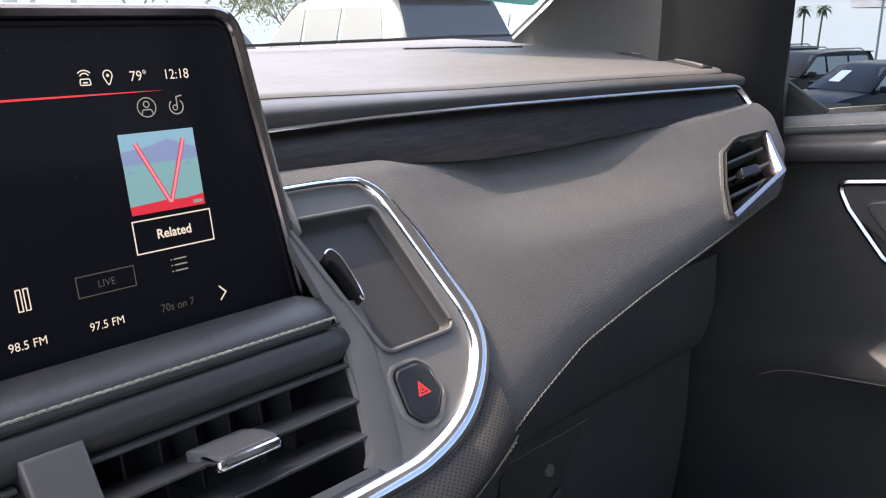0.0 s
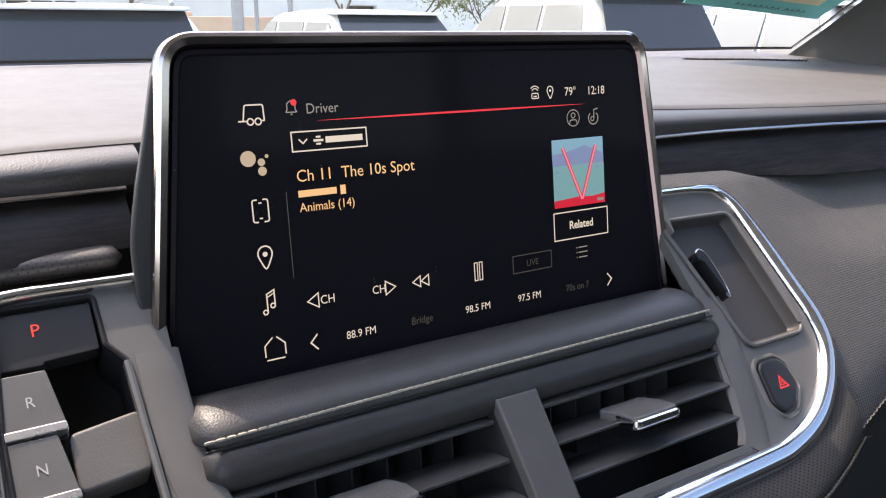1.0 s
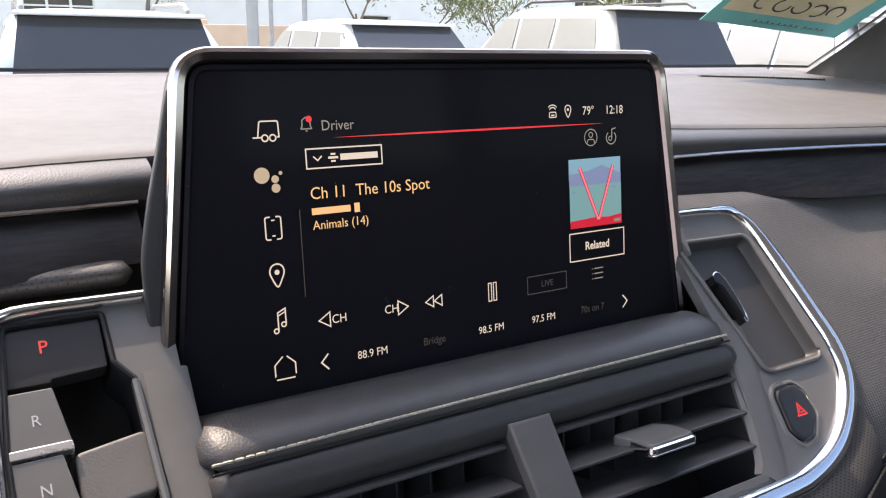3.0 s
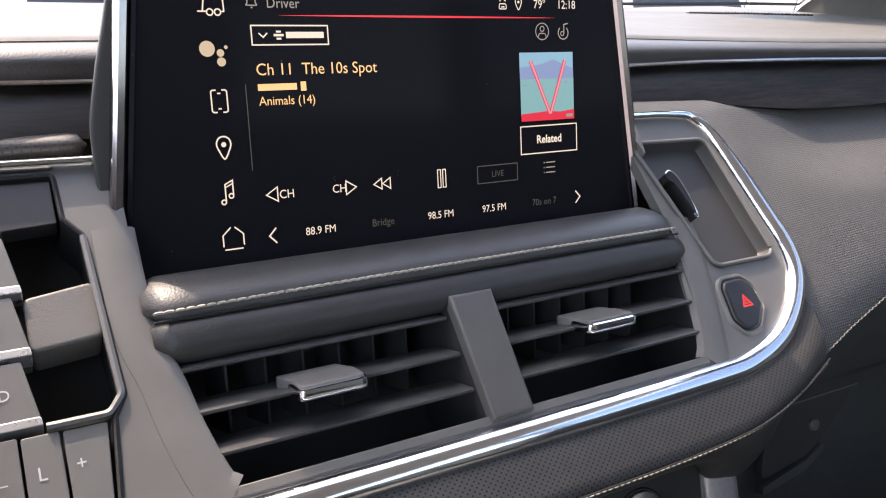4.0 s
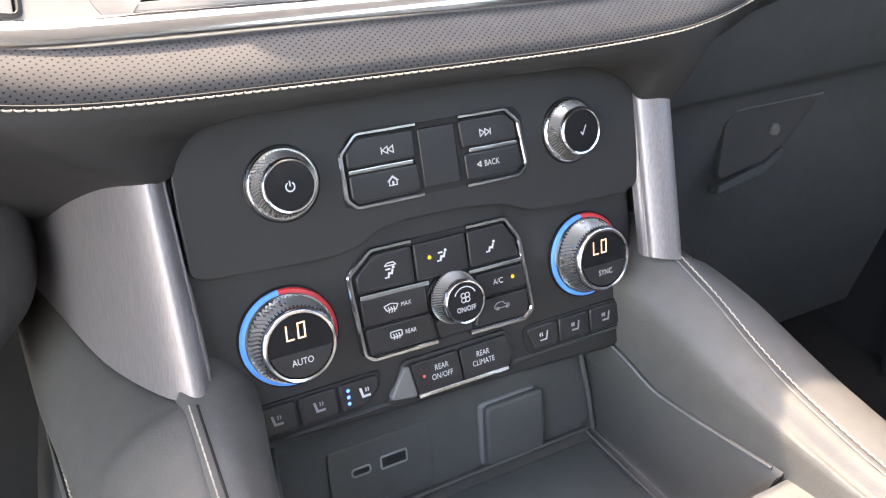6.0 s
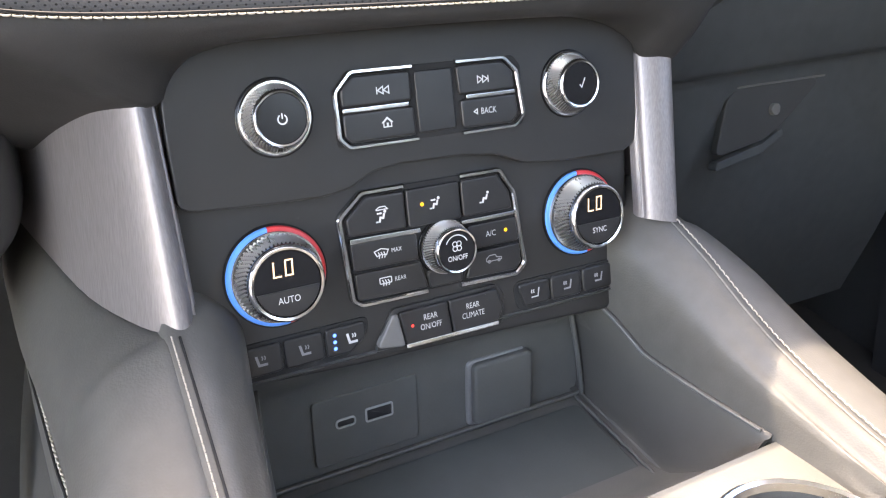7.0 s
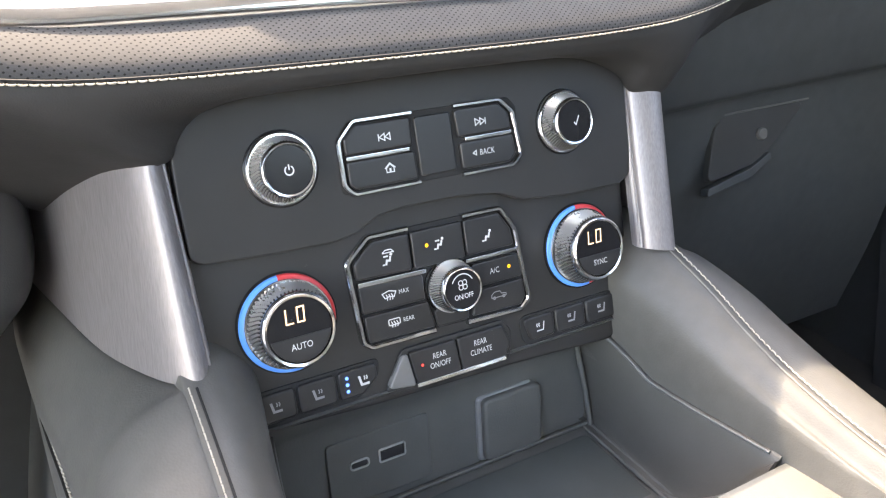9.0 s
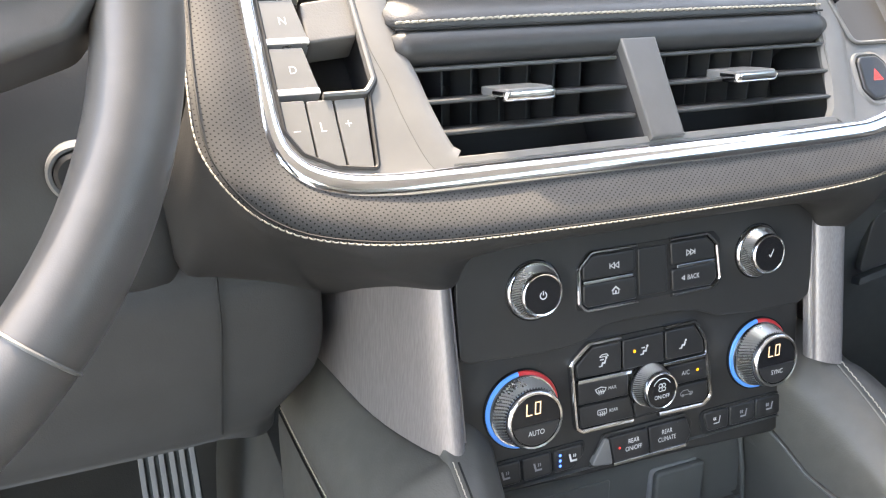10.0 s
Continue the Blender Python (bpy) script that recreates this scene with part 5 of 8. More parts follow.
text_on(b4, "BACK", 0.0042, 0.0268, -0.2190, H + 0.002, 0.8)
glyph(b4, [([(0.0205, pz(-0.2190) - 0.0011), (0.0205, pz(-0.2190) + 0.0011), (0.0187, pz(-0.2190))], True)], w)


# knobs
def knob(x, z, r0, r1, tall, ring, label, w0=0.0):
    """A knurled metal knob with a black face; ring: a red and blue scale round its foot."""
    cv = pz(z)
    n = 240

    def teeth(k, i):
        return 0.925 if (k + i) % 4 < 2 else 1.0

    ro = r1 * 1.17
    ra, rb = (r0 * 0.95, ro * 1.03) if ring or tall > 0.012 else (r0 * 0.92, ro * 1.02)
    bm = bmesh.new()
    lathe(bm, PAN, x, cv, [(r0 * 0.99, w0 - 0.002), (r0, w0 + tall * 0.06), (r0 * 0.985, w0 + tall * 0.14), (ra * 1.02, w0 + tall * 0.20), (ra * 0.93, w0 + tall * 0.20)], 72, None, (False, False))
    k = part("knob", bm, M_CHROME, controls, label, 40)
    bm = bmesh.new()
    lathe(bm, PAN, x, cv, [(ra + (rb - ra) * j / 8, w0 + tall * (0.16 + 0.60 * j / 8)) for j in range(9)], n, teeth, (False, False))
    # every valley face takes the dark material, which paints its shade
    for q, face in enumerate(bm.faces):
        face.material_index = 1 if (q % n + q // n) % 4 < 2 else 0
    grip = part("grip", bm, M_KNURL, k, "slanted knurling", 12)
    grip.data.materials.append(M_KNURL_SHADE.m)
    bm = bmesh.new()
    lathe(bm, PAN, x, cv, [(rb * 0.94, w0 + tall * 0.72), (ro * 0.985, w0 + tall * 0.77), (ro, w0 + tall * 0.81), (ro, w0 + tall * 0.90), (ro * 0.975, w0 + tall * 0.96), (r1 * 1.09, w0 + tall), (r1 * 1.02, w0 + tall * 0.985), (r1, w0 + tall * 0.93)], 72, None, (False, False))
    part("rim", bm, M_CHROME, k, "polished rim", 50)
    bm = bmesh.new()
    top = w0 + tall * 0.965
    lathe(bm, PAN, x, cv, [(r1 * 1.005, top - 0.001), (r1 * 0.99, top), (0.0005, top)], 48)
    part("face", bm, M_GLOSS, k, "glossy black face")
    if ring:
        for name, m, a0, a1 in (("blue_scale", M_BLUE, 95, 278), ("red_scale", M_RED, -82, 95)):
            bm = bmesh.new()
            loops = []
            for i in range(37):
                a = radians(a0 + (a1 - a0) * i / 36)
                loops.append([PAN @ Vector((x + r * math.cos(a), cv + r * math.sin(a), ww)) for r, ww in ((r0 * 0.98, w0 - 0.001), (r0 * 1.075, w0 - 0.001), (r0 * 1.075, w0 + 0.0006), (r0 * 1.05, w0 + 0.0014), (r0 * 0.99, w0 + 0.0016))])
            rings(bm, loops)
            part(name, bm, m, k, "translucent colour scale")
    bm = bmesh.new()
    lathe(bm, PAN, x, cv, [(r0 * (1.13 if ring else 1.05), w0 - 0.004), (r0 * (1.11 if ring else 1.04), w0 + 0.0004), (r0 * 1.02, w0 + 0.0002), (r0 * 0.9, w0 - 0.001)], 48, None, (False, False))
    part("collar", bm, M_GLOSS, k)
    return k, top + 0.0003


def power_sign(bm, x, v, s, w):
    ring_line(bm, x, v, s, 0.0006, PAN, w, 120, 420, 20)
    stroke(bm, [(x, v + 0.1 * s), (x, v + 1.35 * s)], 0.0006, PAN, w)


k, w = knob(-0.0765, -0.2110, 0.0162, 0.0103, 0.0108, False, "knurled chrome volume knob", H)
bm = bmesh.new()
power_sign(bm, -0.0765, pz(-0.2113), 0.0019, w)
part("symbol", bm, M_PRINT, k)
k, w = knob(0.0755, -0.2115, 0.0162, 0.0103, 0.0108, False, "knurled chrome tuning knob", H)
glyph(k, [([(0.0748, pz(-0.2118)), (0.0760, pz(-0.2132)), (0.0782, pz(-0.2088))], False)], w, M_PRINT, 0.0006)


for x, word in ((-0.0838, "AUTO"), (0.0830, "SYNC")):
    k, w = knob(x, -0.2790, 0.0211, 0.0146, 0.0166, True, "knurled chrome temperature knob showing LO")
    cv = pz(-0.2722)
    dx = x - 0.0012 if x < 0 else x - 0.0024
    stroke_w = 0.0007
    bm = bmesh.new()
    stroke(bm, [(dx - 0.0040, cv + 0.0036), (dx - 0.0044, cv - 0.0030), (dx - 0.0010, cv - 0.0030)], stroke_w, PAN, w)
    stroke(bm, [(dx + 0.0008, cv - 0.0030), (dx + 0.0038, cv - 0.0030), (dx + 0.0042, cv + 0.0036), (dx + 0.0012, cv + 0.0036)], stroke_w, PAN, w, True)
    part("digits", bm, L_DIGIT, k, "lit LO reading")
    bm = bmesh.new()
    pts = [(x + 0.0140 * math.cos(radians(a)), pz(-0.2790) + 0.0140 * math.sin(radians(a))) for a in range(190, 351, 10)]
    slab(bm, pts, PAN, w - 0.0006, w + 0.0003, 0.0003)
    b = part("button", bm, M_BUTTON, k)
    lettering("lettering", word, 0.0042, x - 0.0004, pz(-0.2855), PAN, w + 0.0006, M_PRINT, b, "CENTER", 0.85)

# climate keys
part("recess", slab(bmesh.new(), fillet(pq([(-0.050, -0.3000), (0.0452, -0.3035), (0.0425, -0.262), (0.034, -0.2485), (-0.040, -0.2485), (-0.0525, -0.259)]), 0.003), PAN, -0.004, 0.0, 0.0004), M_SEAM, controls)
c1 = button([(-0.0490, -0.2680), (-0.0198, -0.2690), (-0.0195, -0.2510), (-0.0390, -0.2510), (-0.0495, -0.2600)], -0.001, 0.0022, r=0.002)
c2 = button([(-0.0185, -0.2690), (0.0100, -0.2690), (0.0098, -0.2510), (-0.0185, -0.2510)], -0.001, 0.0022)
c3 = button([(0.0112, -0.2690), (0.0395, -0.2690), (0.0380, -0.2600), (0.0320, -0.2510), (0.0110, -0.2510)], -0.001, 0.0022, r=0.002)
c4 = button([(-0.0485, -0.2842), (-0.0150, -0.2848), (-0.0150, -0.2722), (-0.0488, -0.2712)], -0.001, 0.0020)
c5 = button([(-0.0475, -0.2985), (-0.0110, -0.2995), (-0.0140, -0.2862), (-0.0482, -0.2855)], -0.001, 0.0020)
c6 = button([(0.0140, -0.2860), (0.0425, -0.2860), (0.0410, -0.2738), (0.0130, -0.2738)], -0.001, 0.0020)
c7 = button([(0.0100, -0.3000), (0.0400, -0.3010), (0.0430, -0.2970), (0.0425, -0.2875), (0.0150, -0.2875)], -0.001, 0.0020)
button([(-0.0095, -0.3005), (0.0082, -0.3005), (0.0090, -0.292), (-0.0110, -0.292)], -0.001, 0.0016)
part("bar", slab(bmesh.new(), fillet(pq([(-0.0490, -0.2712), (-0.0130, -0.2718), (-0.0130, -0.2698), (-0.0490, -0.2690)]), 0.0005), PAN, 0, 0.0028, 0.0006), M_TRIM, controls)
part("bar", slab(bmesh.new(), fillet(pq([(0.0095, -0.2722), (0.0405, -0.2722), (0.0405, -0.2704), (0.0095, -0.2704)]), 0.0005), PAN, 0, 0.0028, 0.0006), M_TRIM, controls)
chrome_frame([(-0.0195, -0.2490), (-0.0405, -0.2490), (-0.0525, -0.2590), (-0.0500, -0.2980), (-0.0460, -0.3010), (-0.0115, -0.3015)], 0.004, 0.0008, False, 0.0013)
chrome_frame([(0.0108, -0.2490), (0.0335, -0.2490), (0.0412, -0.2610), (0.0455, -0.2990), (0.0400, -0.3035), (0.0072, -0.3025)], 0.004, 0.0008, False, 0.0013)


def seat_person(x, v, s, w, parent, feet=True, face=True):
    """A seated figure in plain strokes, with the ways the air goes."""
    g = glyph(parent, [([(x + 0.25 * s, v + 0.75 * s), (x - 0.05 * s, v - 0.25 * s), (x - 0.75 * s, v - 0.10 * s), (x - 1.05 * s, v - 1.15 * s)], False)], w, M_PRINT, 0.0010, [oval(x + 0.45 * s, v + 1.15 * s, 0.36 * s, 0.36 * s, 10)])
    lines = []
    if feet:
        lines.append(([(x - 1.9 * s, v - 1.0 * s), (x - 1.3 * s, v - 1.0 * s)], False))
    if face:
        lines.append(([(x - 1.5 * s, v + 0.85 * s), (x - 0.6 * s, v + 0.85 * s)], False))
    if lines:
        glyph(parent, lines, w, M_PRINT, 0.0007, [[(x - 0.65 * s, v + 1.15 * s), (x - 0.65 * s, v + 0.55 * s), (x - 0.2 * s, v + 0.85 * s)]] if face else ())
    return g


w = 0.0025
seat_person(-0.0312, pz(-0.2612), 0.0021, w, c1)
glyph(c1, [([(-0.0345, pz(-0.2575)), (-0.0330, pz(-0.2565)), (-0.0300, pz(-0.2565)), (-0.0288, pz(-0.2578)), (-0.0345, pz(-0.2578))], True)], w)
seat_person(-0.0030, pz(-0.2595), 0.0021, w, c2)
seat_person(0.0245, pz(-0.2612), 0.0021, w, c3, True, False)
glyph(c2, [], w, L_ORANGE, fills=[oval(-0.0109, pz(-0.2588), 0.0009, 0.0009, 12)])


def defrost(x, v, parent, square):
    shape = box2(x - 0.0030, x + 0.0030, v - 0.0014, v + 0.0014, 0.0006) if square else [(x - 0.0036, v + 0.0010), (x, v + 0.0020), (x + 0.0036, v + 0.0010), (x + 0.0024, v - 0.0014), (x, v - 0.0008), (x - 0.0024, v - 0.0014)]
    lines = [(shape, True)]
    for k in (-1, 0, 1):
        lines.append(([(x + k * 0.0014, v - 0.0026), (x + k * 0.0014 + 0.0004, v - 0.001), (x + k * 0.0014 - 0.0003, v + 0.0004)], False))
    return glyph(parent, lines, 0.0023)


defrost(-0.0340, pz(-0.2778), c4, False)
text_on(c4, "MAX", 0.0030, -0.0262, -0.2776, 0.002)
defrost(-0.0333, pz(-0.2912), c5, True)
text_on(c5, "REAR", 0.0030, -0.0256, -0.2915, 0.002)
text_on(c6, "A/C", 0.0042, 0.0258, -0.2795, 0.002)
glyph(c6, [], 0.0023, L_ORANGE, fills=[oval(0.0346, pz(-0.2793), 0.0009, 0.0009, 12)])
v = pz(-0.2925)
glyph(c7, [(fillet([(0.0222, v - 0.0012), (0.0222, v + 0.0004), (0.0240, v + 0.0018), (0.0275, v + 0.0018), (0.0282, v + 0.0004), (0.0310, v), (0.0310, v - 0.0012)], 0.0004, 3), True), (oval(0.0238, v - 0.0013, 0.0007, 0.0007, 10), True), (oval(0.0295, v - 0.0013, 0.0007, 0.0007, 10), True)], 0.0023, M_PRINT_DIM)
k, w = knob(0.0000, -0.2815, 0.0138, 0.0096, 0.0138, False, "knurled chrome fan knob")
lettering("lettering", "ON/OFF", 0.0036, 0.0, pz(-0.2848), PAN, w, M_PRINT, k, "CENTER", 0.82)
bm = bmesh.new()
for a in (45, 135, 225, 315):
    ring_line(bm, 0.0016 * math.cos(radians(a)), pz(-0.2792) + 0.0016 * math.sin(radians(a)), 0.0012, 0.0004, PAN, w, n=12)
ring_line(bm, 0, pz(-0.2800), 0.0062, 0.0005, PAN, w, 25, 155, 16)
part("symbol", bm, M_PRINT, k)

# seat keys
L_ROW = [(-0.1060, -0.0865, 0.0), (-0.0855, -0.0665, 0.0), (-0.0655, -0.0455, 0.004)]
part("recess", slab(bmesh.new(), fillet(pq([(-0.1085, -0.3245), (-0.056, -0.3240), (-0.0445, -0.3150), (-0.0430, -0.3070), (-0.1075, -0.3070)]), 0.005), PAN, -0.004, -0.0003, 0.0003), M_SEAM, controls)
part("recess", slab(bmesh.new(), fillet(pq([(0.0410, -0.3250), (0.1045, -0.3262), (0.1045, -0.3085), (0.0375, -0.3085)]), 0.006), PAN, -0.004, -0.0003, 0.0003), M_SEAM, controls)
for i, (x0, x1, cut) in enumerate(L_ROW):
    pts = [(x0, -0.3225), (x1 - 2 * cut, -0.3222), (x1, -0.3150 - cut * 0.2), (x1, -0.3085), (x0, -0.3085)]
    b = button(pts, -0.002, 0.0010, r=0.0024)
    xm, v = (x0 + x1) / 2 + (0.0025 if i == 2 else 0), pz(-0.3150)
    dim = M_PRINT_DIM if i < 2 else M_PRINT
    glyph(b, [([(xm - 0.0026, v + 0.0026), (xm - 0.0016, v - 0.0022), (xm + 0.0026, v - 0.0022)], False), ([(xm - 0.0020, v + 0.0026), (xm - 0.0011, v - 0.0016), (xm + 0.0026, v - 0.0016)], False), ([(xm + 0.0002, v + 0.0002), (xm + 0.0006, v + 0.0012), (xm + 0.0002, v + 0.0022)], False), ([(xm + 0.0014, v + 0.0002), (xm + 0.0018, v + 0.0012), (xm + 0.0014, v + 0.0022)], False)], 0.0017, dim, 0.0006)
    if i == 2:
        glyph(b, [], 0.0017, L_BLUEDOT, fills=[oval(-0.0614 - 0.0001 * q, pz(-0.3118 - 0.0032 * q), 0.0009, 0.0009, 12) for q in range(3)])
for i, (x0, x1) in enumerate(((0.0405, 0.0605), (0.0615, 0.0815), (0.0825, 0.1025))):
    pts = [(x0 + (0.004 if i == 0 else 0), -0.3228 - 0.0004 * i), (x1, -0.3230 - 0.0004 * i), (x1, -0.3100), (x0, -0.3100)]
    b = button(pts, -0.002, 0.0010, r=0.0026)
    xm, v = (x0 + x1) / 2, pz(-0.3162)
    heat = [([(xm - 0.0006 - 0.0013 * q, v + 0.0002), (xm - 0.0010 - 0.0013 * q, v + 0.0012), (xm - 0.0006 - 0.0013 * q, v + 0.0022)], False) for q in (0, 1)]
    glyph(b, [([(xm + 0.0026, v + 0.0026), (xm + 0.0017, v - 0.0019), (xm - 0.0024, v - 0.0019)], False), *heat], 0.0017, M_PRINT if i == 0 else M_PRINT_DIM, 0.0010 if i else 0.0007)
# rear climate keys
part("recess", slab(bmesh.new(), fillet(pq([(-0.0435, -0.3275), (0.030, -0.3290), (0.0325, -0.3130), (0.0275, -0.3065), (-0.0310, -0.3065)]), 0.004), PAN, -0.004, 0.0006, 0.0006), M_PANEL, controls)
button([(-0.0415, -0.3235), (-0.0262, -0.3260), (-0.0290, -0.3090), (-0.0318, -0.3090)], -0.002, 0.0026, M_KEY, 0.002)
r1 = button([(-0.0258, -0.3250), (-0.0006, -0.3255), (-0.0022, -0.3085), (-0.0285, -0.3085)], -0.002, 0.0028, M_BUTTON)
r2 = button([(0.0004, -0.3255), (0.0262, -0.3255), (0.0302, -0.3190), (0.0265, -0.3085), (-0.0012, -0.3085)], -0.002, 0.0028, M_BUTTON, 0.0018)
part("bar", slab(bmesh.new(), fillet(pq([(-0.0262, -0.3268), (0.0262, -0.3272), (0.0262, -0.3252), (-0.0262, -0.3248)]), 0.0004), PAN, 0, 0.0032, 0.0006), M_TRIM, controls)
for b, a, c, x in ((r1, "REAR", "ON/OFF", -0.0122), (r2, "REAR", "CLIMATE", 0.0118)):
    text_on(b, a, 0.0042, x, -0.3135, 0.0028, 0.78)
    text_on(b, c, 0.0042, x, -0.3182, 0.0028, 0.78)
glyph(r1, [], 0.0032, M_HAZ, fills=[oval(-0.0222, pz(-0.3162), 0.0007, 0.0007, 10)])


# ---- brushed trims beside the panel ----
def side_trim(s):
    t = thing("side_trim", (s * 0.14, -0.06, -0.29), "brushed aluminium side trim of the centre stack", "trim panel", "side trims of the centre stack")
    if s < 0:
        cols = [(0.1240, -0.0700, -0.1965, 0.1225, -0.0880, -0.2850), (0.1285, -0.0770, -0.1975, 0.1265, -0.0945, -0.2862), (0.1335, -0.0760, -0.2000, 0.1330, -0.0935, -0.2875), (0.1420, -0.0640, -0.2060, 0.1425, -0.0790, -0.2885), (0.1560, -0.0300, -0.2160, 0.1580, -0.0400, -0.2865), (0.1700, 0.0120, -0.2270, 0.1705, 0.0100, -0.2790), (0.1790, 0.0500, -0.2320, 0.1800, 0.0500, -0.2720)]
    else:
        cols = [(0.1212, -0.0690, -0.1965, 0.1180, -0.0880, -0.2850), (0.1230, -0.0735, -0.1970, 0.1200, -0.0935, -0.2855), (0.1330, -0.0790, -0.2000, 0.1290, -0.0985, -0.2870), (0.1425, -0.0755, -0.2050, 0.1385, -0.0940, -0.2885), (0.1570, -0.0420, -0.2160, 0.1560, -0.0560, -0.2870), (0.1705, 0.0080, -0.2270, 0.1705, 0.0040, -0.2790)]
    rows = []
    for k in range(9):
        f = -0.10 + 1.10 * k / 8
        rows.append([(s * (a + (d - a) * f), b + (e - b) * f, c + (g - c) * f) for a, b, c, d, e, g in cols])
    part("plate", skin(bmesh.new(), rows, (s * -0.002, 0.004, 0), 4, 2), M_BRUSHED, t, sharp=50)
    edge = [(s * (a + (d - a) * f), b + (e - b) * f - 0.0006, c + (g - c) * f) for a, b, c, d, e, g in cols[:1] for f in (0.0, 0.5, 1.0)]
    part("edge", tube(bmesh.new(), edge, 0.0007, 8), M_BRUSHED, t, "bright edge")
    return t


side_trim(-1), side_trim(1)


# ---- centre console ----
def rim_z(y):
    """The deck's upper face."""
    return -0.352 + 0.14 * (y + 0.07)


def bin_rim(y):
    """The bin's side rim at y: half its width and its height, sweeping up to the control panel."""
    return (interp(-y, (0.06, 0.075, 0.0916, 0.105, 0.115, 0.14, 0.165, 0.185, 0.25, 0.6), (0.094, 0.098, 0.1015, 0.104, 0.106, 0.110, 0.1135, 0.1165, 0.123, 0.132)),
            interp(-y, (0.06, 0.075, 0.0916, 0.105, 0.115, 0.14, 0.165, 0.185, 0.25, 0.6), (-0.328, -0.334, -0.3425, -0.351, -0.3562, -0.3612, -0.3645, -0.3672, -0.376, -0.425)))


console = thing("center_console", (0, -0.25, -0.6), "charcoal leather centre console with stitched bolsters and a storage bin", "console")
for s in (-1, 1):
    # ridge (stitched crest), inner foot and outer fall, station by station towards the rear
    rows = []
    for y, zr in ((-0.060, -0.270), (-0.080, -0.278), (-0.0983, -0.2879), (-0.1254, -0.3022), (-0.157, -0.3215), (-0.189, -0.3375), (-0.233, -0.3545), (-0.30, -0.372), (-0.40, -0.390), (-0.62, -0.420)):
        xr = interp(-y, (0.06, 0.10, 0.16, 0.2, 0.3, 0.62), (0.131, 0.134, 0.135, 0.1365, 0.145, 0.152))
        xi, zi = bin_rim(y)
        xi += 0.0015
        pts = [(xi - 0.002, zi - 0.02), (xi, zi), (xi + 0.001, zi + (zr - zi) * 0.62), (xi + 0.30 * (xr - xi), zr - 0.009), (xi + 0.62 * (xr - xi), zr - 0.0015), (xr, zr), (xr + 0.0025, zr - 0.0012)]
        rows.append([(s * x, y, z) for x, z in pts])
    part("bolster", skin(bmesh.new(), rows, (s * 0.002, 0, -0.006), 3, 4), M_BOLSTER, console, "stitched leather bolster", 60)
    crest = [Vector((r[5][0], r[5][1], r[5][2] + 0.0012)) for r in rows[2:]]
    crest = spline(crest, 6)
    stitches("stitching", [c + Vector((s * 0.0002, 0, 0.0002)) for c in crest], (0, 0, 1), console, 0.0038, 0.0032, 0.00036)
    part("seam", tube(bmesh.new(), [c + Vector((-s * 0.0030, 0, -0.0010)) for c in crest], 0.0006 if s < 0 else 0.0005, 6), M_SEAM if s < 0 else M_THREAD_DIM, console)
# bin: back wall, side walls, floor, mat
back = [[(x, y, z) for x in (-0.112, -0.06, 0.0, 0.06, 0.112)] for y, z in ((-0.086, -0.325), (-0.070, -0.340), (-0.063, -0.352), (-0.0615, -0.38), (-0.0625, -0.402), (-0.068, -0.4095))]
part("bin_wall", skin(bmesh.new(), back, (0, 0.01, 0), 3, 3), M_BIN, console, "black grained back wall of the bin")
for s in (-1, 1):
    rows = []
    for y in (-0.060, -0.072, -0.0916, -0.105, -0.115, -0.14, -0.165, -0.178, -0.188):
        x_top, top = bin_rim(y)
        low = -0.400 + 0.14 * (y + 0.07) + interp(-y, (0.14, 0.16, 0.178, 0.188), (0.0, 0.008, 0.03, 0.044))
        x_low = interp(-y, (0.06, 0.07, 0.15, 0.19), (0.0985, 0.0985, 0.0965, 0.1125))
        rows.append([(s * x, y, z) for x, z in ((x_top + 0.008, top - 0.003), (x_top + 0.002, top + 0.0008), (x_top - 0.0010, top - 0.0016), (x_top + (x_low - x_top) * 0.45, top + (low - top) * 0.5), (x_low + 0.0010, low + 0.004), (x_low - 0.004, low))])
    part("bin_wall", skin(bmesh.new(), rows, (s * 0.004, 0, 0), 3, 3), M_BIN_SHADE, console, "black side wall of the bin, its shade in the colour", 50)
rows = []
for y in (-0.058, -0.075, -0.11, -0.14, -0.158, -0.172, -0.186):
    z = -0.402 + 0.14 * (y + 0.07) + interp(-y, (0.13, 0.15, 0.172, 0.19), (0.0, 0.006, 0.026, 0.046))
    rows.append([(x, y, z) for x in (-0.12, -0.06, 0, 0.06, 0.12)])
part("bin_floor", skin(bmesh.new(), rows, (0, 0, -0.006), 3, 3), M_BIN, console)
mat = fillet([(-0.088, -0.152), (0.088, -0.152), (0.0905, -0.074), (-0.0905, -0.074)], 0.005)
MATF = plane_frame((0, -0.11, -0.4025 + 0.14 * -0.04), (1, 0, 0), (0, 1, 0.14))
part("bin_mat", slab(bmesh.new(), [(x, y + 0.11) for x, y in mat], MATF, -0.002, 0.002, 0.001), M_RUBBER, console, "thin rubber mat in the bin")
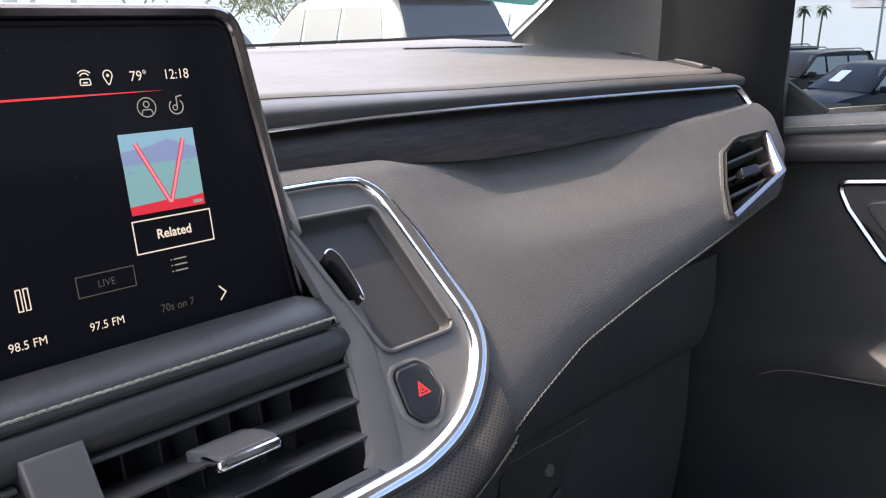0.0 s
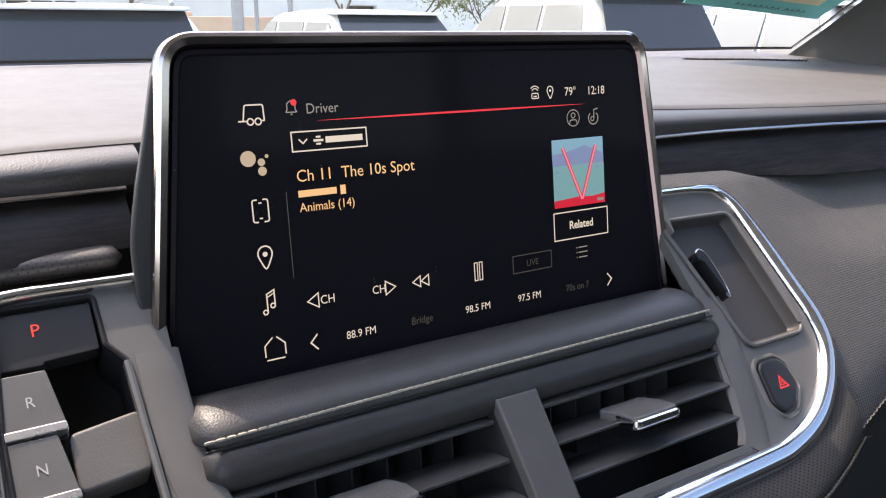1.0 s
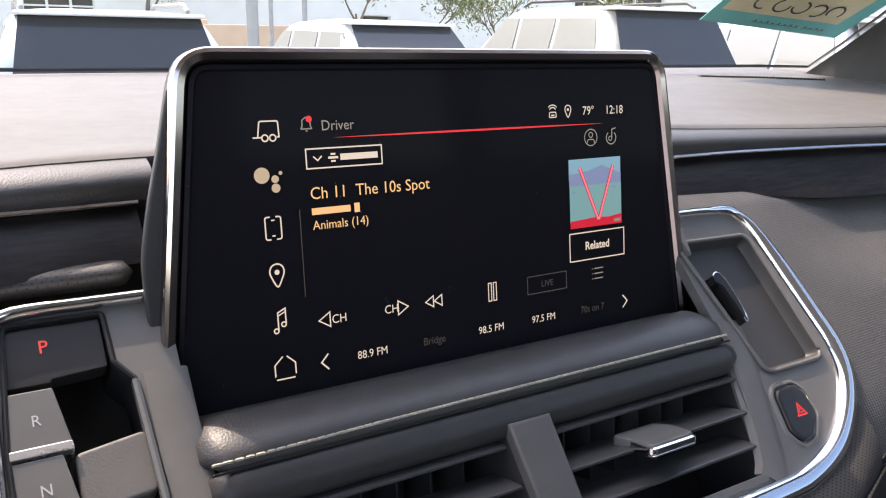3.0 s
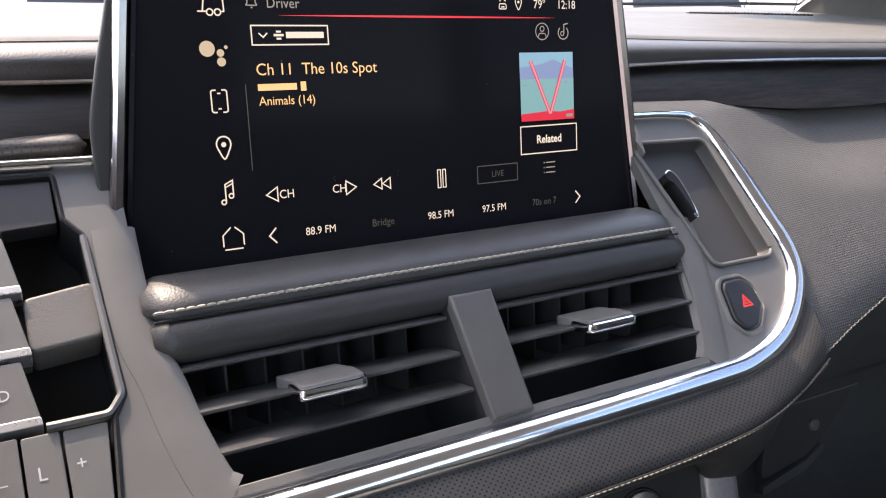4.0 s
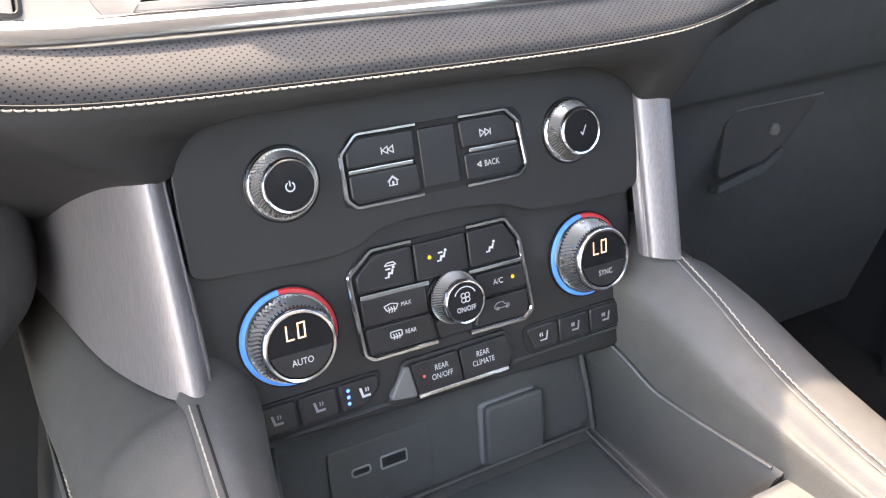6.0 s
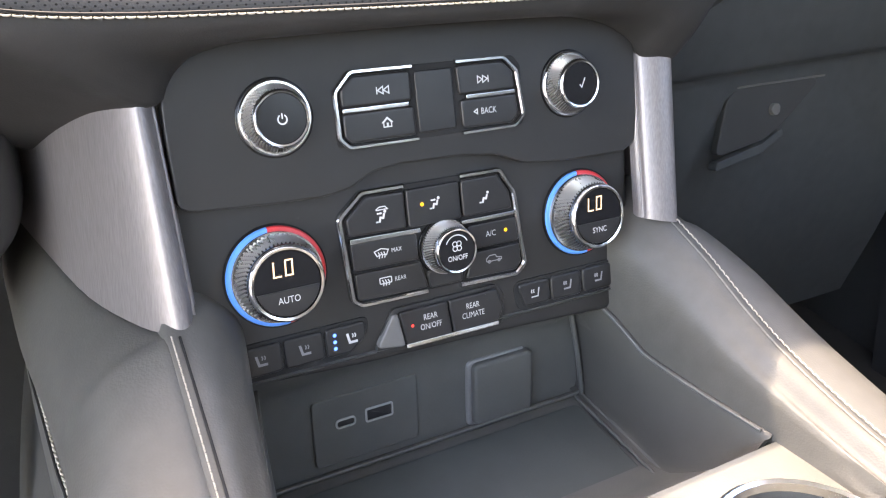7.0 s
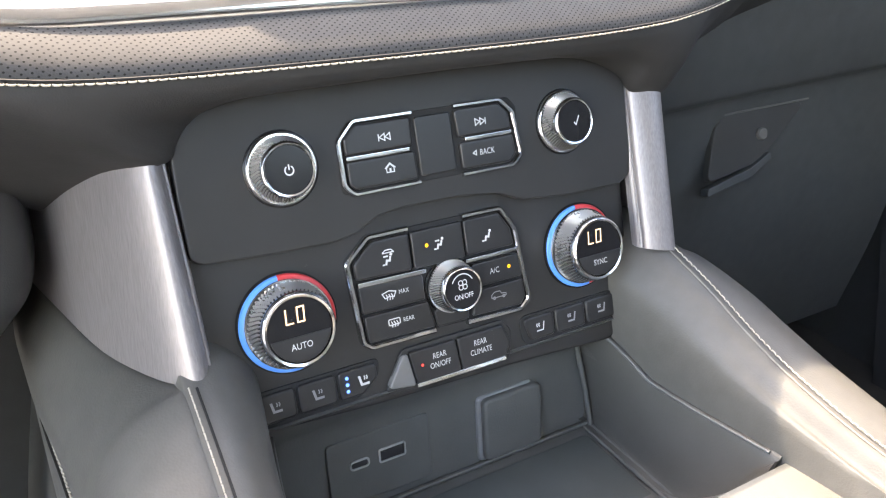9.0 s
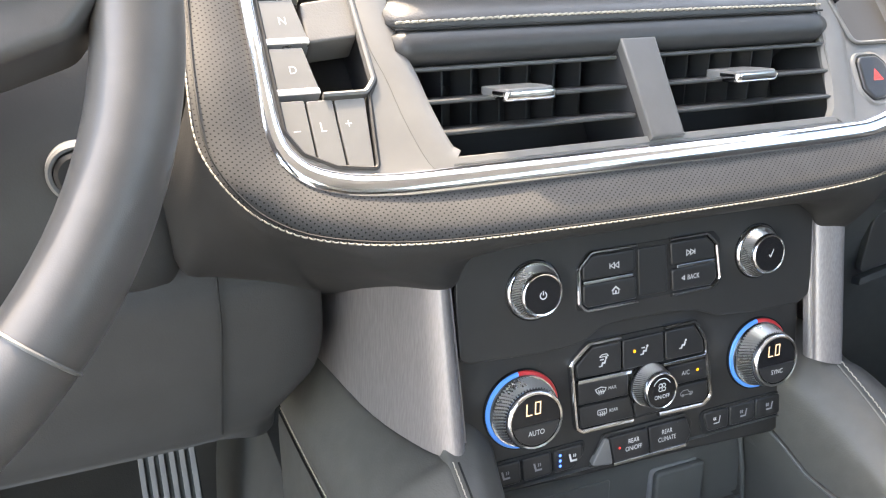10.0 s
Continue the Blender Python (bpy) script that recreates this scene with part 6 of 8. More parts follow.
# worn beads along the bin's edges
for s in (1,):
    bead = [Vector((s * (bin_rim(y)[0] - 0.0008), y, bin_rim(y)[1] + 0.0004)) for y in (-0.075, -0.0916, -0.105, -0.115, -0.14, -0.165, -0.183)]
    part("bin_edge", tube(bmesh.new(), spline(bead, 4), 0.0011, 8), M_BIN, console, "worn upper edge of the bin", 60)
    part("bin_edge", tube(bmesh.new(), [(s * 0.0890, -0.0675, -0.345), (s * 0.0945, -0.0690, -0.375), (s * 0.0975, -0.0700, -0.3995)], 0.0016, 8), M_BIN, console, "worn corner edge of the bin", 60)
    for x0, x1 in ((0.0975, 0.0962), (0.0925, 0.0905)):
        low = [Vector((s * (x0 + (x1 - x0) * f), -0.070 - 0.082 * f, -0.3995 - 0.0115 * f)) for f in (0.0, 0.5, 1.0)]
        part("bin_edge", tube(bmesh.new(), low, 0.0011, 8), M_BIN, console, "raised edge of the bin floor", 60)
part("bin_edge", tube(bmesh.new(), [(-0.0975, -0.0675, -0.3995), (0.0975, -0.0675, -0.3995)], 0.0012, 8), M_BIN, console, "raised edge of the bin floor", 60)
# the deck behind the bin with its cup holder
bm = bmesh.new()
DECK = plane_frame((0, -0.30, rim_z(-0.30)), (1, 0, 0), (0, 1, 0.14))
cup = oval(0.0765, 0.049, 0.0445, 0.0445, 40)
cup2 = oval(-0.026, 0.020, 0.042, 0.042, 40)
plate(bm, [(-0.16, -0.33), (0.16, -0.33), (0.135, 0.05), (0.119, 0.111), (-0.119, 0.111), (-0.135, 0.05)], [cup, cup2], DECK, -0.006, -0.001)
part("deck", bm, M_BIN, console, "grey deck round the cup holders")
for cx, cy in ((0.0765, 0.049), (-0.026, 0.020)):
    bm = bmesh.new()
    lathe(bm, DECK, cx, cy, [(0.0480, -0.001), (0.0475, 0.0016), (0.0460, 0.0026), (0.0440, 0.0018), (0.0430, -0.002)], 56, None, (False, False))
    c = part("cup_holder", bm, M_CHROME, console, "chrome cup holder ring")
    bm = bmesh.new()
    lathe(bm, DECK, cx, cy, [(0.0440, -0.0015), (0.0420, -0.03), (0.040, -0.062), (0.001, -0.062)], 40)
    part("cup", bm, M_BIN, c)
# outer flanks: from the trims' lower edge and the stitched ridge down to a stitched outer edge
RIDGE = [(0.178, 0.07, -0.268), (0.1705, 0.010, -0.2785), (0.158, -0.040, -0.2865), (0.1425, -0.079, -0.2885), (0.1350, -0.0915, -0.2880), (0.1360, -0.100, -0.2890), (0.1365, -0.1254, -0.3027), (0.137, -0.157, -0.3220), (0.1385, -0.189, -0.338), (0.141, -0.233, -0.355), (0.148, -0.30, -0.3725), (0.1505, -0.40, -0.3905), (0.155, -0.62, -0.4205)]
OUTER = [(0.189, 0.08, -0.343), (0.1875, 0.015, -0.3415), (0.1850, -0.030, -0.3425), (0.1835, -0.060, -0.3435), (0.1825, -0.078, -0.345), (0.181, -0.095, -0.3475), (0.1815, -0.125, -0.356), (0.183, -0.16, -0.369), (0.185, -0.19, -0.381), (0.187, -0.225, -0.393), (0.191, -0.30, -0.410), (0.197, -0.40, -0.426), (0.207, -0.62, -0.455)]
for s in (-1, 1):
    rows = []
    for u, o in zip(RIDGE, OUTER):
        u, o = Vector(u) + Vector((0, 0, -0.0005)), Vector(o)
        n = (u - o).cross(Vector((0, 1, 0))).normalized()
        n = n if n.z > 0 else -n
        fat = interp(-u.y, (-0.05, 0.06, 0.12, 0.3), (0.009, 0.011, 0.017, 0.018))
        net = [u + Vector((-0.001, 0.006, -0.004)), u, u.lerp(o, 0.22) + n * fat * 0.68, u.lerp(o, 0.5) + n * fat, u.lerp(o, 0.8) + n * fat * 0.7, o, o + Vector((0.003, 0, -0.012)), o + Vector((0.004, 0, -0.10)), o + Vector((0.006, 0, -0.26))]
        rows.append([Vector((s * p.x, p.y, p.z)) for p in net])
    part("flank", skin(bmesh.new(), rows, (s * -0.004, 0.0, -0.003), 4, 4), M_BOLSTER, console, "leather flank with a stitched edge", 60)
    edge = [Vector((s * (o[0] + 0.0005), o[1], o[2] + 0.0014)) for o in OUTER[:-1]]
    stitches("stitching", spline(edge, 5), (s * 0.8, -0.2, 0.8), console, 0.0042, 0.0033, 0.00042)
    part("seam", tube(bmesh.new(), spline([e + Vector((s * 0.0012, 0, -0.0030)) for e in edge], 4), 0.0006, 6), M_SEAM, console)

# ---- sockets in the bin ----
BW = plane_frame((0, -0.0617, -0.376), (1, 0, 0), (0, 0.01, 1))
usb = thing("usb_socket_plate", (-0.04, -0.062, -0.397), "black plate with one small and one large charging socket", "socket plate")
part("plate", slab(bmesh.new(), box2(-0.0690, -0.0095, -0.0205, 0.0185, 0.003), BW, -0.002, 0.0016, 0.0008), M_BIN, usb)
for name, cx, cy, rx, ry, r in (("small_socket", -0.0514, 0.0024, 0.0057, 0.0028, 0.0027), ("large_socket", -0.0324, 0.0026, 0.0080, 0.0042, 0.0016)):
    bm = bmesh.new()
    o = box2(cx - rx, cx + rx, cy - ry, cy + ry, r, 6)
    rings(bm, [[BW @ Vector((u, v, w)) for u, v in p] for p, w in ((o, 0.0014), (o, 0.0022), (inset(o, 0.0009), 0.0024), (inset(o, 0.0011), 0.0008))], (False, True))
    k = part(name, bm, M_SOCKET, usb, "grey framed charging socket")
    part("hole", slab(bmesh.new(), inset(o, 0.0012), BW, 0.0008, 0.0019, 0.0001), M_CAVE, k)
outlet = thing("power_outlet", (0.042, -0.062, -0.399), "black square flap over a power outlet with grey rim", "power outlet")
part("rim", slab(bmesh.new(), box2(0.0212, 0.0600, -0.0250, 0.0165, 0.004), BW, -0.002, 0.0020, 0.0016), M_KEY2, outlet, "worn grey rim")
part("flap", slab(bmesh.new(), box2(0.0238, 0.0632, -0.0238, 0.0150, 0.004), BW, 0, 0.0058, 0.0024), M_BIN, outlet, "black hinged flap")


# ---- cabin shell ----
def outdoors(name, bm, material, label="", kind="structure", category=""):
    me = mesh_of(bm, name)
    me.materials.append(material.m)
    return tagged(new(name, me), label, category, "", kind)


def pane_material(name, tint, gloss):
    holder = Mat(name, tint)
    t = holder.t
    t.nodes.clear()
    out, mix = t.nodes.new("ShaderNodeOutputMaterial"), t.nodes.new("ShaderNodeMixShader")
    clear, shine = t.nodes.new("ShaderNodeBsdfTransparent"), t.nodes.new("ShaderNodeBsdfGlossy")
    clear.inputs["Color"].default_value = (*tint, 1)
    shine.inputs["Roughness"].default_value = 0.02
    mix.inputs[0].default_value = gloss
    t.links.new(clear.outputs[0], mix.inputs[1])
    t.links.new(shine.outputs[0], mix.inputs[2]), t.links.new(mix.outputs[0], out.inputs[0])
    return holder


M_PANE = pane_material("clear window glass", (0.96, 0.98, 0.97), 0.012)
M_TINT = pane_material("tinted window glass", (0.80, 0.82, 0.80), 0.04)
M_DOORGLASS = pane_material("tinted door glass", (0.50, 0.55, 0.585), 0.005)
M_FRIT = Mat("black glass border", (0.006, 0.006, 0.006), 0.3)


def shield(x, t):
    """A point of the windscreen: t runs from its foot to the roof."""
    y0 = 0.52 - 0.215 * (x / 0.70) ** 2
    y1 = -0.22 - 0.06 * (x / 0.70) ** 2
    y = y0 + (y1 - y0) * t
    z0, z1 = 0.1135 - 0.018 * (x / 0.70) ** 2, 0.50 - 0.03 * (x / 0.70) ** 2
    return Vector((x * (1 - 0.12 * t), y, z0 + (z1 - z0) * t * (1 - 0.30 * (x / 0.70) ** 2 * (1 - t))))


windscreen = thing("windscreen", (0, 0.45, 0.1), "clear windscreen with a black border", "windscreen")
rows = [[shield(x, t) for x in (-0.72, -0.5, -0.25, 0, 0.25, 0.5, 0.72)] for t in (0, 0.25, 0.5, 0.75, 1.0)]
pane = part("pane", skin(bmesh.new(), rows, (0, 0.003, 0.004), 3, 3), M_PANE, windscreen, "clear curved glass")
pane.visible_shadow = False
edge = [shield(-0.695, 1 - k / 14) for k in range(15)] + [shield(-0.695 + 1.39 * k / 24, 0.004) for k in range(1, 24)] + [shield(0.695, k / 14) for k in range(15)]
part("border", sweep(bmesh.new(), [p + Vector((0, -0.002, -0.001)) for p in edge], [(-0.0022, -0.0008), (0.0022, -0.0008), (0.0022, 0.0008), (-0.0022, 0.0008)], (0, -0.5, -1)), M_FRIT, windscreen, "black printed border")

for s in (-1, 1):
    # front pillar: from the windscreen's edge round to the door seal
    rows, strip = [], []
    for t in (-0.06, 0.0, 0.08, 0.2, 0.35, 0.6, 0.9):
        e = shield(s * 0.697, t) + Vector((0, -0.004, -0.004))
        seal = Vector((s * (0.625 - 0.02 * max(t, 0)), -0.047 - 0.12 * max(t, 0), interp(t, (-0.06, 0, 0.2, 0.9), (-0.06, 0.0, 0.14, 0.40))))
        rows.append([e, e.lerp(seal, 0.12) + Vector((-s * 0.001, -0.004, -0.001)), e.lerp(seal, 0.45) + Vector((-s * 0.010, 0, 0)), seal + Vector((-s * 0.026, 0.105, 0.004))])
        strip.append([rows[-1][-1], seal + Vector((-s * 0.027, 0.060, 0.003)), seal + Vector((-s * 0.020, 0.020, 0.001)), seal])
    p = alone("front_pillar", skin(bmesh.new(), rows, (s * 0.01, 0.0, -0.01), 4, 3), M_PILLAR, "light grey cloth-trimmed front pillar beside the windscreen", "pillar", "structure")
    # pillar's side turned from the light, up to the seal: shade painted black
    alone("seal_shade_strip", skin(bmesh.new(), strip, (s * 0.01, 0.0, -0.01), 4, 3), M_SEAL_SHADE, "pillar's inner side and door seal, shade in the black colour", "door seal", "structure")

# demister slots along the top pad
demister = thing("demister_grille", (0.4, 0.3, 0.07), "long black demister grille in the top of the dashboard", "air vent")
for k in range(38):
    f = k / 37
    x = 0.555 + 0.09 * f
    y = 0.352 - 0.075 * f - 0.02 * f * f
    z = pad_z(x, y)
    bm = bmesh.new()
    block(bm, (-0.0010, -0.009, -0.003), (0.0010, 0.009, 0.0006), 0.0002, Matrix.Translation((x, y, z)) @ Matrix.Rotation(radians(-20), 4, "Z"))
    part("slot", bm, M_CAVE, demister)
slit = spline([(x, y, pad_z(x, y) + 0.0008) for x, y in ((0.640, 0.118), (0.622, 0.084), (0.603, 0.044), (0.582, 0.010), (0.562, -0.014))], 6)
corner_speaker = thing("speaker_grille", (0.60, 0.04, 0.035), "narrow black speaker grille between the dashboard and the pillar", "speaker")
part("mesh", sweep(bmesh.new(), slit, [(-0.0055, -0.006), (-0.0050, 0.0004), (0.0, 0.0014), (0.0050, 0.0004), (0.0055, -0.006)], (0, 0, 1)), dotted("speaker mesh", (0.012, 0.012, 0.012), 0.003, 0.4, 0.6), corner_speaker, "black mesh", 60)
part("lip", tube(bmesh.new(), [p + Vector((0.003, 0.004, 0.0022)) for p in slit[4:]], 0.0011, 6), M_FASCIA, corner_speaker, "pale worn lip", 60)

# roof, floor, rear and far sides close the cabin
roof = bmesh.new()
rows = [[(x, y, z - 0.06 * (x / 0.7) ** 2) for x in (-0.70, -0.4, 0, 0.4, 0.70)] for y, z in ((-0.22, 0.49), (-0.5, 0.55), (-1.2, 0.56), (-2.6, 0.52), (-3.0, 0.4))]
alone("roof_lining", skin(roof, rows, (0, 0, 0.03), 4, 3), M_LINER, "pale cloth roof lining", "roof lining", "structure")
alone("cabin_floor", skin(bmesh.new(), [[(x, y, z) for x in (-0.78, -0.3, 0, 0.3, 0.78)] for y, z in ((0.62, -0.30), (0.42, -0.50), (0.25, -0.60), (-0.3, -0.70), (-1.2, -0.80), (-3.0, -0.85))], (0, 0, -0.03), 4, 4), M_FLOOR_SHADE, "carpeted floor, darkened in colour for the footwell shade", "floor", "structure")
alone("bulkhead", skin(bmesh.new(), [[(x, y, z) for x in (-0.78, 0, 0.78)] for y, z in ((0.50, 0.10), (0.56, 0.06), (0.60, -0.1), (0.62, -0.32))], (0, 0.02, 0), 4, 4), M_CARPET, "dark carpeted bulkhead behind the dashboard", "bulkhead", "structure")
alone("rear_wall", skin(bmesh.new(), [[(x, y, z) for x in (-0.78, 0, 0.78)] for y, z in ((-2.9, 0.50), (-2.98, 0.2), (-3.05, -0.4), (-3.0, -0.9))], (0, -0.03, 0), 4, 4), M_REAR, "grey rear wall of the cabin", "wall", "structure")
for s in (-1, 1):
    alone("side_wall", skin(bmesh.new(), [[(s * x, y, z) for y in (-1.05, -1.6, -2.3, -3.0)] for x, z in ((0.68, -0.03), (0.70, -0.1), (0.72, -0.4), (0.74, -0.9))], (s * 0.03, 0, 0), 4, 4), M_REAR, "grey rear side wall of the cabin", "wall", "structure")
    q = alone("rear_side_window", skin(bmesh.new(), [[(s * x, y, z) for y in (-1.12, -1.6, -2.3, -2.95)] for x, z in ((0.65, 0.44), (0.67, 0.2), (0.685, -0.03))], (s * 0.004, 0, 0), 3, 3), M_TINT, "tinted rear side window", "window", "structure")
    q.visible_shadow = False
    alone("middle_pillar", skin(bmesh.new(), [[(s * x, y, z) for y in (-1.04, -1.08, -1.13)] for x, z in ((0.63, 0.47), (0.665, 0.2), (0.68, -0.03))], (s * 0.03, 0, 0), 3, 3), M_PILLAR, "cloth-trimmed middle pillar", "pillar", "structure")
    alone("kick_panel", skin(bmesh.new(), [[(s * x, y, z) for y in (0.62, 0.4, 0.2, 0.02)] for x, z in ((0.70, -0.02), (0.70, -0.3), (0.72, -0.85))], (s * 0.02, 0, 0), 3, 3), M_KNEE, "dark panel at the side of the footwell", "kick panel", "structure")
    alone("cowl_end", skin(bmesh.new(), [[(s * x, y, z + 0.0) for x, z in ((0.60, -0.005), (0.70, -0.012), (0.94, -0.03))] for y in (0.54, 0.3, 0.1, 0.0)], (0, 0, -0.02), 3, 3), M_KNEE, "dark closing panel beside the dashboard", "cowl panel", "structure")


rows = [[(x, y, z - 0.05 * (x / 0.8) ** 2) for x in (-0.95, -0.6, 0, 0.6, 0.95)] for y, z in ((0.34, 0.035), (0.44, 0.050), (0.52, 0.066), (0.60, 0.074), (0.9, 0.045), (1.5, -0.02), (1.75, -0.2), (1.78, -0.8))]
alone("bonnet", skin(bmesh.new(), rows, (0, -0.02, -0.02), 4, 4), coated("white bonnet paint", (0.7, 0.7, 0.68), 0.3), "white bonnet ahead of the windscreen", "bonnet", "structure")
for s in (-1, 1):
    alone("wing", skin(bmesh.new(), [[(s * 0.93, y, z) for y in (1.75, 1.2, 0.7, 0.30)] for z in (0.0, -0.3, -0.8)], (-s * 0.02, 0, 0), 3, 3), coated("white wing paint", (0.7, 0.7, 0.68), 0.3), "white front wing beside the bonnet", "car wing", "structure")


# ---- doors ----
def door(s):
    d = thing("door_panel", (s * 0.66, -0.4, -0.6), "dark front door panel with stitched sill and chrome-framed pull handle" if s > 0 else "dark driver's door panel, out of view, swung open to admit light", "car door")
    prof = [(0.700, -0.034), (0.668, -0.028), (0.648, -0.0225), (0.641, -0.027), (0.639, -0.035), (0.643, -0.0385), (0.640, -0.043), (0.634, -0.050), (0.636, -0.062), (0.650, -0.066), (0.655, -0.085), (0.652, -0.12), (0.650, -0.20), (0.648, -0.225), (0.628, -0.243), (0.618, -0.25), (0.632, -0.27), (0.655, -0.33), (0.67, -0.5), (0.69, -0.72)]
    bm = bmesh.new()
    rows = []
    for y in (0.10, -0.04, -0.10, -0.2, -0.5, -1.1):
        sill = interp(-y, (-0.1, 0.0, 0.1, 1.1), (-0.004, 0.0, -0.001, -0.01))
        arm = interp(-y, (-0.1, 0.0, 0.06, 0.14, 1.1), (0.0, 0.05, 0.6, 1.0, 1.0))
        rows.append([(s * (x if k < 13 else x + (0.652 - x) * (1 - arm) if k < 17 else x), y, z + sill + (0.02 * (1 - arm) * -1 if 12 < k < 17 else 0)) for k, (x, z) in enumerate(prof)])
    part("sill_pad", skin(bm, [r[:6] for r in rows], (s * 0.02, 0, -0.004), 3, 4), M_SILL, d, "grey padded sill with stitching")
    panel = part("panel", skin(bmesh.new(), [r[5:] for r in rows], (s * 0.03, 0, 0), 3, 4), M_DOORP, d)
    stitches("stitching", [(s * 0.6385, y, z) for y, z in ((0.0, -0.0310), (-0.13, -0.0335), (-0.9, -0.040))], (-s, 0, 0.4), d, 0.0042, 0.0033, 0.00045)
    stitches("stitching", spline([(s * 0.647, 0.0, -0.278), (s * 0.636, -0.03, -0.262), (s * 0.624, -0.06, -0.254), (s * 0.6165, -0.10, -0.2515), (s * 0.6165, -0.3, -0.255)], 5), (-s, 0, 0.3), d, 0.003, 0.0026, 0.0003)
    DF = plane_frame((s * 0.653, -0.2, -0.12), (0, -s, 0), (0, 0, 1)) if s > 0 else plane_frame((s * 0.653, -0.2, -0.12), (0, 1, 0), (0, 0, 1))
    if s > 0:
        cup = fillet([(-0.117, 0.040), (-0.106, 0.012), (-0.04, -0.05), (0.0, -0.07), (0.2, -0.075), (0.2, 0.038)], [0.008, 0.01, 0.02, 0.03, 0.01, 0.01], 6)
        part("handle_recess", slab(bmesh.new(), cup, DF, -0.004, 0.006, 0.003), M_LEATHER, d, "dark handle recess")
        path = [DF @ Vector((u, v, 0.007)) for u, v in fillet([(0.2, 0.037), (-0.113, 0.037), (-0.104, 0.014), (-0.077, -0.029), (-0.03, -0.062), (0.2, -0.07)], [0, 0.008, 0.012, 0.02, 0.03, 0], 6, False)]
        part("chrome_frame", sweep(bmesh.new(), path, [(-0.0028, -0.003), (-0.0024, 0.0012), (0.0, 0.0022), (0.0024, 0.0008), (0.0028, -0.003)], DF.to_3x3() @ Vector((0, 0, 1))), M_DIMCHROME, d, "chrome frame of the handle recess")
        inner_h = fillet([(-0.094, 0.022), (-0.062, -0.025), (-0.01, -0.050), (0.2, -0.056), (0.2, 0.020)], 0.008, 5)
        h = part("handle", slab(bmesh.new(), inner_h, DF, 0.0, 0.011, 0.004), M_LEATHER, d, "dark padded handle")
        part("lever", slab(bmesh.new(), fillet([(-0.035, -0.006), (0.0, -0.034), (0.15, -0.034), (0.15, -0.004)], 0.005, 5), DF, 0.006, 0.014, 0.003), M_GLOSS, h, "glossy black door lever")
    # window frame with its small front corner
    rowsf = [[(s * 0.634, y, z), (s * 0.630, y - 0.006, z), (s * 0.635, y - 0.013, z)] for y, z in ((-0.030, -0.024), (-0.036, 0.02), (-0.043, 0.085), (-0.10, 0.25), (-0.20, 0.40))]
    part("window_frame", skin(bmesh.new(), rowsf, (s * 0.012, 0, 0), 3, 3), M_DOORP, d, "black window frame")
    CP = plane_frame((s * 0.662, 0, 0), (0, -s, 0), (0, 0, 1))
    part("corner_panel", slab(bmesh.new(), [(s * 0.02, 0.012), (s * 0.02, -0.026), (s * 0.0705, -0.026), (s * 0.0386, 0.0056), (s * 0.034, 0.012)], CP, -0.004, 0.0, 0.001), M_DOORP, d, "black corner panel of the window")
    path = [(s * 0.66, -0.0386, 0.0056), (s * 0.66, -0.055, -0.008), (s * 0.66, -0.0735, -0.0230)]
    part("corner_bar", sweep(bmesh.new(), path, [(-0.004, -0.003), (0.004, -0.003), (0.004, 0.003), (-0.004, 0.003)], (1, 0, 0)), M_DOORP, d, "black bar in the window corner")
    rows = [[(s * 0.675, y, z) for y in (-0.03, -0.4, -1.1)] for z in (-0.03, 0.15, 0.42)]
    g = part("window_glass", skin(bmesh.new(), rows, (s * 0.004, 0, 0), 2, 2), M_DOORGLASS if s > 0 else M_PANE, d, "side window")
    g.visible_shadow = False
    part("outer_sill", skin(bmesh.new(), [[(s * x, y, z) for y in (-0.05, -0.11, -0.14, -0.6, -1.1)] for x, z in ((0.690, -0.040), (0.705, -0.030), (0.72, -0.036), (0.74, -0.2))], (s * 0.01, 0, 0), 3, 2), M_GLOSS, d, "black outer sill")
    return d


door(1)
# the driver's door, out of view, is swung wide open to let daylight in
hinge = Matrix.Translation((-0.69, 0.06, 0.0))
driver_door = door(-1)
driver_door.matrix_basis = DASH @ hinge @ Matrix.Rotation(radians(-68), 4, "Z") @ hinge.inverted() @ DASH.inverted() @ driver_door.matrix_basis

# ---- steering wheel ----
steering = thing("steering_wheel", (-0.452, -0.16, -0.25), "black leather steering wheel with stitched rim and dark spokes", "steering wheel")
HUB = plane_frame((-0.431, -0.132, -0.045), (1, 0, 0), (0, 0.47, 1))
R = 0.1735


def rim_point(a, r=R):
    return HUB @ Vector((r * math.cos(a), r * math.sin(a), 0))


bm = bmesh.new()
n = 128
loops = []
for k in range(n):
    a = 2 * math.pi * k / n
    c, out, up = rim_point(a), (HUB.to_3x3() @ Vector((math.cos(a), math.sin(a), 0))), HUB.to_3x3() @ Vector((0, 0, 1))
    ra, rb = 0.0142, 0.0160
    loops.append([c + out * ra * math.cos(2 * math.pi * j / 20) + up * rb * math.sin(2 * math.pi * j / 20) for j in range(20)])
loops.append(loops[0])
rings(bm, loops, (False, False))
bmesh.ops.remove_doubles(bm, verts=bm.verts, dist=1e-6)
rim_ob = part("rim", bm, M_WHEEL, steering, "worn black leather rim", 60)
